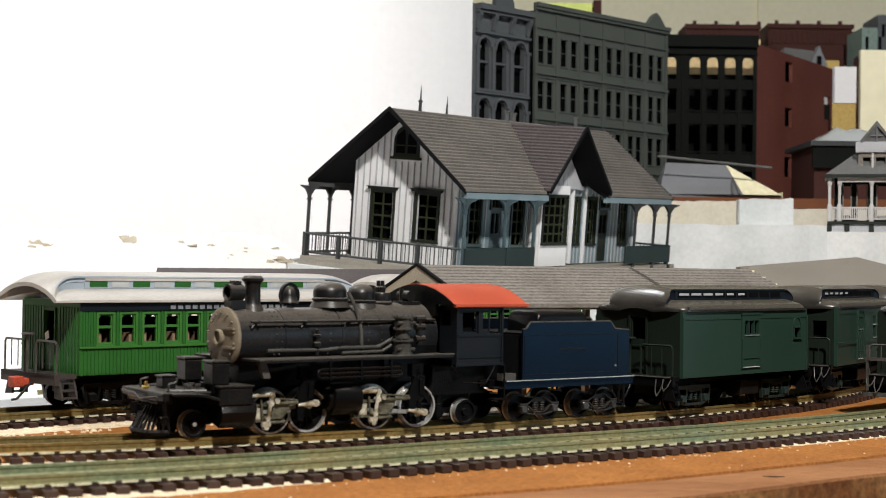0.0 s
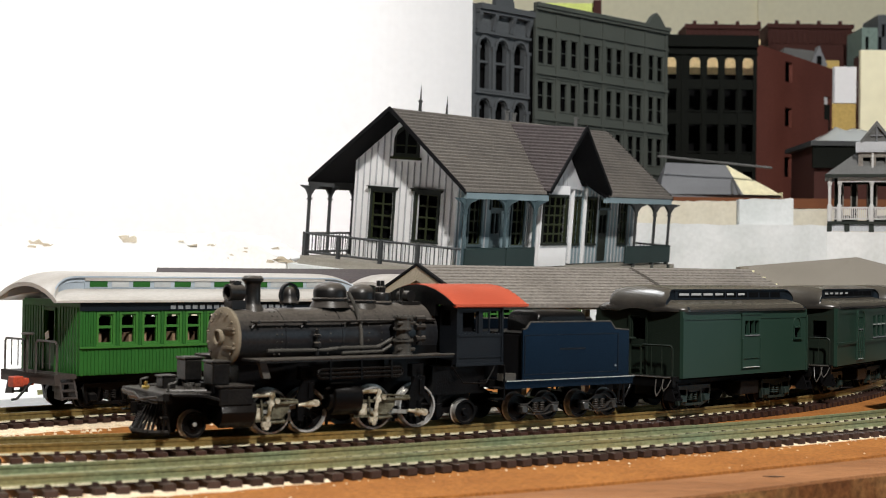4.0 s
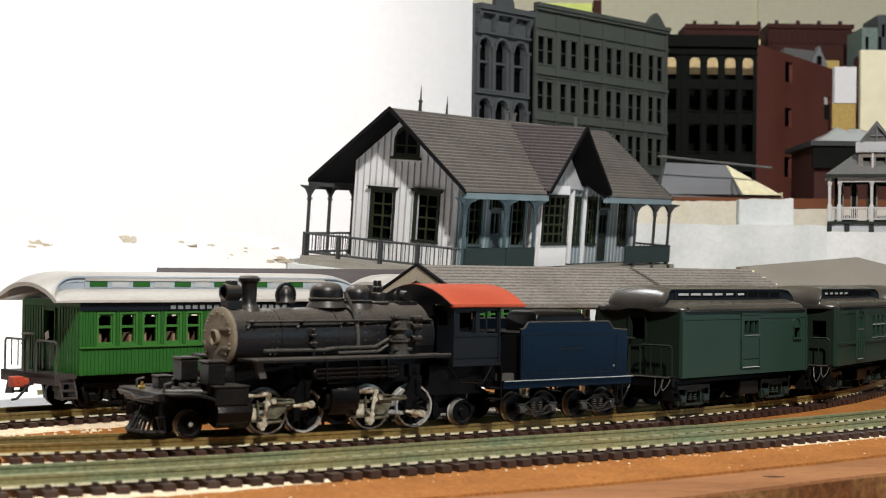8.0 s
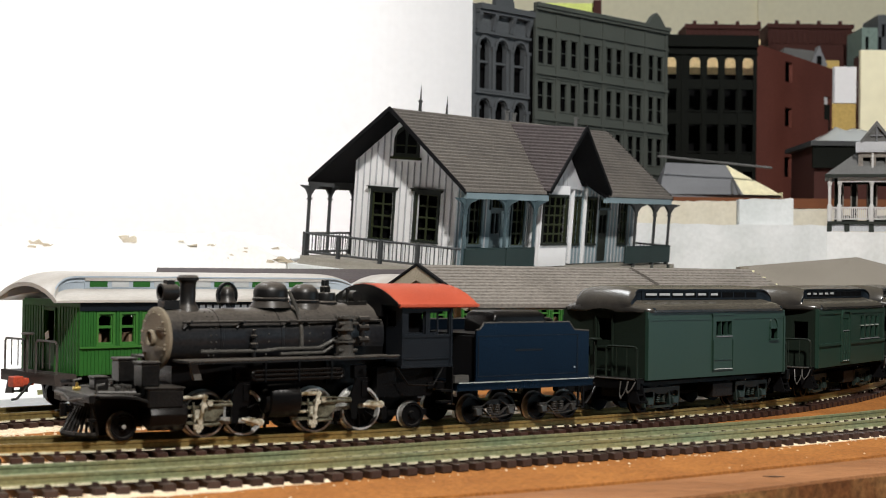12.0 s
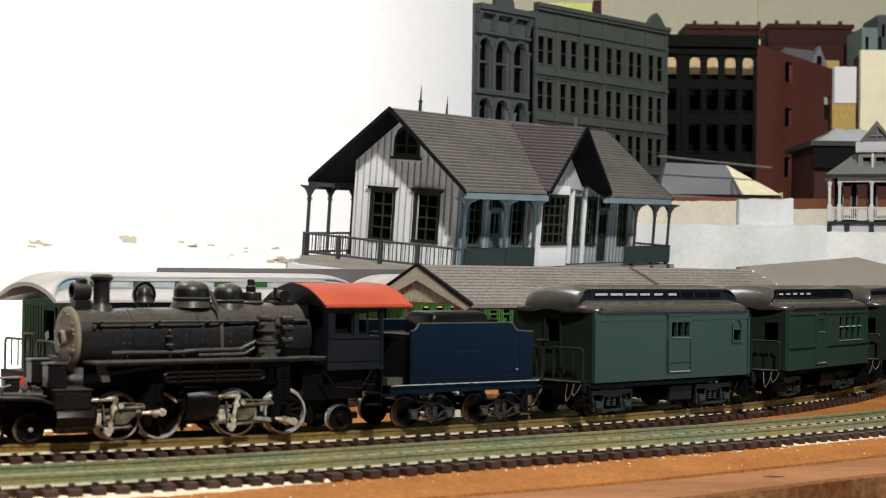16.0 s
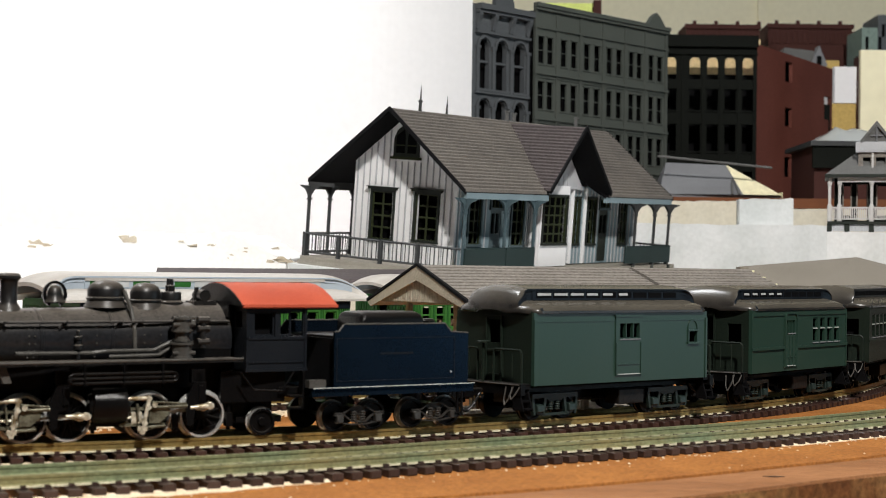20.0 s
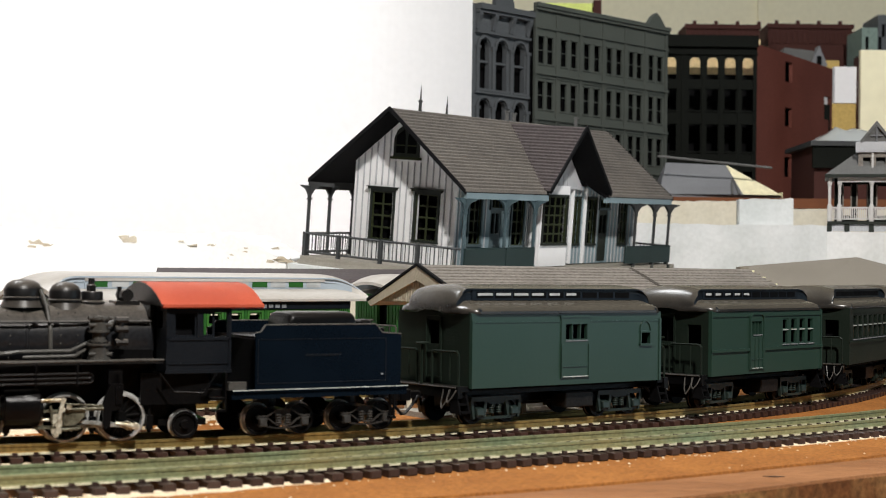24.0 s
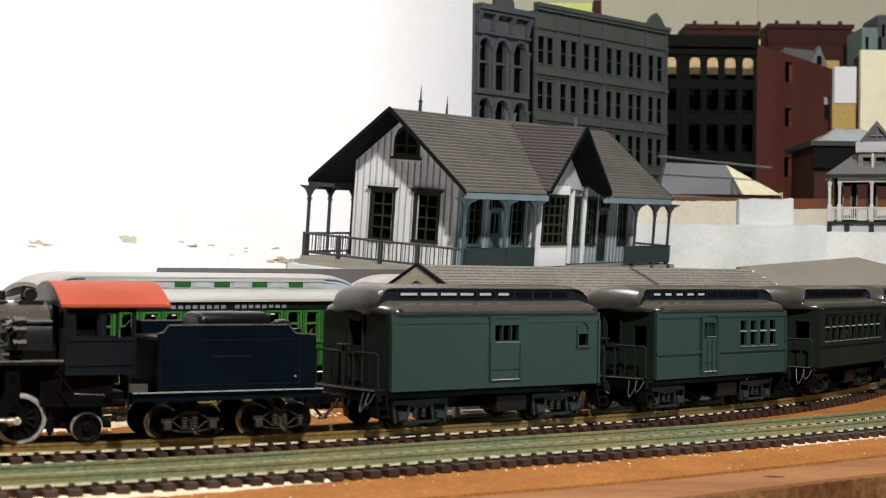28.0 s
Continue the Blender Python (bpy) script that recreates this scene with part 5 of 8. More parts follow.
            prism(bm, [(xb + 0.6, 8.4), (xb + 3.0, 7.6), (xb + 3.4, 3.6), (xb + 5.0, 3.6), (xb + 5.2, 9.6), (xb + 3.4, 14.2), (xb + 0.2, 14.2)], "y", *sorted((side * 13.2, side * 14.2)))
            box(bm, xb + 0.8, xb + 2.2, *sorted((side * 14.0, side * 14.8)), 9.4, 13.4)
            part("link_bracket", bm, BLACK, loco)
            bm = bmesh.new()
            ys = side * 14.0
            for name, a, b, r in (("radius_rod", (xb + 5.0, ys, 8.4), (xc - 2.4, ys, 8.2), 0.5), ("lifting_link", (xb + 5.2, ys, 9.0), (xc - 2.6, ys, 9.7), 0.3), ("union_link", (xc - 1.2, ys, 3.4), (xc - 7.4, ys, 3.7), 0.42), ("valve_spindle", (xc - 3.4, ys, 10.6), (xc + 3.0, ys, 10.4), 0.6), ("combination_lever", (xc - 3.2, ys + side * 0.5, 10.4), (xc - 1.6, ys + side * 0.5, 2.0), 0.55), ("drain_pipe", (xc - 0.4, ys, 9.2), (xc - 0.8, ys, 5.0), 0.3)):
                tube(bm, a, b, r, r * (0.55 if r > 1 else 0.8), seg=10)
                part(name, bm, GEAR if name in ("lifting_link", "radius_rod", "union_link", "drain_pipe") else ROD, loco, smooth=True)
                bm = bmesh.new()
            for x, z in ((xc - 3.2, 10.5), (xc - 3.0, 8.4), (xc - 2.1, 4.6), (xc - 1.6, 2.4), (xc - 4.6, 8.9)):
                tube(bm, (x, ys - 0.8, z), (x, ys + 0.9, z), 0.7, seg=10)
                part("crank_pin", bm, ROD, loco, smooth=True)
                bm = bmesh.new()
            box(bm, xc - 2.9, xc - 0.6, min(ys - 0.5, ys + 0.5), max(ys - 0.5, ys + 0.5), 2.6, 3.8)
            part("union_block", bm, ROD, loco)
            bm = bmesh.new()
            prism(bm, [(xc - 3.4, 4.4), (xc - 6.2, 4.2), (xc - 8.6, 6.6), (xc - 8.6, 8.0), (xc - 3.4, 8.0)], "y", *sorted((side * 13.2, side * 13.7)))
            bevel(bm, 0.15)
            part("crosshead_arm", bm, GEAR, loco, "stained olive crosshead guide")
    # brake shoes and hangers seen between the wheels
    for x in (14.1, 2.6, -17.6, -31.5):
        for side in (1, -1):
            bm = bmesh.new()
            tube(bm, (x, side * 8.6, 1.8), (x, side * 8.6, 9.0), 0.5, seg=6)
            box(bm, x - 0.8, x + 0.8, side * 8.6 - 1.1, side * 8.6 + 1.1, 2.6, 6.0)
            part("brake_hanger", bm, BLACK, loco)
    # cab
    for side in (1, -1):
        bm = bmesh.new()
        y0, y1 = sorted((side * 15.2, side * 16.0))
        pierced(bm, (-48.4, -32.0), (16.8, 33.0), (y0, y1), [(-39.8, -34.2, 25.3, 31.4), (-47.4, -41.2, 25.3, 31.4)], "y")
        wall = part("cab_side", bm, CAB, loco, "dark slate cab side with open windows")
        bm = bmesh.new()
        yo0, yo1 = sorted((side * 16.0, side * 16.3))
        box(bm, -48.6, -31.8, yo0, yo1, 16.4, 17.2)
        box(bm, -48.4, -32.0, yo0, yo1, 24.5, 25.1)
        box(bm, -48.4, -32.0, yo0, yo1, 18.6, 18.9)
        for x in (-48.4, -32.6):
            box(bm, x, x + 0.6, yo0, yo1, 17.2, 33.0)
        part("cab_trim", bm, CAB, wall)
    bm = bmesh.new()
    pierced(bm, (-15.2, 15.2), (16.8, 33.0), (-32.8, -32.0), [(-13.4, -9.6, 27.4, 31.6), (9.6, 13.4, 27.4, 31.6), (-8.8, 8.8, 16.8, 33.0)], "x")
    part("cab_front_wall", bm, CAB, loco)
    bm = bmesh.new()
    box(bm, -48.0, -32.9, -15.1, 15.1, 16.4, 17.0)
    part("cab_floor", bm, BLACK, loco)
    for x0, x1 in ((-39.9, -34.1), (-44.4, -41.1)):
        bm = bmesh.new()
        pierced(bm, (x0, x1), (25.2, 31.5), (15.0, 15.3), [(x0 + 0.5, x1 - 0.5, 25.8, 31.0)], "y")
        part("cab_window", bm, CAB, loco)
    bm = bmesh.new()
    def arch(off):
        pts = [(17.2, 33.2), (15.4, 34.3), (12.4, 35.9), (8.6, 37.4), (4.4, 38.4), (0, 38.8)]
        return [(y, z + off) for y, z in pts] + [(-y, z + off) for y, z in pts[-2::-1]]
    ring_solid(bm, [[(x, y, z) for y, z in arch(0)] + [(x, y * 0.985, z) for y, z in arch(-0.8)[::-1]] for x in (-56.4, -43.5, -30.6)])
    for side in (1, -1):
        y0, y1 = sorted((side * 16.3, side * 17.6))
        box(bm, -56.4, -30.6, y0, y1, 32.7, 33.4)
    roof = part("cab_roof", bm, RED_ROOF, loco, "faded red arched cab roof", smooth=True)
    bm = bmesh.new()
    prism(bm, [(y * 1.01, z) for y, z in arch(-0.15)] + [(-15, 33.0), (-9, 33.2), (-8.8, 30), (8.8, 30), (9, 33.2), (15, 33.0)], "x", -31.4, -30.3)
    part("cab_front", bm, BLACK, loco)
    # backhead widened into a near-black block that keeps the cab windows dark
    bm = bmesh.new()
    box(bm, -41.0, -32.8, -13.5, 12.5, 17.0, 32.4)
    for z, y in ((28, -3), (26, 3), (29.5, 5), (24, 0)):
        lathe(bm, [(0.01, -41.7), (1.2, -41.7), (1.2, -41.0), (0.01, -41.0)], (0, y, z), "x", 12)
    part("backhead", bm, DARK, loco)
    bm = bmesh.new()
    box(bm, -50.5, -44, -11, 11, 10.5, 12.2)
    pipe(bm, [(-33, 13.5, 16.6), (-36.5, 13.8, 12.0), (-44, 13.8, 11.6), (-47, 13.8, 16.4)], 0.22)
    for z in (7.0, 10.0):
        box(bm, -49.0, -45.5, 12.5, 15.6, z, z + 0.5)
    box(bm, -49.2, -48.8, 12.5, 15.6, 7, 16.6)
    part("cab_step", bm, BLACK, loco)
    # the boiler and the cab follow the rear engine, so their front swings outwards on the curve
    swing = shift(-12, 0, 0) @ pose(0, 0, 0, 0, 0, 7.0) @ Matrix.Diagonal((1.03, 1, 1, 1)) @ shift(12, 0, 0)
    for ob in loco.children:
        if ob.name.split(".")[0] in UPPER:
            ob.matrix_local = swing
    return loco


def tender(at):
    t = thing("tender", "blue-black coal tender with thin stripes and stepped sides", "tender", at)
    bm = bmesh.new()
    side_out = [(-22.2, 12.3), (19.4, 12.3), (19.4, 26.2), (18.0, 26.4), (16.6, 28.2), (-14.6, 28.2), (-16.6, 26.0), (-22.2, 25.6)]
    for side in (1, -1):
        prism(bm, side_out, "y", *sorted((side * 15.3, side * 16.0)))
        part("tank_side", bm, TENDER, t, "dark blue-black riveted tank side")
        bm = bmesh.new()
    box(bm, -22.2, -21.5, -15.2, 15.2, 12.3, 25.6)
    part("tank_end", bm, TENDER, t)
    # added black plate stands for the deep shade between cab and tank
    bm = bmesh.new()
    box(bm, 17.4, 18.6, -15.2, 15.2, 12.3, 24.6)
    part("bunker_gate", bm, SOFFIT, t, "added black plate for the shade in the bunker gap")
    bm = bmesh.new()
    box(bm, -21.4, 17.3, -15.2, 15.2, 24.4, 25.2)
    part("tank_top", bm, BLACK, t)
    for side in (1, -1):
        bm = bmesh.new()
        y0, y1 = sorted((side * 16.0, side * 16.12))
        box(bm, -17.8, 18.8, y0, y1, 24.6, 24.8)
        box(bm, -17.8, 18.8, y0, y1, 13.6, 13.8)
        box(bm, -17.8, -17.6, y0, y1, 13.8, 24.6)
        box(bm, 18.6, 18.8, y0, y1, 13.8, 24.6)
        part("lining", bm, CAB, t, "thin grey-gold lining stripe")
        bm = bmesh.new()
        box(bm, -4.5, 5.5, y0, y1, 20.4, 20.9)
        part("lettering_bar", bm, CAB, t, "faint unreadable lettering")
        bm = bmesh.new()
        pts = [(-22.2, 25.7), (-16.6, 26.1), (-14.6, 28.3), (16.6, 28.3), (18.0, 26.5), (19.4, 26.3)]
        pipe(bm, [(x, side * 15.7, z) for x, z in pts], 0.35, 6)
        part("beading", bm, WORN_AND_GLINT, t)
        bm = bmesh.new()
        box(bm, -24.2, 25.6, *sorted((side * 16.4, side * 16.6)), 12.02, 12.26)
        part("deck_edge", bm, KIT_LINE, t, "rubbed pale edge of the tender deck")
    bm = bmesh.new()
    out = []
    for k in range(21):
        a = math.pi * k / 20
        out.append((7.0 * math.copysign(abs(math.cos(a)) ** 0.35, math.cos(a)), 25.2 + 6.1 * abs(math.sin(a)) ** 0.35))
    rings = []
    for x, f in ((5.6, 0.80), (5.2, 0.93), (4.2, 1.0), (-12.2, 1.0), (-13.2, 0.93), (-13.6, 0.8)):
        rings.append([(x, y * (0.9 + 0.1 * f), 25.2 + (z - 25.2) * f) for y, z in out])
    ring_solid(bm, rings)
    part("oil_bunker", bm, BLACK, t, "rounded black fuel bunker", smooth=True)
    bm = bmesh.new()
    tube(bm, (-19.2, 0, 25), (-19.2, 0, 28.4), 2.2, seg=16)
    lathe(bm, [(0.01, 29.2), (1.8, 29.0), (2.4, 28.5), (2.4, 28.2), (0.01, 28.2)], (-19.2, 0, 0), seg=16)
    box(bm, -21.0, -17.5, 4, 9, 25.2, 27.0)
    part("water_hatch", bm, BLACK, t)
    bm = bmesh.new()
    box(bm, -24.2, 25.6, -15.8, 15.8, 9.9, 11.6)
    box(bm, -24.2, 25.6, -16.4, 16.4, 11.6, 12.2)
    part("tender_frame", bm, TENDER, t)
    for side in (1, -1):
        bm = bmesh.new()
        box(bm, 21.6, 26.4, side * 14.5 - 1.2, side * 14.5 + 1.2, 12.2, 14.2)
        part("front_step", bm, WORN_AND_GLINT, t)
        bm = bmesh.new()
        box(bm, -21.2, -19.8, side * 14.5 - 1.2, side * 14.5 + 1.2, 3.5, 4.1)
        tube(bm, (-20.6, side * 15.5, 4), (-20.6, side * 15.5, 10), 0.4, seg=6)
        tube(bm, (-20.6, side * 13.4, 4), (-20.6, side * 13.4, 10), 0.4, seg=6)
        part("rear_step", bm, BLACK, t)
    bm = bmesh.new()
    tube(bm, (-16.5, 16.1, 15.4), (-16.5, 16.4, 15.4), 0.3, seg=8)
    part("rivet", bm, LETTER, t)
    coupler(t, -23.5)
    for x in (9.6, -14.2):
        truck(t, x, IRON, base=11.6, r=4.0, frame_label="arch-bar truck sideframe with worn bright edges", arch_bar=True)
    return t


def departing_car_at(t):
    return TRACK_B.stand(DEPART + 5.5 * t, 44, back=True)


LOCO_S, TENDER_S, BAG_S, COMBINE_S, COACH_S, LAST_S = 487.6, 561.0, 640.4, 733.8, 826.0, 919.0
DEPART = 804.0
loco = locomotive(TRACK_A.stand(LOCO_S, 79))
tender_car = tender(TRACK_A.stand(TENDER_S, 24))
baggage = passenger_car("baggage", TRACK_A.stand(BAG_S, 46), "baggage_car", "dull green baggage car with a weathered grey clerestory roof", half=36.7, over=42.0, truck_mat=TRUCK_GREEN)
combine = passenger_car("combine", TRACK_A.stand(COMBINE_S, 46), "combine_car", "dull green combine car with baggage door and four windows", lit=5, panes=10, truck_mat=TRUCK_GREEN)
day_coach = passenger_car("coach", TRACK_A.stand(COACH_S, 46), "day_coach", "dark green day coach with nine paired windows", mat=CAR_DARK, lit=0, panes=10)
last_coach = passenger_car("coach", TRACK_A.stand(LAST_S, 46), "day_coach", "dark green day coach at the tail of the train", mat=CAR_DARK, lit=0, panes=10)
departing = passenger_car("coach", departing_car_at(0), "departing_coach", "dark coach with worn rear platform on the outer track", mat=CAR_DARK, lit=0, rail_mat=WORN_AND_GLINT, over=47.0, group="cars on the outer track")

bm = bmesh.new()
box(bm, -47.0, -45.4, -16.4, 16.4, 4.0, 5.2)
for y in (-15.6, 15.0):
    box(bm, -46.6, -45.8, y, y + 0.7, 5.2, 20.5)
box(bm, -46.8, -45.6, -16, 16, 15.4, 16.4)
part("end_step", bm, WORN_AND_GLINT, departing, "worn grey end step and stanchions")
# ---- parked stock, canopy and plaster rim ----


def lettering_bars(parent, half, y, z0, z1, x_from, x_to, n, skip=()):
    """Silver lettering that stands as plain bars on the letterboard."""
    step = (x_to - x_from) / n
    for k in range(n):
        if k in skip:
            continue
        bm = bmesh.new()
        x = x_from + step * k
        box(bm, *sorted((x, x + step * 0.66)), y, y + 0.12, z0, z1)
        part("lettering_bar", bm, LETTER, parent)


def build_green_coaches():
    for s, curve, label in ((330 + 51.5, TRACK_C, "bright green open-platform coach with a cream roof, parked on the siding"), (0, TRACK_D, "green coach with a cream roof parked on the rear siding")):
        at = curve.stand(s, 60) if s else curve.stand(60 + 231, 60)
        car = passenger_car("coach", at, "parked_coach", label, mat=GREEN, dark=GREEN, roof_mat=CREAM_ROOF, rail_mat=WORN_AND_GLINT, half=51.5, over=60.0, sill=10.4, eave=32.0, panes=12, lit=12, grooves=True, windows=12, cler=PALE, cler_alt=GREEN, truck_mat=BLACK, truck_x=38.0, group="parked green coaches")
        if s:
            bm = bmesh.new()
            hexa(bm, [(52.6, -0.4, 20.2), (52.8, -0.4, 20.2), (53.0, 1.9, 21.0), (52.8, 1.9, 21.0), (52.6, -0.9, 22.2), (52.8, -0.9, 22.2), (53.0, 1.5, 23.2), (52.8, 1.5, 23.2)])
            part("paper_tag", bm, BACKDROP, car, "torn white paper tag in the end doorway")
        bm = bmesh.new()
        box(bm, -51.6, 51.6, 16.96, 17.15, 29.3, 32.0)
        part("letterboard", bm, LETTERBOARD, car, "navy letterboard with silver lettering")
        lettering_bars(car, 51.5, 17.16, 29.65, 30.9, 20.4, -25.0, 17, skip=(8,))


CANOPY_DIR = (0.83, 0.558)
CANOPY_A = (-8.0, 488.0)


def canopy_pose(t=0.0):
    return shift(CANOPY_A[0] + CANOPY_DIR[0] * t, CANOPY_A[1] + CANOPY_DIR[1] * t, 0, 0, 0, math.degrees(math.atan2(CANOPY_DIR[1], CANOPY_DIR[0])))


def shingled(parent, x0, x1, side, ridge_z, eave_z, half, rows, mat, name="roof_slope", thick=0.9, lift=0.35):
    """One roof slope along x in overlapping courses; side: 1 or -1 across y."""
    obs = []
    for k in range(rows):
        a, b = k / rows, (k + 1) / rows
        ya, yb = side * half * a, side * half * b
        za, zb = lerp(ridge_z, eave_z, a), lerp(ridge_z, eave_z, b)
        bm = bmesh.new()
        p = [(x0, ya, za - thick), (x1, ya, za - thick), (x1, yb, zb - thick), (x0, yb, zb - thick), (x0, ya, za), (x1, ya, za), (x1, yb, zb + lift), (x0, yb, zb + lift)]
        hexa(bm, p)
        obs.append(part("shingle_course", bm, mat, parent))
    return obs


def build_canopy():
    # three lengths of platform canopy, one behind the other along the curve
    for i, (t, length, mat, bend, lift, rows) in enumerate(((0, 88, SHED_ROOF, 0, 0.0, 13), (89.5, 60, SHED_ROOF, 2.5, 0.2, 13))):
        c = thing("platform_canopy", "weathered shingle-roofed platform canopy with a tan boarded gable" if i == 0 else "weathered shingle-roofed platform canopy section", "platform canopy", canopy_pose(t) @ pose(0, 0, 0, 0, 0, bend), "platform canopies")
        half, ridge, eave = 29.5, 44.3 + lift, 32.2 + lift
        for side in (1, -1):
            slope = bmesh.new()
            hexa(slope, [(0.4, 0, ridge - 2.2), (length - 0.4, 0, ridge - 2.2), (length - 0.4, side * half, eave - 1.6), (0.4, side * half, eave - 1.6), (0.4, 0, ridge - 0.9), (length - 0.4, 0, ridge - 0.9), (length - 0.4, side * half, eave - 0.7), (0.4, side * half, eave - 0.7)])
            base = part("roof_slope", slope, SHED_WALL, c)
            shingled(base, 0, length, side, ridge, eave, half + 0.6, rows, mat)
            bm = bmesh.new()
            hexa(bm, [(-0.7, 0, ridge - 0.35), (0.5, 0, ridge - 0.35), (0.5, side * (half + 0.8), eave - 0.3), (-0.7, side * (half + 0.8), eave - 0.3), (-0.7, 0, ridge + 0.5), (0.5, 0, ridge + 0.5), (0.5, side * (half + 0.8), eave + 0.7), (-0.7, side * (half + 0.8), eave + 0.7)])
            if i == 0:
                part("barge_board", bm, SOFFIT, c)
            else:
                bm.free()
        if i == 0:
            bm = bmesh.new()
            prism(bm, [(-27.5, 32.0), (27.5, 32.0), (27.5, 32.4), (0, ridge - 2.2), (-27.5, 32.4)], "x", 0.6, 1.8)
            gable = part("gable_wall", bm, SHED_WALL, c, "tan boarded gable")
            for y in np.arange(-24, 24.1, 1.5):
                top = lerp(ridge - 4.3, 32.8, abs(y) / 26)
                if top > 33:
                    bm = bmesh.new()
                    box(bm, 0.25, 0.6, y - 0.6, y + 0.6, 32.4, top)
                    part("board", bm, SHED_WALL, gable)
            for side in (1, -1):
                bm = bmesh.new()
                hexa(bm, [(-0.5, 0, ridge - 5.0), (0.22, 0, ridge - 5.0), (0.22, side * 28.0, 30.3), (-0.5, side * 28.0, 30.3), (-0.5, 0, ridge - 0.5), (0.22, 0, ridge - 0.5), (0.22, side * 30.0, 31.75), (-0.5, side * 30.0, 31.75)])
                part("gable_trim", bm, SHED_WALL, c)
        for x in np.arange(6, length - 4, 26):
            for y in (-14, 14):
                bm = bmesh.new()
                box(bm, x - 0.9, x + 0.9, y - 0.9, y + 0.9, -3.4, lerp(ridge - 2.2, eave - 1.6, 14 / 29.5))
                part("post", bm, SHED_WALL, c)
        bm = bmesh.new()
        box(bm, 1, length - 1, -13, 13, -4.6, -2.9)
        part("platform_slab", bm, DECK, c)
    # ribbed end cap and the taupe card roof beyond
    c = thing("card_roof_shed", "plain taupe card-roofed shed with a pale ridge cap", "shed", shift(150, 640, 0, 0, 0, 24))
    bm = bmesh.new()
    hexa(bm, [(0, 0, 30), (92, -12, 36), (92, 60, 36), (0, 60, 30), (0, 4, 33.5), (92, -6, 38), (80, 62, 51.5), (0, 44, 46)])
    part("roof", bm, SHED_ROOF_B, c)
    bm = bmesh.new()
    box(bm, 2, 82, 8, 56, -4.6, 31)
    part("shed_body", bm, SHED_WALL, c)
    for k in range(9):
        bm = bmesh.new()
        f = k / 9
        box(bm, -2.4, 2.2, 6 + 38 * f, 9.2 + 38 * f, 33.6 + 12 * f, 34.6 + 12.6 * f)
        part("ridge_tile", bm, KIT_CREAM if k % 2 else SHED_ROOF_B, c)
    # long low roof behind the parked coach
    h = thing("freight_platform_roof", "long low brown-grey roof behind the parked coach", "shed", shift(-132, 700, 0, 0, 0, 9))
    bm = bmesh.new()
    hexa(bm, [(0, 0, 36), (150, -30, 36), (150, 40, 38), (0, 40, 38), (0, 2, 38), (150, -28, 38.3), (150, 40, 42.9), (0, 40, 42.0)])
    part("roof", bm, SHINGLE_B, h)
    bm = bmesh.new()
    hexa(bm, [(2, 4, -4.6), (148, -24, -4.6), (148, 36, -4.6), (2, 36, -4.6), (2, 4, 36.2), (148, -24, 36.2), (148, 36, 38.2), (2, 36, 38.2)])
    part("shed_body", bm, SHED_WALL, h)


def build_rim():
    """The broken top of the plaster bank along the backdrop, with torn scraps of tan paper."""
    bm = bmesh.new()
    rings = []
    for i in range(161):
        x = -420 + i * 2.1
        y = 820 + 0.1 * x
        h = 58 - 12 * max(0, (x + 110) / 26) + 2.5 * noise.noise((x * 0.03, 0, 0)) + 2.5 * noise.noise((x * 0.16, 5, 0)) + 0.012 * (-x)
        rings.append([(x, y, -5), (x, y + 160, -5), (x, y + 160, h + 3), (x, y + 6, h)])
    ring_solid(bm, rings)
    tagged(part("plaster_bank", bm, PLASTER), "rough white plaster bank in front of the backdrop", "plaster bank", kind="structure")
    rng = random.Random(8)
    for px, py, w in ((80, 430, 15), (97, 434, 9), (70, 437, 8), (235, 424, 16), (228, 421, 9), (325, 428, 5), (345, 436, 9), (378, 434, 7), (402, 459, 8), (410, 452, 5), (437, 440, 4), (436, 446, 4), (488, 440, 6), (340, 466, 4), (480, 463, 9), (500, 460, 14), (515, 464, 9)):
        # scraps lie just in front of the bank
        yy = 820
        x = (px - 784) / 2700 * yy
        z = EYE_Z - (py - 478.4 - 0.0134 * (px - 784)) / 2700 * yy
        s = w * 0.36
        bm = bmesh.new()
        pts = []
        for k in range(9):
            a = k * math.tau / 9
            pts.append((x + s * math.cos(a) * rng.uniform(0.6, 1.1), z + s * 0.26 * math.sin(a) * rng.uniform(0.4, 1.3) + 0.16 * s * math.cos(a) * rng.choice((-1, 1))))
        prism(bm, pts, "y", yy + 0.1 * x + 5.0, yy + 0.1 * x + 9)
        tagged(part("torn_paper", bm, TORN), "torn tan paper scrap stuck in the white plaster bank", "paper scrap", "torn scraps on the bank")


build_green_coaches()
build_canopy()
build_rim()

# ---- station ----
STATION = Matrix.Translation(mm(4.85, 800, 43.74)) @ pose(0, 0, 0, 4.14) @ pose(0, 0, 0, 0, 3.03) @ pose(0, 0, 0, 0, 0, -34.37)
W, LEN, HR, PITCH = 67.7, 204.0, 82.0, 0.79
O_R, O_L, O_F, O_B = 16.9, 17.8, 17.5, 17.0


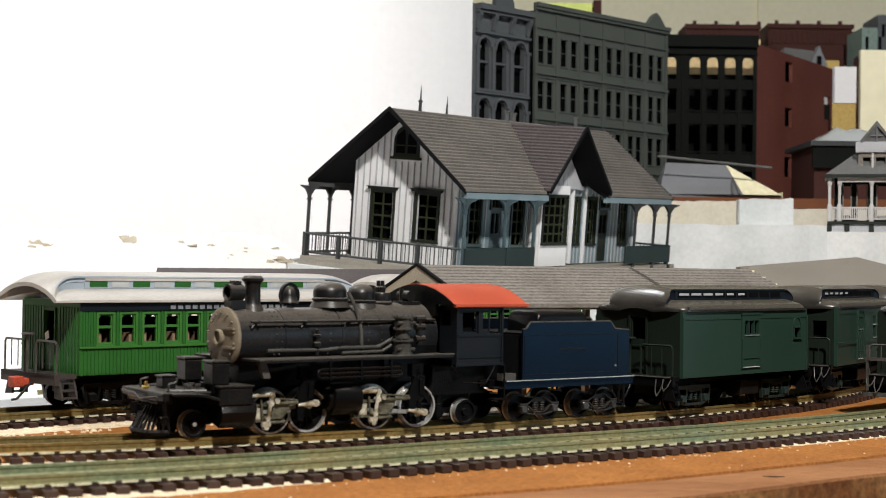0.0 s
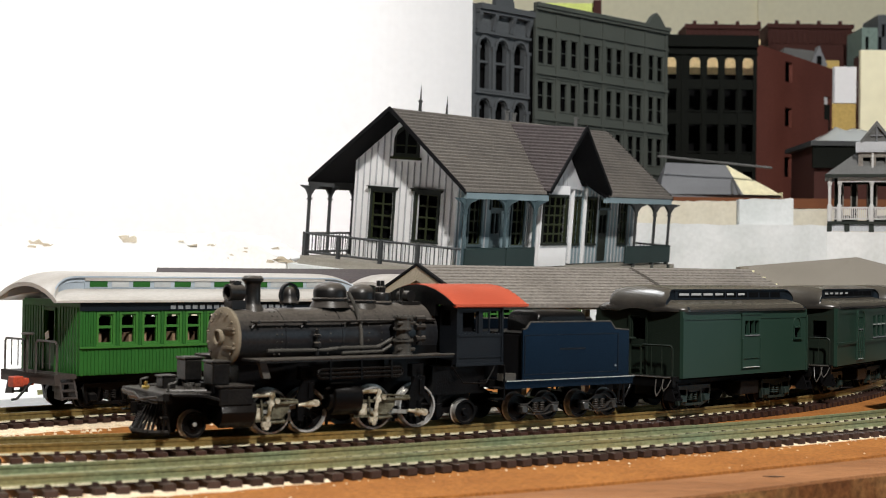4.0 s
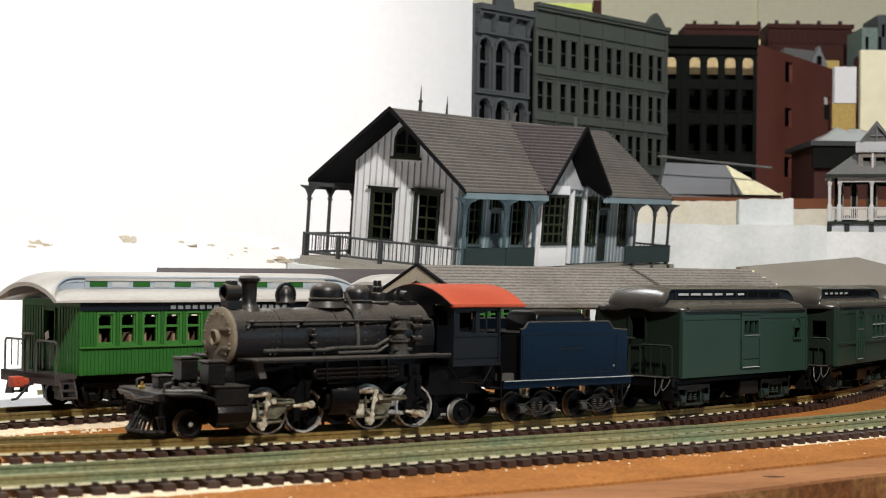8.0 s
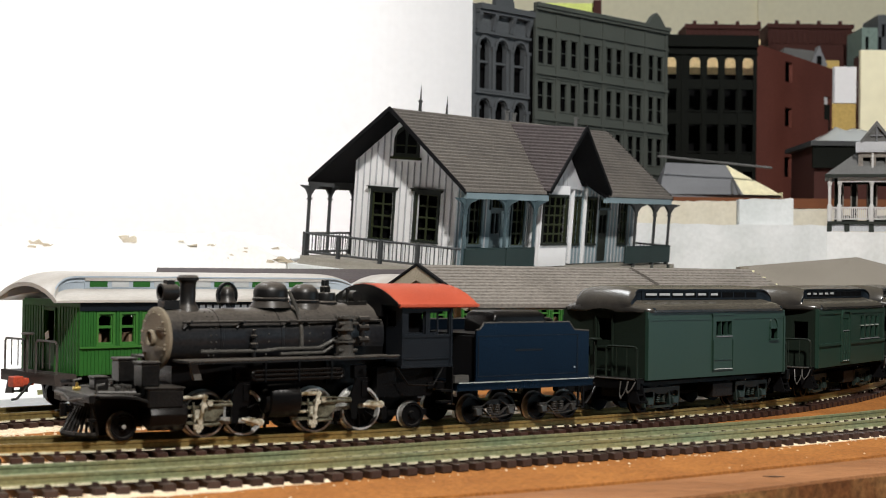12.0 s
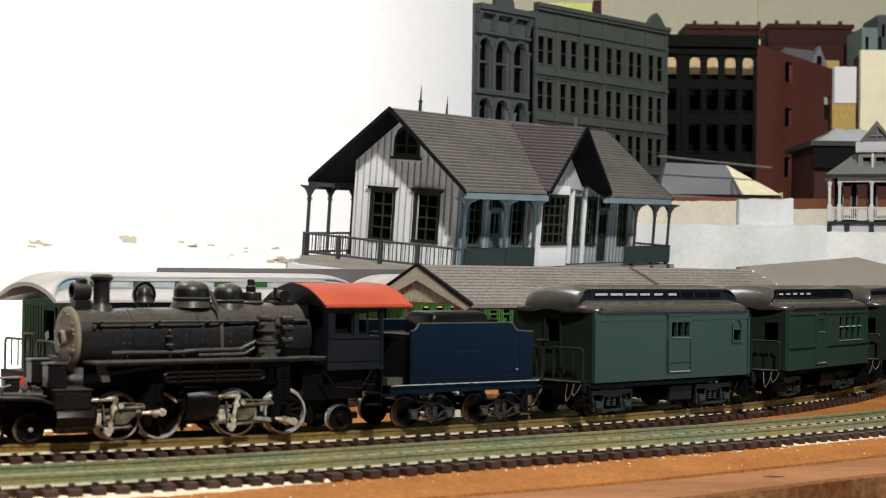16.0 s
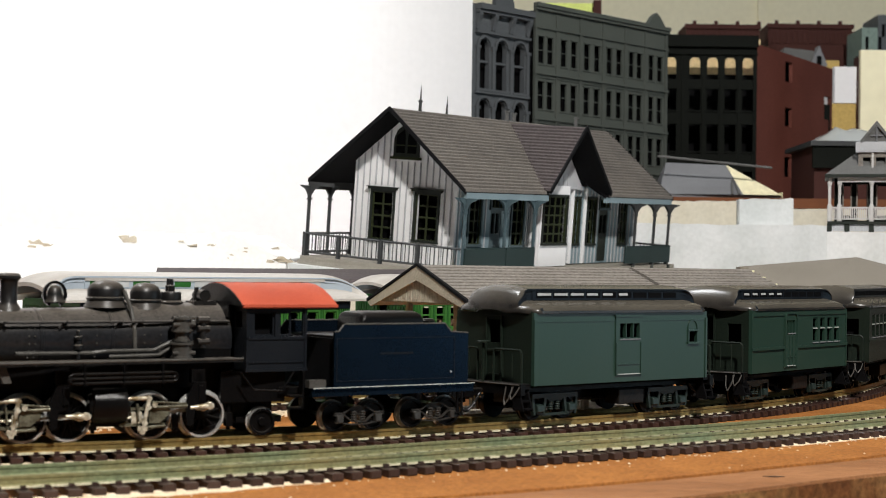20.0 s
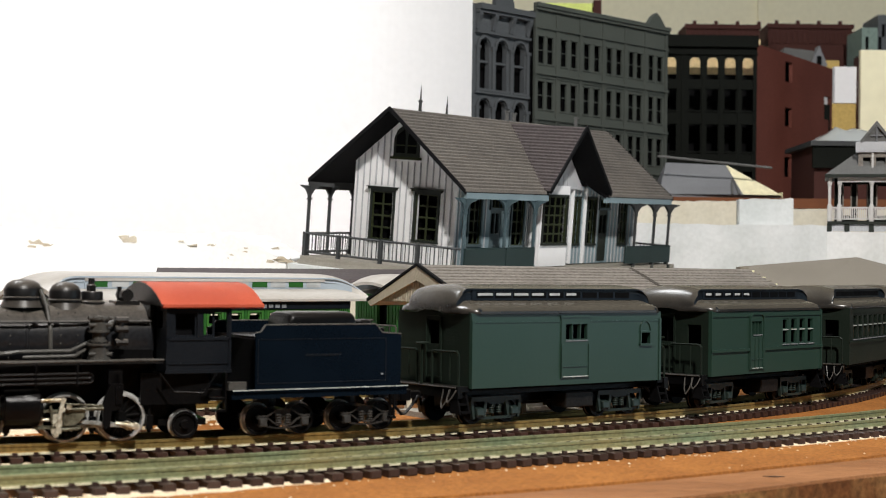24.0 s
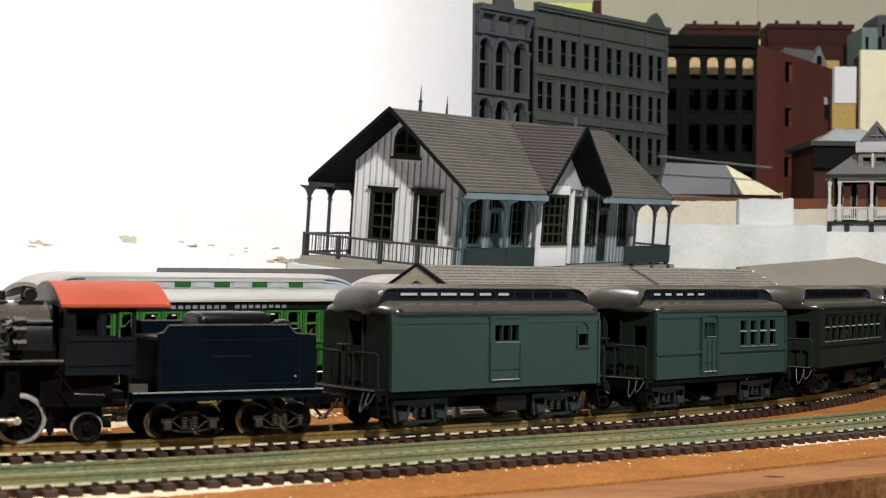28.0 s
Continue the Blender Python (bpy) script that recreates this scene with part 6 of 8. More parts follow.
def frame_window(parent, u0, u1, v0, v1, axis, w, head=True, cols=2, rows=4, mat=None, trim=None):
    """A window in a wall: casing, head mould, sash bars. axis y: gable wall at y=w facing -y; axis x: side wall at x=w facing +x."""
    mat = mat or ST_WINDOW

    def slab(bm, a, b, c, d, t0, t1):
        if axis == "y":
            box(bm, a, b, w - t1, w - t0, c, d)
        else:
            box(bm, w + t0, w + t1, a, b, c, d)
    bm = bmesh.new()
    slab(bm, u0 - 1.2, u0, v0 - 1, v1 + 0.6, 0, 0.8)
    slab(bm, u1, u1 + 1.2, v0 - 1, v1 + 0.6, 0, 0.8)
    slab(bm, u0 - 1.2, u1 + 1.2, v1, v1 + 1.4, 0, 0.8)
    slab(bm, u0 - 1.5, u1 + 1.5, v0 - 1.4, v0, 0, 1.1)
    if head:
        slab(bm, u0 - 2.4, u1 + 2.4, v1 + 1.4, v1 + 2.4, 0, 2.0)
        slab(bm, u0 - 3.0, u1 + 3.0, v1 + 2.4, v1 + 3.0, 0, 2.5)
    win = part("window_frame", bm, trim or ST_TRIM, parent)
    bm = bmesh.new()
    slab(bm, u0, u0 + 0.8, v0, v1, -0.6, 0.1)
    slab(bm, u1 - 0.8, u1, v0, v1, -0.6, 0.1)
    for c in range(1, cols):
        u = u0 + (u1 - u0) * c / cols
        slab(bm, u - 0.45, u + 0.45, v0, v1, -0.6, 0.0)
    for r in range(rows + 1):
        v = v0 + (v1 - v0) * r / rows
        slab(bm, u0, u1, max(v0, v - 0.45), min(v1, v + 0.45), -0.6, -0.05)
    part("sash", bm, mat, win)
    return win


def build_station():
    st = thing("station_house", "white board-and-batten station with brown-grey shingle roof and dark trim", "station", STATION)
    # walls with openings
    gable_holes = [(-54.6, -40.6, 11.5, 36.8), (-25.6, -11.4, 13.0, 37.2)]
    bm = bmesh.new()
    pierced(bm, (-W, 0), (0, 46), (0, 1.6), gable_holes, "y")
    prism(bm, [(-W, 46), (0, 46), (0, HR - PITCH * W / 2 - 2.4), (-W / 2, HR - 2.4), (-W, HR - PITCH * W / 2 - 2.4)], "y", 0, 1.6)
    gable = part("gable_wall", bm, ST_WHITE, st)
    bm = bmesh.new()
    pierced(bm, (-W, 0), (0, 46), (LEN - 1.6, LEN), [(-45, -25, 0, 34)], "y")
    prism(bm, [(-W, 46), (0, 46), (0, HR - PITCH * W / 2 - 2.4), (-W / 2, HR - 2.4), (-W, HR - PITCH * W / 2 - 2.4)], "y", LEN - 1.6, LEN)
    part("gable_wall", bm, ST_WHITE, st)
    bm = bmesh.new()
    pierced(bm, (1.6, LEN - 1.6), (0, 46), (-W, -W + 1.6), [(20, 34, 10, 36), (60, 76, 0, 36), (100, 114, 10, 36), (150, 164, 10, 36)], "x")
    part("back_wall", bm, ST_WHITE, st)
    side_holes = [(12.5, 24, 12.5, 37), (34, 45, 1, 37.5), (55.5, 68, 11.5, 37.5), (122.5, 131.5, 12, 38.5), (142, 151.5, 12, 38.5), (156.5, 168, 1, 39), (182.5, 191, 12, 37.5)]
    # white wall; its bluish shade under the eaves is put into the colour
    bm = bmesh.new()
    pierced(bm, (1.6, LEN - 1.6), (0, 46), (-1.6, 0), [h for h in side_holes] + [(75.4, 103.6, 0, 46)], "x")
    side = part("side_wall", bm, ST_GREY, st, "white board-and-batten side wall, eave shade painted blue-grey")
    bm = bmesh.new()
    box(bm, -W + 1.6, -1.6, 1.6, LEN - 1.6, -0.4, 0.4)
    part("floor", bm, DECK, st)
    # battens; their grey stands for thin shadow lines on the white walls
    for x in np.arange(-W + 2.2, -0.5, 4.15):
        top = HR - 2.6 - PITCH * abs(x + W / 2)
        spans = [(0.2, top)]
        for a, b, c, d in gable_holes + [(-42.0, -25.5, 56.0, 75.0)]:
            if a - 1.5 < x < b + 1.5:
                spans = [s for p in spans for s in ((p[0], c - 2), (d + 4, p[1])) if s[1] > s[0] + 1]
        for z0, z1 in spans:
            bm = bmesh.new()
            box(bm, x - 0.32, x + 0.32, -0.6, 0, z0, z1)
            part("batten", bm, ST_BATTEN, gable)
    for y in np.arange(3, LEN - 2, 4.3):
        if 73 < y < 106:
            continue
        spans = [(0.2, 44)]
        for a, b, c, d in side_holes:
            if a - 1.5 < y < b + 1.5:
                spans = [s for p in spans for s in ((p[0], c - 2), (d + 2, p[1])) if s[1] > s[0] + 1]
        for z0, z1 in spans:
            bm = bmesh.new()
            box(bm, 0, 0.5, y - 0.5, y + 0.5, z0, z1)
            part("batten", bm, ST_BATTEN, side)
    for a, b, c, d in gable_holes:
        frame_window(st, a, b, c, d, "y", 0, True, 2, 4)
    for a, b, c, d in side_holes:
        if c > 5:
            frame_window(st, a, b, c, d, "x", 0, False, 2, 4, trim=TEAL if a < 120 else ST_TRIM)
        else:
            bm = bmesh.new()
            pierced(bm, (a + 0.3, b - 0.3), (c, d - 6), (-1.4, -0.4), [(a + 1.6, a + (b - a) / 2 - 0.5, 18, 29), (a + (b - a) / 2 + 0.5, b - 1.6, 18, 29)], "x")
            part("door", bm, TEAL if a < 100 else ST_TRIM, st, "panelled door with a transom light")
            frame_window(st, a, b, d - 5.4, d, "x", 0, False, 3, 1, trim=TEAL)
    # arched attic window
    bm = bmesh.new()
    out = [(-42.2, 56.5), (-25.4, 56.5), (-25.4, 66.0), (-27.5, 70.6), (-31, 73.2), (-33.8, 74.0), (-36.6, 73.2), (-40.1, 70.6), (-42.2, 66.0)]
    prism(bm, out, "y", -0.9, 0)
    attic = part("attic_window", bm, ST_TRIM, st, "arched two-light attic window with dark casing")
    for x0, x1 in ((-40.4, -34.7), (-32.9, -27.2)):
        bm = bmesh.new()
        prism(bm, [(x0, 58.4), (x1, 58.4), (x1, 67.5), ((x0 + x1) / 2 + (1.2 if x0 > -35 else 2.2) * (-1 if x0 > -35 else 1), 71.2), (x0, 67.5)], "y", -1.05, -0.9)
        part("pane", bm, DARK, attic)
    bm = bmesh.new()
    for x0, x1 in ((-40.4, -34.7), (-32.9, -27.2)):
        box(bm, x0, x1, -1.3, -1.05, 62.2, 62.9)
    box(bm, -43.6, -24.0, -1.6, 0, 55.0, 56.5)
    part("sash", bm, ST_WINDOW, attic)
    # added dark core stands for the unlit rooms and keeps the windows dim
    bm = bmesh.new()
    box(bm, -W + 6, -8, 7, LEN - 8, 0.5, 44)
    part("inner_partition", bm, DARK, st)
    # bay under the cross gable
    bm = bmesh.new()
    pierced(bm, (74.0, 105.0), (0, 46), (6.8, 8.0), [(76.6, 102.2, 13.2, 39.5)], "x")
    part("bay_wall", bm, ST_WHITE, st, "white front of the square bay")
    for y in (74.0, 103.8):
        bm = bmesh.new()
        box(bm, 0.1, 6.7, y, y + 1.2, 0, 46)
        cheek = part("bay_cheek", bm, ST_WHITE, st)
        for x in (1.2, 3.4, 5.6):
            bm = bmesh.new()
            box(bm, x - 0.35, x + 0.35, y - 0.5, y, 0.2, 44)
            part("batten", bm, ST_BATTEN, cheek)
    frame_window(st, 76.6, 102.2, 13.2, 39.5, "x", 8.0, False, 4, 5)
    # added dark sheet for the shade inside the bay
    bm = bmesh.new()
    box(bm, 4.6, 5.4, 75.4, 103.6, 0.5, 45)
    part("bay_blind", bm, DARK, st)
    for y in (120.4, 135.8):
        bm = bmesh.new()
        box(bm, 0.1, 1.6, y, y + 1.8, 0.2, 45)
        part("corner_board", bm, ST_WHITE, st)
    # white gable wall and boards, with the overhang shade put into their grey
    bm = bmesh.new()
    prism(bm, [(66.5, 44), (130.5, 44), (98.5, 77)], "x", 1.0, 2.4)
    part("cross_gable_wall", bm, ST_BATTEN, st, "white cross gable wall, greyed for shade under the overhang")
    for k in range(5):
        ya, yb = 82 + 5 * k, 86.2 + 5 * k
        top = lambda y: min(43.2 + (y - 81.5) * 0.96, 58.5 + (99 - y) * 1.9)
        bm = bmesh.new()
        prism(bm, [(ya, 42.6), (yb, 42.6), (yb, top(yb)), (ya, top(ya))], "x", 6.7, 7.8)
        part("gable_board", bm, ST_BATTEN, st, "white gable skirt board, greyed for shade")
    # main roof: two slopes in courses
    rise = (W / 2 + O_R) * PITCH
    for side, over in ((1, O_R), (-1, O_L)):
        slope = bmesh.new()
        h = W / 2 + over
        y0, y1 = -O_F, LEN + O_B
        x = lambda f: -W / 2 + side * h * f
        z = lambda f: HR - PITCH * h * f
        # the eave stops on both sides of the cross gable
        cut = 0.67 if side > 0 else 1.0
        for fa, fb, ya, yb in ((0, cut, y0, y1), (cut, 1, y0, 66.5), (cut, 1, 131.5, y1)):
            if fb > fa:
                hexa(slope, [(x(fa), ya, z(fa) - 2.2), (x(fa), yb, z(fa) - 2.2), (x(fb), yb, z(fb) - 2.2), (x(fb), ya, z(fb) - 2.2), (x(fa), ya, z(fa) - 1), (x(fa), yb, z(fa) - 1), (x(fb), yb, z(fb) - 0.9), (x(fb), ya, z(fb) - 0.9)])
        # underside coloured black for the shade below the eaves
        base = part("roof_slope", slope, SOFFIT, st)
        n = 24
        for k in range(n):
            f0, f1 = (k + 0.24) / n, (k + 1) / n
            wide = max(0.0, (80.4 - z(f0)) / 36.5 * 35 - 1.5)
            back = max(0.0, (80.4 - z(f1)) / 36.5 * 35 + 1.2)
            segs = [(y0, 98.5 - wide), (98.5 + back, y1)] if side > 0 and f0 > 0.2 else [(y0, y1)]
            for a, b in segs:
                bm = bmesh.new()
                hexa(bm, [(x(f0), a, z(f0) - 0.9), (x(f0), b, z(f0) - 0.9), (x(f1), b, z(f1) - 0.9), (x(f1), a, z(f1) - 0.9), (x(f0), a, z(f0)), (x(f0), b, z(f0)), (x(f1), b, z(f1) + 0.8), (x(f1), a, z(f1) + 0.8)])
                part("shingle_course", bm, SHINGLE, base)
        for y in (y0, y1):
            d = -1 if y < 0 else 1
            ya, yb = sorted((y, y + d * 1.1))
            bm = bmesh.new()
            hexa(bm, [(x(0), ya, z(0) - 2.0), (x(0), yb, z(0) - 2.0), (x(1), yb, z(1) - 1.9), (x(1), ya, z(1) - 1.9), (x(0), ya, z(0) + 0.4), (x(0), yb, z(0) + 0.4), (x(1), yb, z(1) + 0.3), (x(1), ya, z(1) + 0.3)])
            part("barge_board", bm, SOFFIT, st)
        bm = bmesh.new()
        xe = x(1)
        xa, xb = sorted((xe - side * 1.4, xe + side * 0.1))
        if side > 0:
            box(bm, xa, xb, y0 + 1, 66, z(1) - 4.6, z(1) - 1.4)
            part("fascia", bm, ST_GREY, st)
            bm = bmesh.new()
            box(bm, xa, xb, 132, y1 - 1, z(1) - 4.6, z(1) - 1.4)
        else:
            box(bm, xa, xb, y0 + 1, y1 - 1, z(1) - 5.6, z(1) - 1.4)
        part("fascia", bm, ST_GREY if side > 0 else ST_RAIL, st)
    # cross gable roof
    apex_x, half = 19.2, 35.0
    for side in (1, -1):
        n = 20
        pts = lambda f: (98.5 + side * half * f, 80.4 - 36.5 * f)
        base = None
        for k in range(n + 1):
            f0, f1 = (k - 0.78) / n, k / n
            bm = bmesh.new()
            if k == 0:
                (ya, za), (yb, zb) = pts(0), pts(1)
                hexa(bm, [(-W / 2, ya, za - 2.2), (apex_x, ya, za - 2.2), (apex_x, yb, zb - 2.2), (12, yb, zb - 2.2), (-W / 2, ya, za - 1), (apex_x, ya, za - 1), (apex_x, yb, zb - 1), (12, yb, zb - 1)])
                # black underside carries the deep shade inside the cross gable
                base = part("cross_roof_slope", bm, SOFFIT, st)
                continue
            (ya, za), (yb, zb) = pts(f0), pts(f1)
            xi0 = -W / 2 + (HR - za) / PITCH - 2
            xi1 = -W / 2 + (HR - zb) / PITCH - 2
            hexa(bm, [(xi0, ya, za - 0.9), (apex_x, ya, za - 0.9), (apex_x, yb, zb - 0.9), (xi1, yb, zb - 0.9), (xi0, ya, za), (apex_x, ya, za), (apex_x, yb, zb + 0.7), (xi1, yb, zb + 0.7)])
            # same shingles as the main slope, shaded by colour
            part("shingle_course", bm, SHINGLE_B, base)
        bm = bmesh.new()
        (ya, za), (yb, zb) = pts(0), pts(1)
        hexa(bm, [(apex_x, ya, za - 2.3), (apex_x + 1, ya, za - 2.3), (apex_x + 1, yb, zb - 2.2), (apex_x, yb, zb - 2.2), (apex_x, ya, za + 0.6), (apex_x + 1, ya, za + 0.6), (apex_x + 1, yb, zb + 0.5), (apex_x, yb, zb + 0.5)])
        part("barge_board", bm, SOFFIT, st)
    # finials and chimney pots
    for y, top in ((9.5, 96.7), (35, 91.8)):
        bm = bmesh.new()
        lathe(bm, [(0.01, top), (0.35, top - 5), (0.5, 88), (1.2, 87.2), (1.2, 86.4), (0.8, 86), (0.9, 81), (0.01, 81)] if top > 95 else [(0.01, top), (0.45, 86), (0.7, 81), (0.01, 81)], (-W / 2, y, 0), seg=10)
        part("finial", bm, ST_RAIL, st)
    for y, zt in ((96, 87.5), (104, 86.5), (178, 88.5)):
        bm = bmesh.new()
        lathe(bm, [(0.01, zt), (1.6, zt), (1.6, zt - 1), (1.1, zt - 1.1), (1.2, 79), (0.01, 79)], (-W / 2 + 1, y, 0), seg=10)
        part("vent_pipe", bm, HOUSE_GREY, st)
    # deck, rails, posts and brackets
    bm = bmesh.new()
    box(bm, -W - 19, 18, -20, LEN + 24, -3.0, -0.6)
    box(bm, -W - 20, 19, -21, LEN + 25, -5.2, -3.0)
    part("deck", bm, DECK, st, "grey-brown plank deck")

    def post(x, y, z1=41, w=0.68):
        mat = TEAL_POST if x > 0 and y < 100 else ST_RAIL
        bm = bmesh.new()
        box(bm, x - w, x + w, y - w, y + w, -0.6, z1)
        box(bm, x - w - 0.5, x + w + 0.5, y - w - 0.5, y + w + 0.5, -0.6, 2.2)
        box(bm, x - w - 0.4, x + w + 0.4, y - w - 0.4, y + w + 0.4, 29.8, 30.8)
        part("porch_post", bm, mat, st)
        for dx, dy in ((1, 0), (-1, 0), (0, 1), (0, -1)):
            bm = bmesh.new()
            tri = [(0.8, 37.6), (7.0, 37.6), (6.4, 36.9), (3.2, 35.4), (1.4, 32.6), (0.8, 30.2)]
            if dx:
                prism(bm, [(x + dx * u, v) for u, v in tri], "y", y - 0.35, y + 0.35)
            else:
                prism(bm, [(y + dy * u, v) for u, v in tri], "x", x - 0.35, x + 0.35)
            part("bracket", bm, mat, st)

    def rail(x0, y0, x1, y1, top=11.5, solid=False):
        bm = bmesh.new()
        d = Vector((x1 - x0, y1 - y0, 0))
        n = max(2, int(d.length / 2.6))
        for z in (1.4, top):
            tube(bm, (x0, y0, z), (x1, y1, z), 0.6, seg=4)
        if not solid:
            rail_ob = part("railing", bm, ST_RAIL, st)
            first = None
            for k in range(1, n):
                f = k / n
                at = shift(lerp(x0, x1, f), lerp(y0, y1, f), 0)
                if first is None:
                    one = bmesh.new()
                    tube(one, (0, 0, 1.4), (0, 0, top), 0.32, seg=4)
                    first = part("baluster", one, ST_RAIL, rail_ob, at=at)
                else:
                    again(first, rail_ob, at)
            return
        else:
            nx, ny = d.y / d.length * 0.4, -d.x / d.length * 0.4
            hexa(bm, [(x0 - nx, y0 - ny, 1), (x1 - nx, y1 - ny, 1), (x1 + nx, y1 + ny, 1), (x0 + nx, y0 + ny, 1), (x0 - nx, y0 - ny, top), (x1 - nx, y1 - ny, top), (x1 + nx, y1 + ny, top), (x0 + nx, y0 + ny, top)])
        part("parapet_panel", bm, TEAL_DARK, st)
    for x in (-85.5, -62, -34, -10):
        bm = bmesh.new()
        box(bm, x - 0.95, x + 0.95, -19.0, -17.1, -5, 12.2)
        part("railing_post", bm, ST_RAIL, st)
    for a, b in ((-85.5, -62), (-62, -34), (-34, -10), (-10, 16.5)):
        rail(a, -18, b, -18)
    for a, b in ((-17, 4), (4, 40), (40, 76)):
        rail(-85.5, a, -85.5, b)
    for y in (-17, 1, 22, 52, 100, 148, 200):
        post(-85, y)
    for y in (-15, 24, 54):
        post(16, y)
    for y in (174, 199.5, 220):
        post(16, y)
    rail(17, -15, 17, 24, solid=True)
    rail(17, 25, 17, 54, solid=True)
    rail(17, 161, 17, 222, top=11, solid=True)
    rail(17, 222, -30, 222, top=11)
    for y in (170, 196, 219):
        bm = bmesh.new()
        box(bm, 15.5, 18.5, y - 1.5, y + 1.5, -8, -0.6)
        part("deck_pier", bm, ST_TRIM, st)
    for x in (-85,):
        bm = bmesh.new()
        box(bm, x - 0.8, x + 0.8, -17, 200, 37.6, 39.6)
        part("porch_beam", bm, ST_RAIL, st)
    bm = bmesh.new()
    box(bm, -85, -68, -17.6, -16.4, 37.6, 39.6)
    part("porch_beam", bm, ST_RAIL, st)
    return st


def build_station_block():
    # foam block cut to the deck's underside
    bm = bmesh.new()
    low = []
    top = []
    for x, y in ((-92, -26), (24, -26), (24, LEN + 30), (-92, LEN + 30)):
        p = (STATION @ mm(x, y, -5.25)) / K
        top.append(tuple(p))
        low.append((p.x, p.y, -4.7))
    hexa(bm, low + top)
    tagged(part("foam_block", bm, FOAM), "white foam block that carries the station", "foam block", kind="structure")


build_station()
build_station_block()
# ---- the unfinished town behind ----


def foam(name, x0, x1, y0, y1, z0, z1, mat, label, seed):
    bm = bmesh.new()
    n = 26
    rings = []
    for i in range(n + 1):
        x = lerp(x0, x1, i / n)
        dz = 1.6 * noise.noise((x * 0.05, seed, 0)) + 0.8 * noise.noise((x * 0.2, seed, 4))
        dy = 1.2 * noise.noise((x * 0.07, seed, 9))
        rings.append([(x, y0 + dy, z0), (x, y1, z0), (x, y1, z1 + dz), (x, y0 + dy + 1.5, z1 + dz)])
    ring_solid(bm, rings)
    return tagged(part(name, bm, mat), label, "foam block", "foam blocks under the town")


def facade_windows(parent, spots, rows, wide, casing_mat):
    """Openings were cut; this adds their casings and dim panes. The facade's front is y = 0, facing -y."""
    for u in spots:
        for z0, z1 in rows:
            bm = bmesh.new()
            box(bm, u - wide / 2 - 0.6, u - wide / 2, -0.3, 0, z0 - 0.6, z1 + 0.8)
            box(bm, u + wide / 2, u + wide / 2 + 0.6, -0.3, 0, z0 - 0.6, z1 + 0.8)
            box(bm, u - wide / 2 - 0.9, u + wide / 2 + 0.9, -0.8, 0, z1, z1 + 1.2)
            box(bm, u - wide / 2 - 0.9, u + wide / 2 + 0.9, -0.9, 0, z0 - 1.1, z0)
            w = part("window", bm, casing_mat, parent)
            bm = bmesh.new()
            box(bm, u - wide / 2, u + wide / 2, 0.7, 1.1, (z0 + z1) / 2 - 0.3, (z0 + z1) / 2 + 0.3)
            part("sash", bm, casing_mat, w)


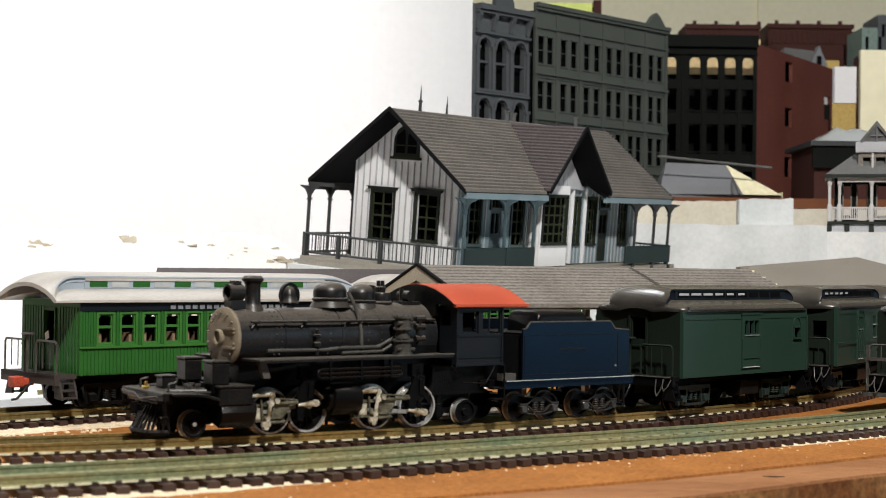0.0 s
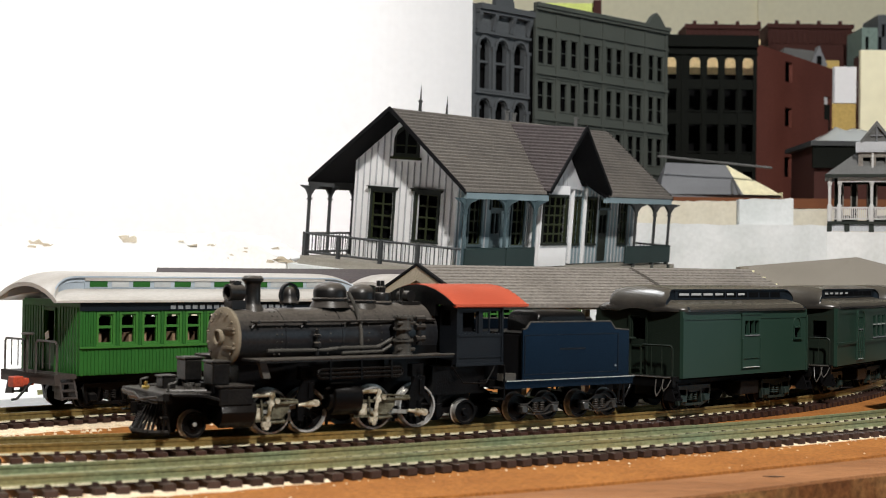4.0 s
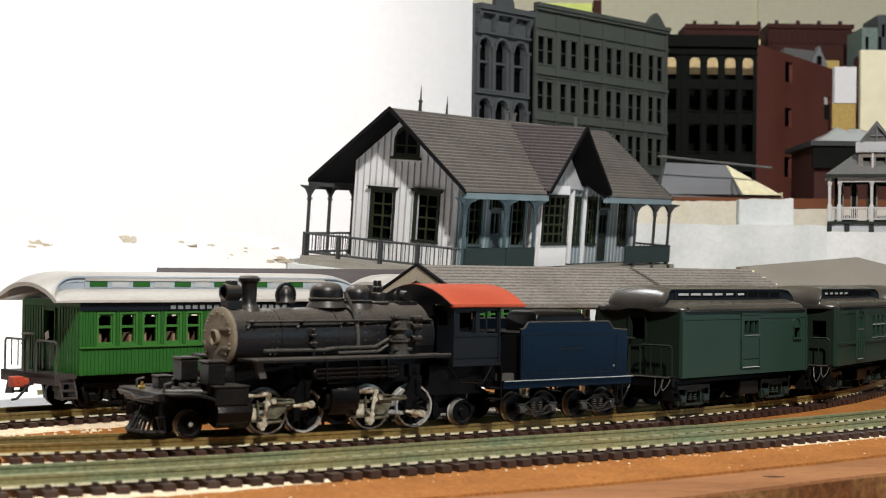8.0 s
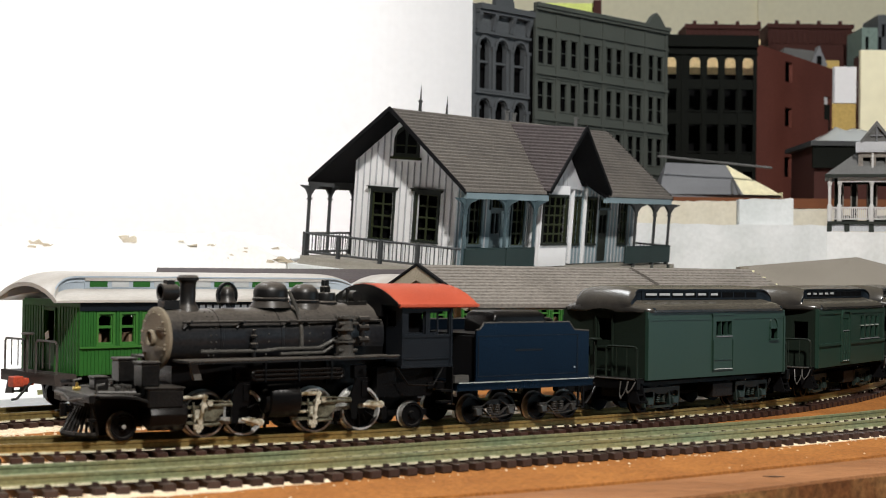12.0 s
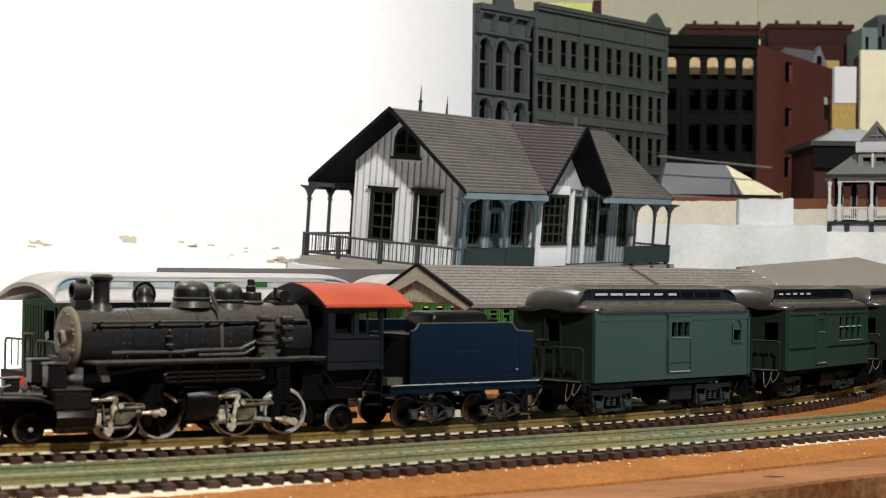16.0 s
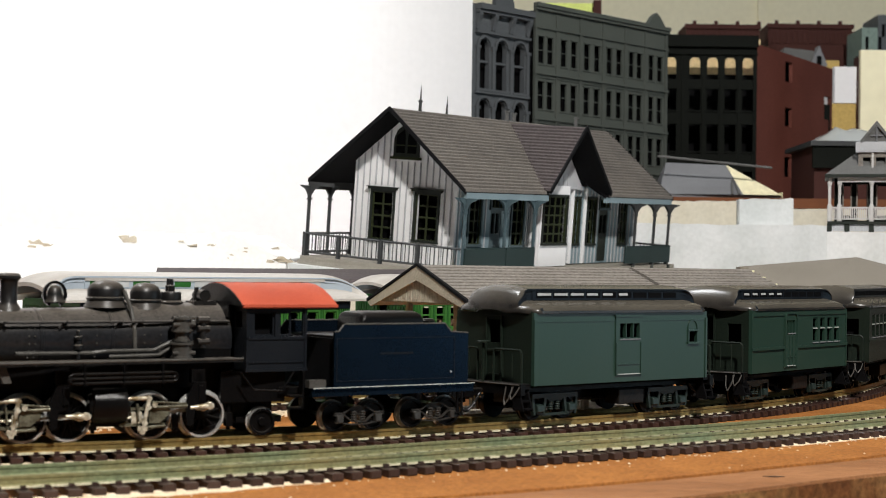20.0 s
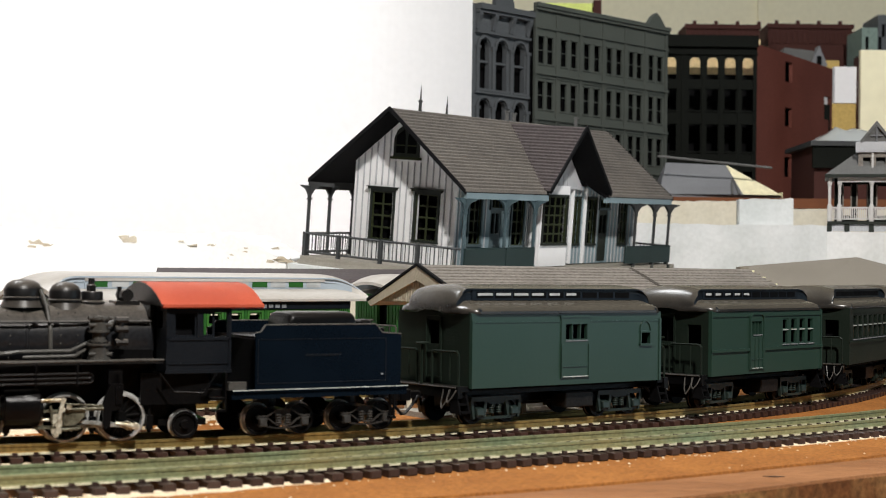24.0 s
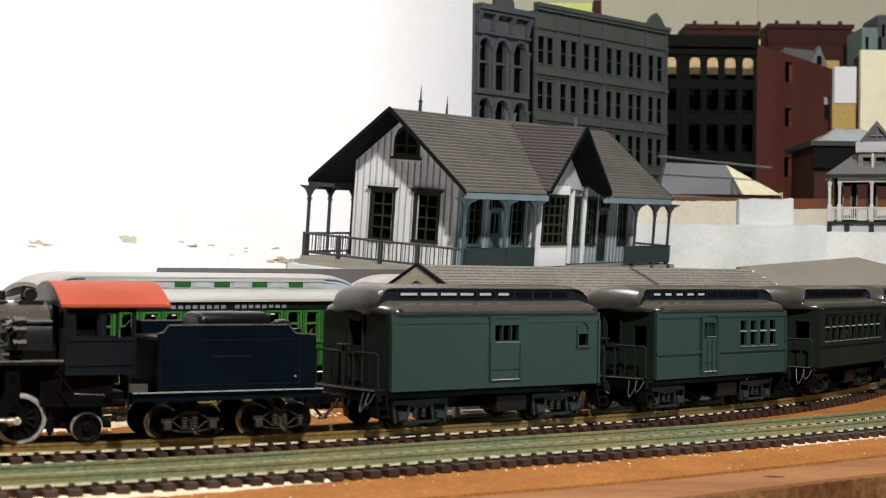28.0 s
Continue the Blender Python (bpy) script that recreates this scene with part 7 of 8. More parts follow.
def build_grey_building():
    base_z = 97.0
    at = shift(67.0, 1150, 0, 0, 0, 44.5)
    b = thing("grey_commercial_block", "tall unpainted grey plastic commercial building front with paired windows", "model building", at)
    length = 164
    px = (957, 973, 997, 1015, 1038, 1056, 1078, 1095, 1117, 1131, 1152, 1167)
    us = []
    for p in px:
        k = (p - 784) / 2700
        us.append((k * 1150 - 68.6) / (0.713 - k * 0.701))
    rows = [(200.5, 221.0), (166.0, 187.0), (131.0, 153.0), (100, 120)]
    holes = [(u - 3.5, u + 3.5, z0, z1) for u in us for z0, z1 in rows]
    bm = bmesh.new()
    pierced(bm, (0, length), (base_z, 246), (0, 1.2), holes, "y")
    part("wall", bm, GREY_PLASTIC, b)
    # added backing and dark rear walls stand for the unlit rooms
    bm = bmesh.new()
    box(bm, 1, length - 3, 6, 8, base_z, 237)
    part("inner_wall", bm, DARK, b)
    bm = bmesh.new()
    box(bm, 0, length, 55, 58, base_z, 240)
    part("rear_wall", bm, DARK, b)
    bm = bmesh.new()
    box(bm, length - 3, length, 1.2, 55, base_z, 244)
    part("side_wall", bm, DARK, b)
    bm = bmesh.new()
    box(bm, 0, length - 3, 3, 55, 238, 240)
    box(bm, 3, length - 5, 10, 54, 194, 195)
    part("floor_slab", bm, GREY_DARK, b)
    for z, h, d in ((246, 3.2, 3.6), (242.6, 2.0, 2.4), (228.5, 1.6, 1.6), (194, 2.0, 1.8), (190.6, 1.0, 1.0), (159.5, 2.0, 1.8), (156, 1.0, 1.0), (125, 2, 1.8)):
        bm = bmesh.new()
        box(bm, -0.5, length + 0.5, -d, 0.2, z - h, z)
        part("cornice", bm, GREY_PLASTIC, b)
    for k in range(7):
        u = (us[2 * k - 1] + us[2 * k]) / 2 if 0 < k < 6 else (1.6 if k == 0 else length - 1.8)
        bm = bmesh.new()
        box(bm, u - 1.6, u + 1.6, -1.0, 0.1, base_z, 240)
        part("pilaster", bm, GREY_PLASTIC, b)
    facade_windows(b, us, rows, 7.0, GREY_PLASTIC)
    bm = bmesh.new()
    prism(bm, [(length - 26, 246), (length - 2, 246), (length - 9, 254), (length - 14, 257), (length - 19, 254)], "y", 0, 4)
    part("parapet_crest", bm, GREY_PLASTIC, b)
    # ornate narrow front beside it
    n = thing("ornate_narrow_front", "ornate dark grey building front with arched windows and bracketed cornice", "model building", at @ shift(-6.5, 0, 0))
    cols = (-50.5, -32.0, -12.5)
    rows2 = [(175, 212, 11.4), (128, 168, 11.4)]
    holes = []
    for u in cols:
        for z0, z1, w in rows2:
            for i in range(6):
                h = w / 2 * math.sqrt(max(0.0, 1 - (i / 6) ** 2)) if i else w / 2
                holes.append((u - h, u + h, z0 if i == 0 else z1 - w / 2 + (i - 1) * w / 12, z1 - w / 2 + i * w / 12))
    bm = bmesh.new()
    for z0, z1 in ((97, 171), (171, 236)):
        pierced(bm, (-60, -2.2), (z0, z1), (-2.2, 2.2), [h for h in holes if z0 <= h[2] < z1], "y")
    part("wall", bm, GREY_DARK, n)
    bm = bmesh.new()
    box(bm, -63.5, -60, -2.6, 50, 97, 236)
    box(bm, -60, -2.2, 48, 50, 97, 232)
    part("side_wall", bm, GREY_DARK, n)
    bm = bmesh.new()
    box(bm, -2.1, 3.6, 4.5, 20, 97, 236)
    part("brick_edge", bm, MAROON, n)
    for z, h, d in ((236, 4.0, 7.0), (231.6, 2.0, 5.0), (217.0, 2.0, 3.0), (173.0, 1.6, 2.2), (125.0, 2.0, 4.0)):
        bm = bmesh.new()
        box(bm, -60.5, -2.4, -2.2 - d, -2.0, z - h, z)
        part("cornice", bm, GREY_DARK, n)
    for u in (-58, -41.5, -22.5, -4.5):
        bm = bmesh.new()
        for z0, z1 in ((126, 168), (173, 212)):
            box(bm, u - 1.3, u + 1.3, -4.2, -2.1, z0, z1 - 8)
            box(bm, u - 2.2, u + 2.2, -4.8, -2.1, z1 - 8, z1 - 6)
            part("column", bm, GREY_DARK, n)
            bm = bmesh.new()
        bm = bmesh.new()
        prism(bm, [(-2.1, 218), (-3.6, 218), (-4.6, 223), (-7.0, 228), (-7.0, 231), (-2.1, 231)], "x", u - 1.7, u + 1.7)
        part("bracket", bm, GREY_DARK, n)
    for u in cols:
        for z0, z1, w in rows2:
            bm = bmesh.new()
            zc = z1 - w / 2
            for i in range(9):
                a0, a1 = math.pi * i / 9, math.pi * (i + 1) / 9
                q = []
                for y in (-3.8, -2.1):
                    q += [(u + (w / 2 + 0.2) * math.cos(a0), y, zc + (w / 2 + 0.2) * math.sin(a0)), (u + (w / 2 + 2.2) * math.cos(a0), y, zc + (w / 2 + 2.2) * math.sin(a0)), (u + (w / 2 + 2.2) * math.cos(a1), y, zc + (w / 2 + 2.2) * math.sin(a1)), (u + (w / 2 + 0.2) * math.cos(a1), y, zc + (w / 2 + 0.2) * math.sin(a1))]
                hexa(bm, q)
            bmesh.ops.remove_doubles(bm, verts=bm.verts[:], dist=1e-6)
            part("window_arch", bm, GREY_DARK, n)
            bm = bmesh.new()
            box(bm, u - w / 2, u + w / 2, -1.0, 0.2, z0 + (z1 - z0) * 0.52, z0 + (z1 - z0) * 0.52 + 1.6)
            part("sash_bar", bm, GREY_DARK, n)
            bm = bmesh.new()
            box(bm, u - w / 2 - 2, u + w / 2 + 2, -4.0, -2.1, z0 - 1.6, z0)
            part("window_sill", bm, GREY_DARK, n)
    bm = bmesh.new()
    lathe(bm, [(0.01, -5.5), (10, -5.5), (10, -1.5), (0.01, -1.5)], (-32, 0, 238), "y", 20)
    part("pediment", bm, GREY_DARK, n)
    # added dark sheet: shade behind the arched openings
    bm = bmesh.new()
    box(bm, -59, -3, 6, 8, 92, 225)
    part("inner_wall", bm, DARK, n)


def build_dark_and_brick():
    b = thing("dark_front_building", "dark green building front with arches and red brick side", "model building")
    cols = (192.5, 213.2, 228.2, 243.4, 258.4)
    holes = []
    z_top = [(208.5, 228.5), (182, 200), (147, 170), (105, 130)]
    for u in cols:
        for j, (z0, z1) in enumerate(z_top):
            holes.append((u - 4.8, u + 4.8, z0, z1))
    bm = bmesh.new()
    pierced(bm, (182, 266), (97, 236), (1300, 1303), holes, "y")
    box(bm, 182, 266.5, 1296.5, 1300, 236, 246)
    box(bm, 182, 266.5, 1298, 1300, 229.5, 231)
    part("wall", bm, DARK_FRONT, b)
    for u in cols:
        for s in (-1, 1):
            bm = bmesh.new()
            for k in range(4):
                a = k / 4
                h = 4.8 * (1 - math.sqrt(max(0, 1 - ((k + 1) / 4) ** 2)))
                x0, x1 = sorted((u + s * 4.8, u + s * (4.8 - h)))
                box(bm, x0, x1, 1300.2, 1302.8, 223.7 + 1.2 * k, 224.9 + 1.2 * k)
            part("arch_spandrel", bm, DARK_FRONT, b)
        for z0, z1 in z_top[1:]:
            bm = bmesh.new()
            box(bm, u - 5.6, u + 5.6, 1298.6, 1300, z1, z1 + 1.6)
            part("window_head", bm, DARK_FRONT, b)
            bm = bmesh.new()
            box(bm, u - 5.6, u + 5.6, 1298.8, 1300, z0 - 1.4, z0)
            part("window_sill", bm, DARK_FRONT, b)
    for u in (185, 203, 220.7, 235.8, 251, 264):
        bm = bmesh.new()
        box(bm, u - 1.4, u + 1.4, 1298.8, 1300, 97, 229)
        part("pilaster", bm, DARK_FRONT, b)
    bm = bmesh.new()
    d = Vector((370 - 266, 1456 - 1303, 0))
    def wallpt(f, off):
        n = Vector((d.y, -d.x, 0)).normalized()
        return (266 + d.x * f + n.x * off, 1303 + d.y * f + n.y * off)
    spots = [(0.40, 130, 148), (0.40, 175, 192), (0.40, 215, 233), (0.93, 150, 172), (0.93, 190, 212)]
    fs = sorted({0, 1, *(round(f - 0.045, 3) for f, _, _ in spots), *(round(f + 0.045, 3) for f, _, _ in spots)})
    for f0, f1 in zip(fs, fs[1:]):
        top = 240
        zs = [97.0]
        for f, z0, z1 in sorted(spots, key=lambda s: s[1]):
            if f0 < f < f1:
                zs += [z0, z1]
        zs.append(top)
        for z0, z1 in zip(zs[::2], zs[1::2]):
            a, c, e, g = wallpt(f0, 0), wallpt(f1, 0), wallpt(f1, -3), wallpt(f0, -3)
            hexa(bm, [(*a, z0), (*c, z0), (*e, z0), (*g, z0), (*a, z1), (*c, z1), (*e, z1), (*g, z1)])
    part("brick_wall", bm, BRICK, b, "red brick side wall with narrow windows")
    bm = bmesh.new()
    box(bm, 182, 184, 1303, 1450, 97, 215)
    box(bm, 182, 366, 1448, 1450, 97, 205)
    part("wall", bm, DARK_FRONT, b)
    # added dark sheets behind the front and the brick wall, for unlit rooms
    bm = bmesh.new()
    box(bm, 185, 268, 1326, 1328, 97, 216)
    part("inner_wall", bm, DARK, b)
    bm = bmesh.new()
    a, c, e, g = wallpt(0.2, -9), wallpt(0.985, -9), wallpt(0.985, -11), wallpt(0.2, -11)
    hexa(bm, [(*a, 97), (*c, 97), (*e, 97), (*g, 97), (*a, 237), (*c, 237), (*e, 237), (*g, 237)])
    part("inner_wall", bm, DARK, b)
    # a warm card behind the arches, as seen through them
    c = thing("tan_card", "tan card lit from above behind the arched windows", "card")
    bm = bmesh.new()
    box(bm, 186, 278, 1345, 1347, 217, 250)
    box(bm, 224, 226, 1346, 1350, 97, 217)
    part("card", bm, TAN_LIT, c)


def build_far_town():
    bm = bmesh.new()
    prism(bm, [(118, 1084), (410, 1084), (600, 1900), (118, 1900)], "z", 90, 97)
    tagged(part("town_board", bm, ORANGE_BASE), "orange-brown board under the unfinished town", "board", kind="structure")
    foam("foam_block", 112, 262, 1040, 1078, -4.7, 76.5, FOAM, "white stained foam block carrying the town board", 1)
    foam("foam_block", 118, 207.5, 1079, 1083.5, -4.7, 94.2, CREAM_FOAM, "cream foam layer below the town board", 2)
    foam("foam_block", 208, 246, 1071, 1083, -4.7, 96.0, FOAM, "pale foam layer below the town board", 3)
    foam("foam_block", 246.5, 405, 1078, 1083.5, -4.7, 89.5, CREAM_FOAM, "cream foam layer below the town board", 4)
    bm = bmesh.new()
    hexa(bm, [(218.5, 868, -4.7), (420, 868, -4.7), (420, 945, -4.7), (238.5, 945, -4.7), (218.5, 868, 67.5), (420, 868, 67.5), (420, 945, 67.5), (238.5, 945, 67.5)])
    tagged(part("foam_block", bm, FOAM), "stained white foam block under the verandah house", "foam block", "foam blocks under the town")
    foam("foam_block", 130, 420, 1146, 1890, -4.7, 88, FOAM, "wide foam riser that carries the town board", 6)
    # hipped kit roof lying on the board
    k = thing("loose_hip_roof", "unpainted pale grey hip roof with a cream end, laid on the board", "model roof", shift(156, 1104, 97))
    bm = bmesh.new()
    e = [(0, 0, 3), (88, -4, 3), (88, 50, 3), (0, 50, 3)]
    r0, r1 = (8, 24, 27.5), (52, 22, 26)
    quad(bm, e[0], (60, -4, 3), r1, r0)
    quad(bm, e[2], e[3], r0, r1)
    bm.faces.new([bm.verts.new(mm(*p)) for p in (e[3], e[0], r0)])
    box(bm, 0, 88, 0, 50, 0, 3)
    part("roof", bm, KIT_GREY, k)
    bm = bmesh.new()
    hexa(bm, [(88.2, -4, 0), (88.6, -4, 0), (88.6, 50, 0), (88.2, 50, 0), (88.2, -4, 5), (88.6, -4, 5), (88.6, 50, 5), (88.2, 50, 5)])
    hexa(bm, [(60, -4, 3), (88, -3, 3), (88, 50, 3), (60, 49, 3), (52.2, 21.5, 25.9), (52.8, 21.5, 25.9), (52.8, 22.5, 25.9), (52.2, 22.5, 25.9)])
    part("hip_end", bm, KIT_CREAM, k)
    bm = bmesh.new()
    for p, q in (((57, -5, 3), (55, 8, 15)), ((52, -5, 3), (54, 8, 15))):
        tube(bm, p, q, 1.0, 0.6, seg=6)
    part("roof_brace", bm, HOUSE_GREY, k)
    bm = bmesh.new()
    tube(bm, (-2, -4, 30), (80, -6, 22.5), 0.9, seg=6)
    part("loose_strip", bm, HOUSE_GREY, k)
    # clear plastic blister and a flat grey roof
    p = thing("clear_plastic_sheet", "crumpled clear plastic packaging on a flat grey roof", "plastic packaging", shift(277, 1118, 0))
    bm = bmesh.new()
    rng = random.Random(4)
    rings = [[(x, y, 141.2 + 13 * math.sin(math.pi * j / 6) * min(1, (x + 5) / 22, (60 - x) / 18) * (0.9 + 0.1 * math.sin(x * 0.5)) + rng.uniform(-.8, .8)) for j, y in enumerate(np.linspace(0, 60, 7))] for x in np.linspace(-4, 52, 9)]
    ring_solid(bm, rings, closed=False)
    part("sheet", bm, CLEAR, p, smooth=True)
    f = thing("flat_roof_building", "low dark grey flat-roofed building on the town board", "model building")
    bm = bmesh.new()
    box(bm, 271, 340, 1116, 1190, 97, 137)
    part("wall", bm, MAROON, f)
    bm = bmesh.new()
    box(bm, 267, 344, 1110, 1195, 137.1, 140.6)
    part("roof", bm, ST_RAIL, f, "flat dark grey roof")
    bm = bmesh.new()
    box(bm, 269, 342, 1112, 1115.9, 121, 137)
    part("sign_band", bm, DARK_FRONT, f, "dark green-grey fascia band")
    # things piled farther back
    for x0, x1, y, z0, z1, mat, name, label, cat in (
        (268, 350, 1700, 97, 321, MAROON, "maroon_building", "dark maroon brick building in the back row", "model building"),
        (364, 459, 1720, 97, 326, MAROON, "maroon_building", "dark maroon brick building with a toothed parapet", "model building"),
        (386, 424, 1640, 97, 274, OCHRE, "ochre_carton", "ochre cardboard carton on the shelf", "carton"),
        (396, 420.5, 1549, 218, 255, BACKDROP, "white_carton", "plain white carton standing among the buildings", "carton"),
        (354.5, 470, 1300, 97, 235.5, CREAM_PANEL, "cream_panel", "blank cream panel standing upright", "panel"),
        (98, 150, 1560, 97, 318, LIME, "lime_card", "bright lime-yellow card leaning at the back", "card"),
        (150.5, 158, 1550, 97, 320, MAROON, "wooden_post", "red-brown wooden post at the back", "post"),
        (448, 465, 1640, 97, 310, SAGE, "sage_facade", "small sage green model facade", "model building"),
        (465.5, 500, 1640, 97, 324, GREY_DARK, "sage_facade", "blue-grey model facade beside the sage one", "model building"),
        (459.5, 470, 1716, 97, 318, BRICK, "brick_facade", "narrow red brick facade in the back row", "model building"),
        (418, 422, 1500, 97, 265, MAROON, "wooden_post", "dark brown post between the cartons", "post"),
    ):
        h = thing(name, label, cat)
        bm = bmesh.new()
        depth = 6 if cat in ("panel", "card") else 60
        box(bm, x0, x1, y, y + depth, z0, z1)
        part("body", bm, mat, h)
        if name == "maroon_building":
            bm = bmesh.new()
            box(bm, x0 - 1.5, x1 + 1.5, y - 2, y, z1 - 5, z1)
            for x in np.arange(x0 + 4, x1 - 3, 6):
                box(bm, x, x + 3, y - 1.4, y, z1 - 22, z1 - 8)
            for x in np.arange(x0 + 8, x1, 24):
                box(bm, x, x + 3.5, y, y + 4, z1, z1 + 4)
            part("cornice", bm, MAROON, h)
        if name == "sage_facade":
            for x in (x0 + 8, x0 + 22):
                bm = bmesh.new()
                box(bm, x - 4, x - 1, y - 0.6, y, z1 - 24, z1 - 10)
                part("window", bm, DARK, h)
    w = thing("white_carton_shelf", "stack of ochre and white boxes under the white carton", "carton")
    bm = bmesh.new()
    box(bm, 392, 425, 1550, 1610, 97, 217.5)
    part("body", bm, OCHRE, w)


def build_verandah_house():
    h = thing("verandah_house", "grey and white Victorian house with columned verandah and gabled dormer", "model house", shift(221, 878, 67.6, 0, 0, -14))
    bm = bmesh.new()
    box(bm, 0, 60, 0, 40, 4.6, 6.2)
    for x in (1.2, 11, 24.5, 42):
        box(bm, x - 1.4, x + 1.4, 0.5, 3.5, 0, 4.6)
    part("porch_base", bm, ST_TRIM, h)
    for a, b in ((2.6, 9.6), (12.4, 23.1), (25.9, 40.6)):
        bm = bmesh.new()
        box(bm, a, b, 1.4, 2.2, 0.4, 4.4)
        part("skirting_panel", bm, ST_BATTEN, h)
    for x in (1.2, 6.7, 24.5, 42):
        bm = bmesh.new()
        lathe(bm, [(0.01, 28.8), (1.4, 28.8), (1.3, 27.6), (0.9, 26.8), (0.8, 16.2), (1.3, 15.4), (1.3, 6.2), (0.01, 6.2)], (x, 2, 0), seg=10)
        part("porch_column", bm, HOUSE_WHITE, h)
    bm = bmesh.new()
    box(bm, 5.6, 60, 1.2, 2.8, 28.8, 31.4)
    box(bm, 0.2, 2.2, 1.2, 40, 28.8, 31.4)
    part("porch_beam", bm, HOUSE_WHITE, h)
    for a, b in ((2.4, 5.5), (7.9, 23.2), (25.8, 40.7)):
        bm = bmesh.new()
        box(bm, a, b, 1.6, 2.4, 13.6, 14.5)
        rail = part("railing", bm, HOUSE_WHITE, h)
        bm = bmesh.new()
        box(bm, a, b, 1.6, 2.4, 7.2, 8.0)
        part("bottom_rail", bm, HOUSE_WHITE, rail)
        for x in np.arange(a + 0.7, b, 1.1):
            bm = bmesh.new()
            box(bm, x - 0.28, x + 0.28, 1.8, 2.2, 8.0, 13.6)
            part("baluster", bm, HOUSE_WHITE, rail)
    bm = bmesh.new()
    pierced(bm, (4, 60), (6.2, 33), (12, 13.5), [(9, 13, 10, 27), (17, 22, 7, 28), (28, 34, 10, 27)], "y")
    box(bm, 4, 5.5, 13.5, 40, 6.2, 33)
    part("wall", bm, DARK_FRONT, h)
    for x0, x1 in ((8.4, 9.2), (13, 13.8), (16.2, 17), (22, 22.8), (27.2, 28), (34, 34.8)):
        bm = bmesh.new()
        box(bm, x0, x1, 11.4, 12, 8, 28)
        part("window_trim", bm, SHED_ROOF, h)
    bm = bmesh.new()
    hexa(bm, [(-1.6, -1.6, 31.4), (62, -1.6, 31.4), (62, 40, 31.4), (-1.6, 40, 31.4), (-1.6, -1.6, 33.2), (62, -1.6, 33.2), (62, 40, 33.2), (-1.6, 40, 33.2)])
    part("eave", bm, ST_TRIM, h)
    bm = bmesh.new()
    hexa(bm, [(-1.2, -1.2, 33.2), (62, -1.2, 33.2), (62, 40, 33.2), (-1.2, 40, 33.2), (15.5, 11, 46), (62, 11, 46), (62, 28, 46), (15.5, 28, 46)])
    part("porch_roof", bm, HOUSE_GREY, h, "dark grey sloping verandah roof")
    bm = bmesh.new()
    pierced(bm, (17, 46), (33.2, 46), (3.5, 5), [(19.6, 23.8, 34.6, 43.2), (26.8, 32, 34.6, 43.2), (36, 40.5, 34.6, 43.2)], "y")
    box(bm, 17, 18.5, 5, 14, 33.2, 46)
    part("upper_wall", bm, SHED_ROOF, h)
    # added dark sheet for the shade behind the upper windows
    bm = bmesh.new()
    box(bm, 19, 45, 9, 10, 33.2, 46)
    part("inner_wall", bm, DARK, h)
    for x in (24.9, 33.4):
        bm = bmesh.new()
        box(bm, x - 0.6, x + 0.6, 2.6, 3.5, 33.2, 46)
        part("pilaster", bm, HOUSE_WHITE, h)
    bm = bmesh.new()
    box(bm, 15.6, 47, 2.0, 14, 46, 52)
    for x in np.arange(17, 46, 2.4):
        box(bm, x, x + 0.9, 1.6, 2.0, 46.8, 51.2)
    part("frieze", bm, ST_BATTEN, h)
    bm = bmesh.new()
    prism(bm, [(18.6, 52), (35.4, 52), (27, 63.4)], "y", 3.0, 24)
    part("dormer_roof", bm, HOUSE_GREY, h)
    for s in (-1, 1):
        bm = bmesh.new()
        hexa(bm, [(27, 1.4, 61.6), (27 + s * 8.4, 1.4, 51.0), (27 + s * 8.4, 3.4, 51.0), (27, 3.4, 61.6), (27, 1.4, 64.0), (27 + s * 9.2, 1.4, 52.6), (27 + s * 9.2, 3.4, 52.6), (27, 3.4, 64.0)])
        part("barge_board", bm, HOUSE_GREY, h)
    bm = bmesh.new()
    tube(bm, (27, 2.2, 52.5), (27, 2.2, 62), 0.5, seg=6)
    tube(bm, (23.5, 2.2, 55.5), (30.5, 2.2, 55.5), 0.45, seg=6)
    part("gable_ornament", bm, KIT_GREY, h)


def build_grey_cottage():
    """Small unpainted house behind the brick wall."""
    c = thing("grey_cottage", "small unpainted grey cottage with a white gable window", "model house", shift(350, 1600, 97))
    bm = bmesh.new()
    box(bm, 0, 46, 0, 40, 0, 165)
    part("body", bm, KIT_GREY, c)
    bm = bmesh.new()
    prism(bm, [(-2, 165), (48, 165), (36, 181), (6, 184)], "y", -2, 42)
    part("roof", bm, HOUSE_GREY, c)
    bm = bmesh.new()
    prism(bm, [(32, 165), (50, 165), (41, 186)], "y", -6, 10)
    part("gable", bm, KIT_GREY, c)
    bm = bmesh.new()
    box(bm, 38.5, 43.5, -6.6, -6.1, 166, 175)
    part("window", bm, DARK, c)


build_grey_building()
build_dark_and_brick()
build_far_town()
build_verandah_house()
build_grey_cottage()
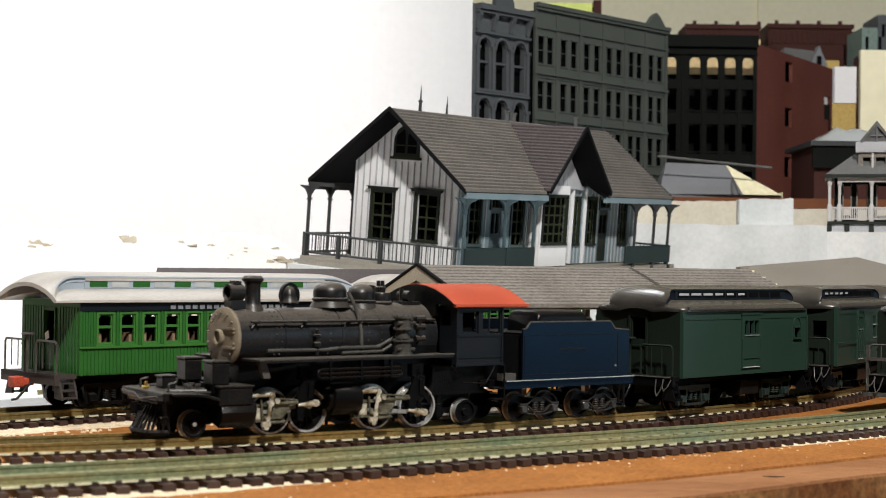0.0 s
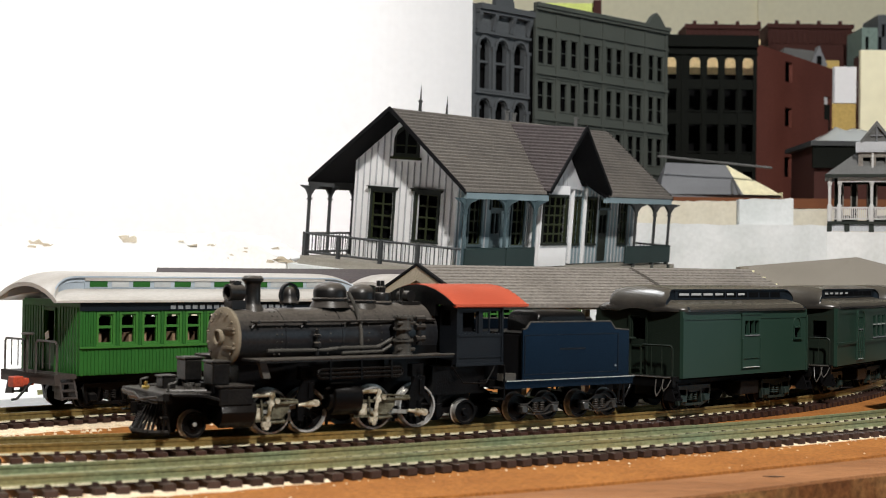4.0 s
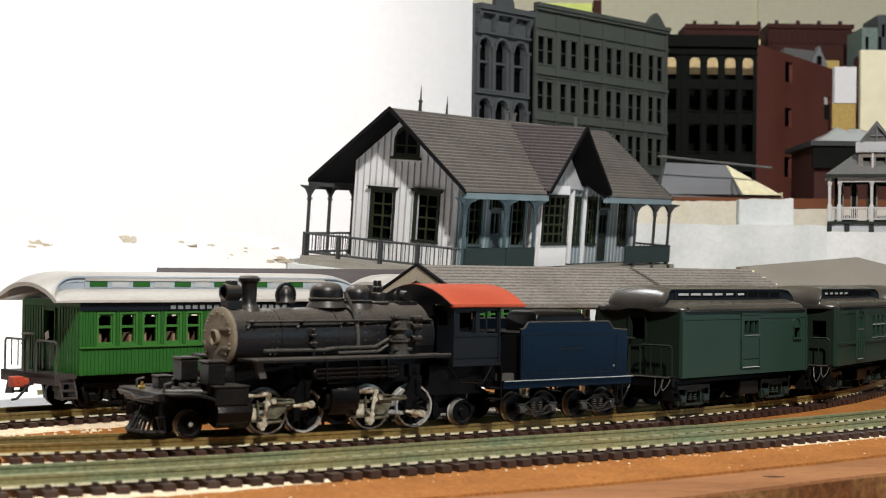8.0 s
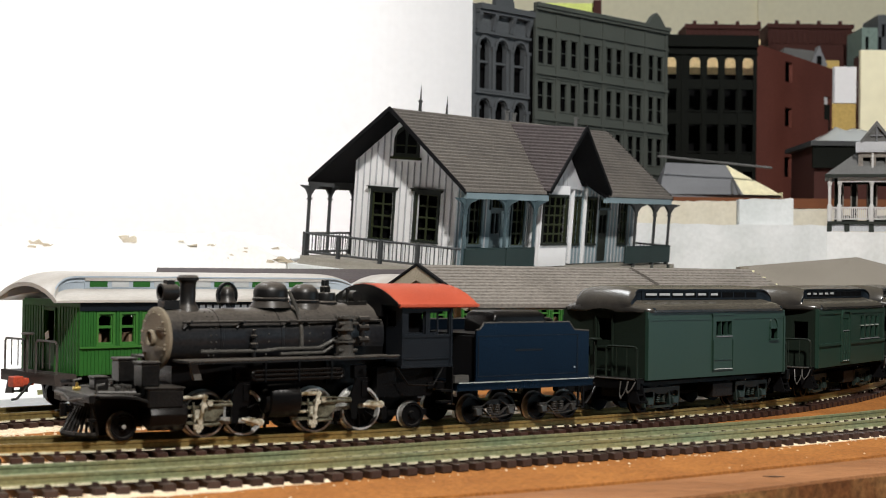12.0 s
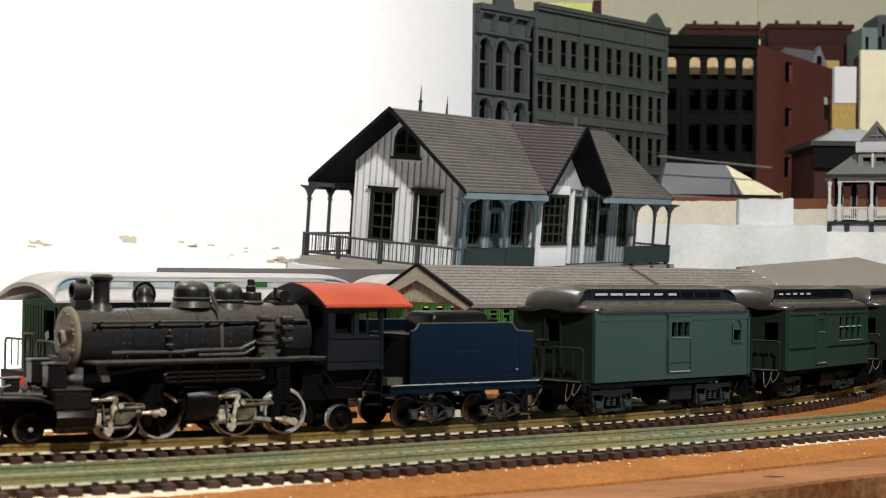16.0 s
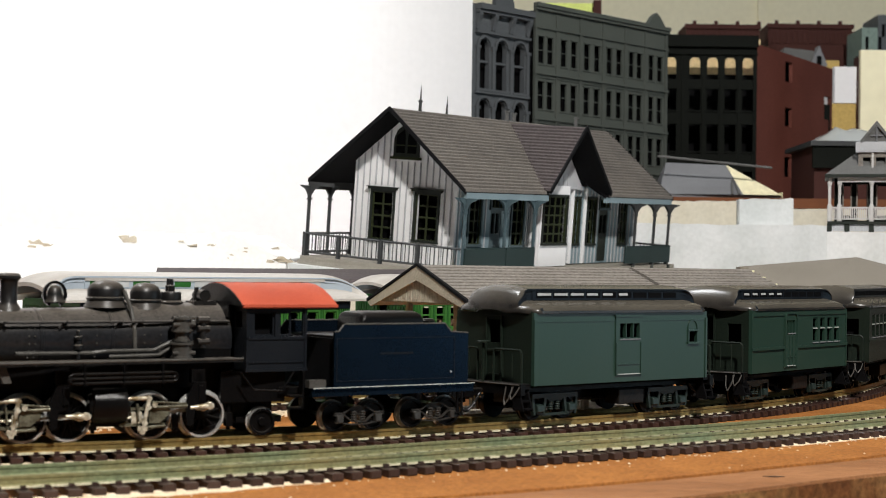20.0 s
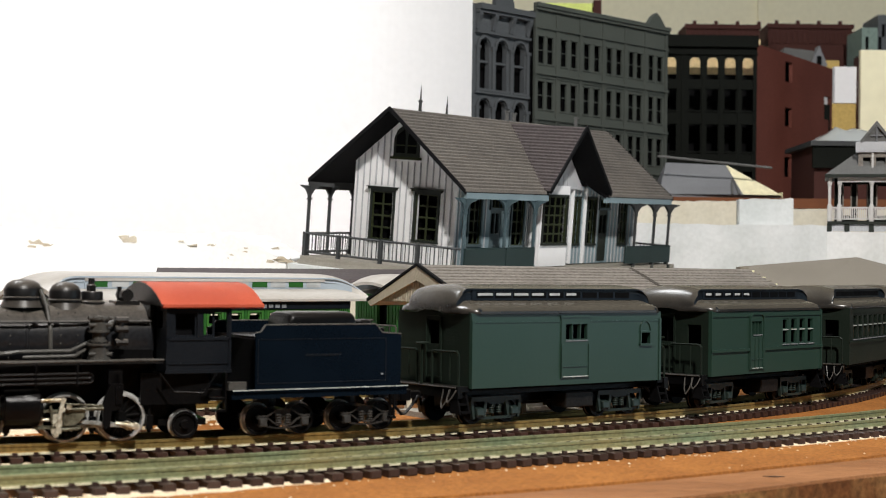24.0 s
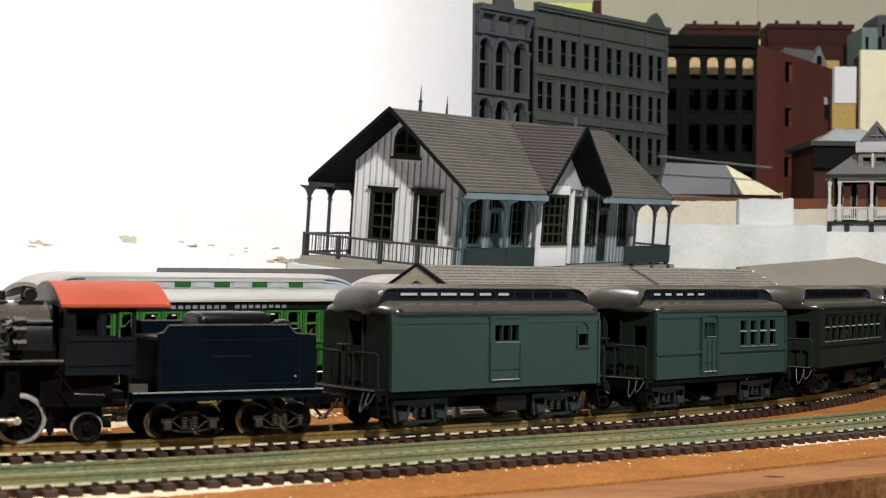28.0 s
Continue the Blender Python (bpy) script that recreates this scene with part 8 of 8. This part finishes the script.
# ---- motion ----
# places of the baggage car along its track, every half second from 7.0 s to 28.0 s
STEPS = [638.76, 638.68, 638.46, 637.98, 637.15, 635.95, 634.3, 632.1, 629.4, 626.35, 623.3, 620.4, 617.7, 615.05, 612.35, 609.7, 607.1, 604.5, 601.8, 598.75, 595.5, 592.35, 589.3, 586.65, 584.2, 581.75, 579.3, 577.05, 574.95, 572.6, 569.75, 566.75, 563.6, 560.6, 557.8, 555.1, 552.35, 549.6, 546.6, 543.3, 539.7, 536.05, 532.3]


def motions():
    times = [0.0, 3.5] + [7.0 + 0.5 * k for k in range(len(STEPS))]
    gone = [0.0, 0.0] + [STEPS[0] - s for s in STEPS]

    def run(ob):
        """Way gone by a vehicle: the engine and the tender first take up the slack of the couplers."""
        lead = {loco: (0, 0, 1.8, 2.2, 1.5, 0.3, -1.6), tender_car: (0, 0, 1.0, 0.5, 0.3, 0, -1.2)}.get(ob, (0,) * 7)
        return [g + float(np.interp(t, (0, 7, 9.5, 17, 21, 24, 28), lead)) for t, g in zip(times, gone)]
    for ob, s0, base in ((loco, LOCO_S, 79), (tender_car, TENDER_S, 24), (baggage, BAG_S, 46), (combine, COMBINE_S, 46), (day_coach, COACH_S, 46), (last_coach, LAST_S, 46)):
        walk(ob, [(t, TRACK_A.stand(s0 - g, base)) for t, g in zip(times, run(ob))])
    walk(departing, [(t, departing_car_at(t)) for t in (0.0, 7.0, 14.0, 21.0, 28.0)])
    carried = {loco, tender_car, baggage, combine, day_coach, last_coach}
    for w, (x, y, z), r, phase in ROLLING:
        top = w.parent if w.parent.parent is None else w.parent.parent
        if top in carried:
            walk(w, [(t, shift(x, y, z, 0, math.degrees(phase + g / r), 0)) for t, g in zip(times, run(top))])
        elif top == departing:
            walk(w, [(t, shift(x, y, z, 0, math.degrees(5.5 * t / r), 0)) for t in np.arange(0, 28.01, 0.5)])
    throw = 2.3
    for rod, kind, data, phase in RODS:
        rows = []
        for t, g in zip(times, run(loco)):
            a = phase + g / 5.75
            px, pz = throw * math.sin(a), throw * math.cos(a)
            x, y, z = data[:3]
            if kind == "side":
                rows.append((t, shift(x + px, y, z + pz)))
            else:
                length = data[3]
                drop = math.asin(max(-1, min(1, pz / length)))
                if kind == "main":
                    rows.append((t, shift(x + px, y, z + pz, 0, math.degrees(drop), 0)))
                else:
                    rows.append((t, shift(x + px + length * math.cos(drop), y, z)))
        walk(rod, rows)


motions()
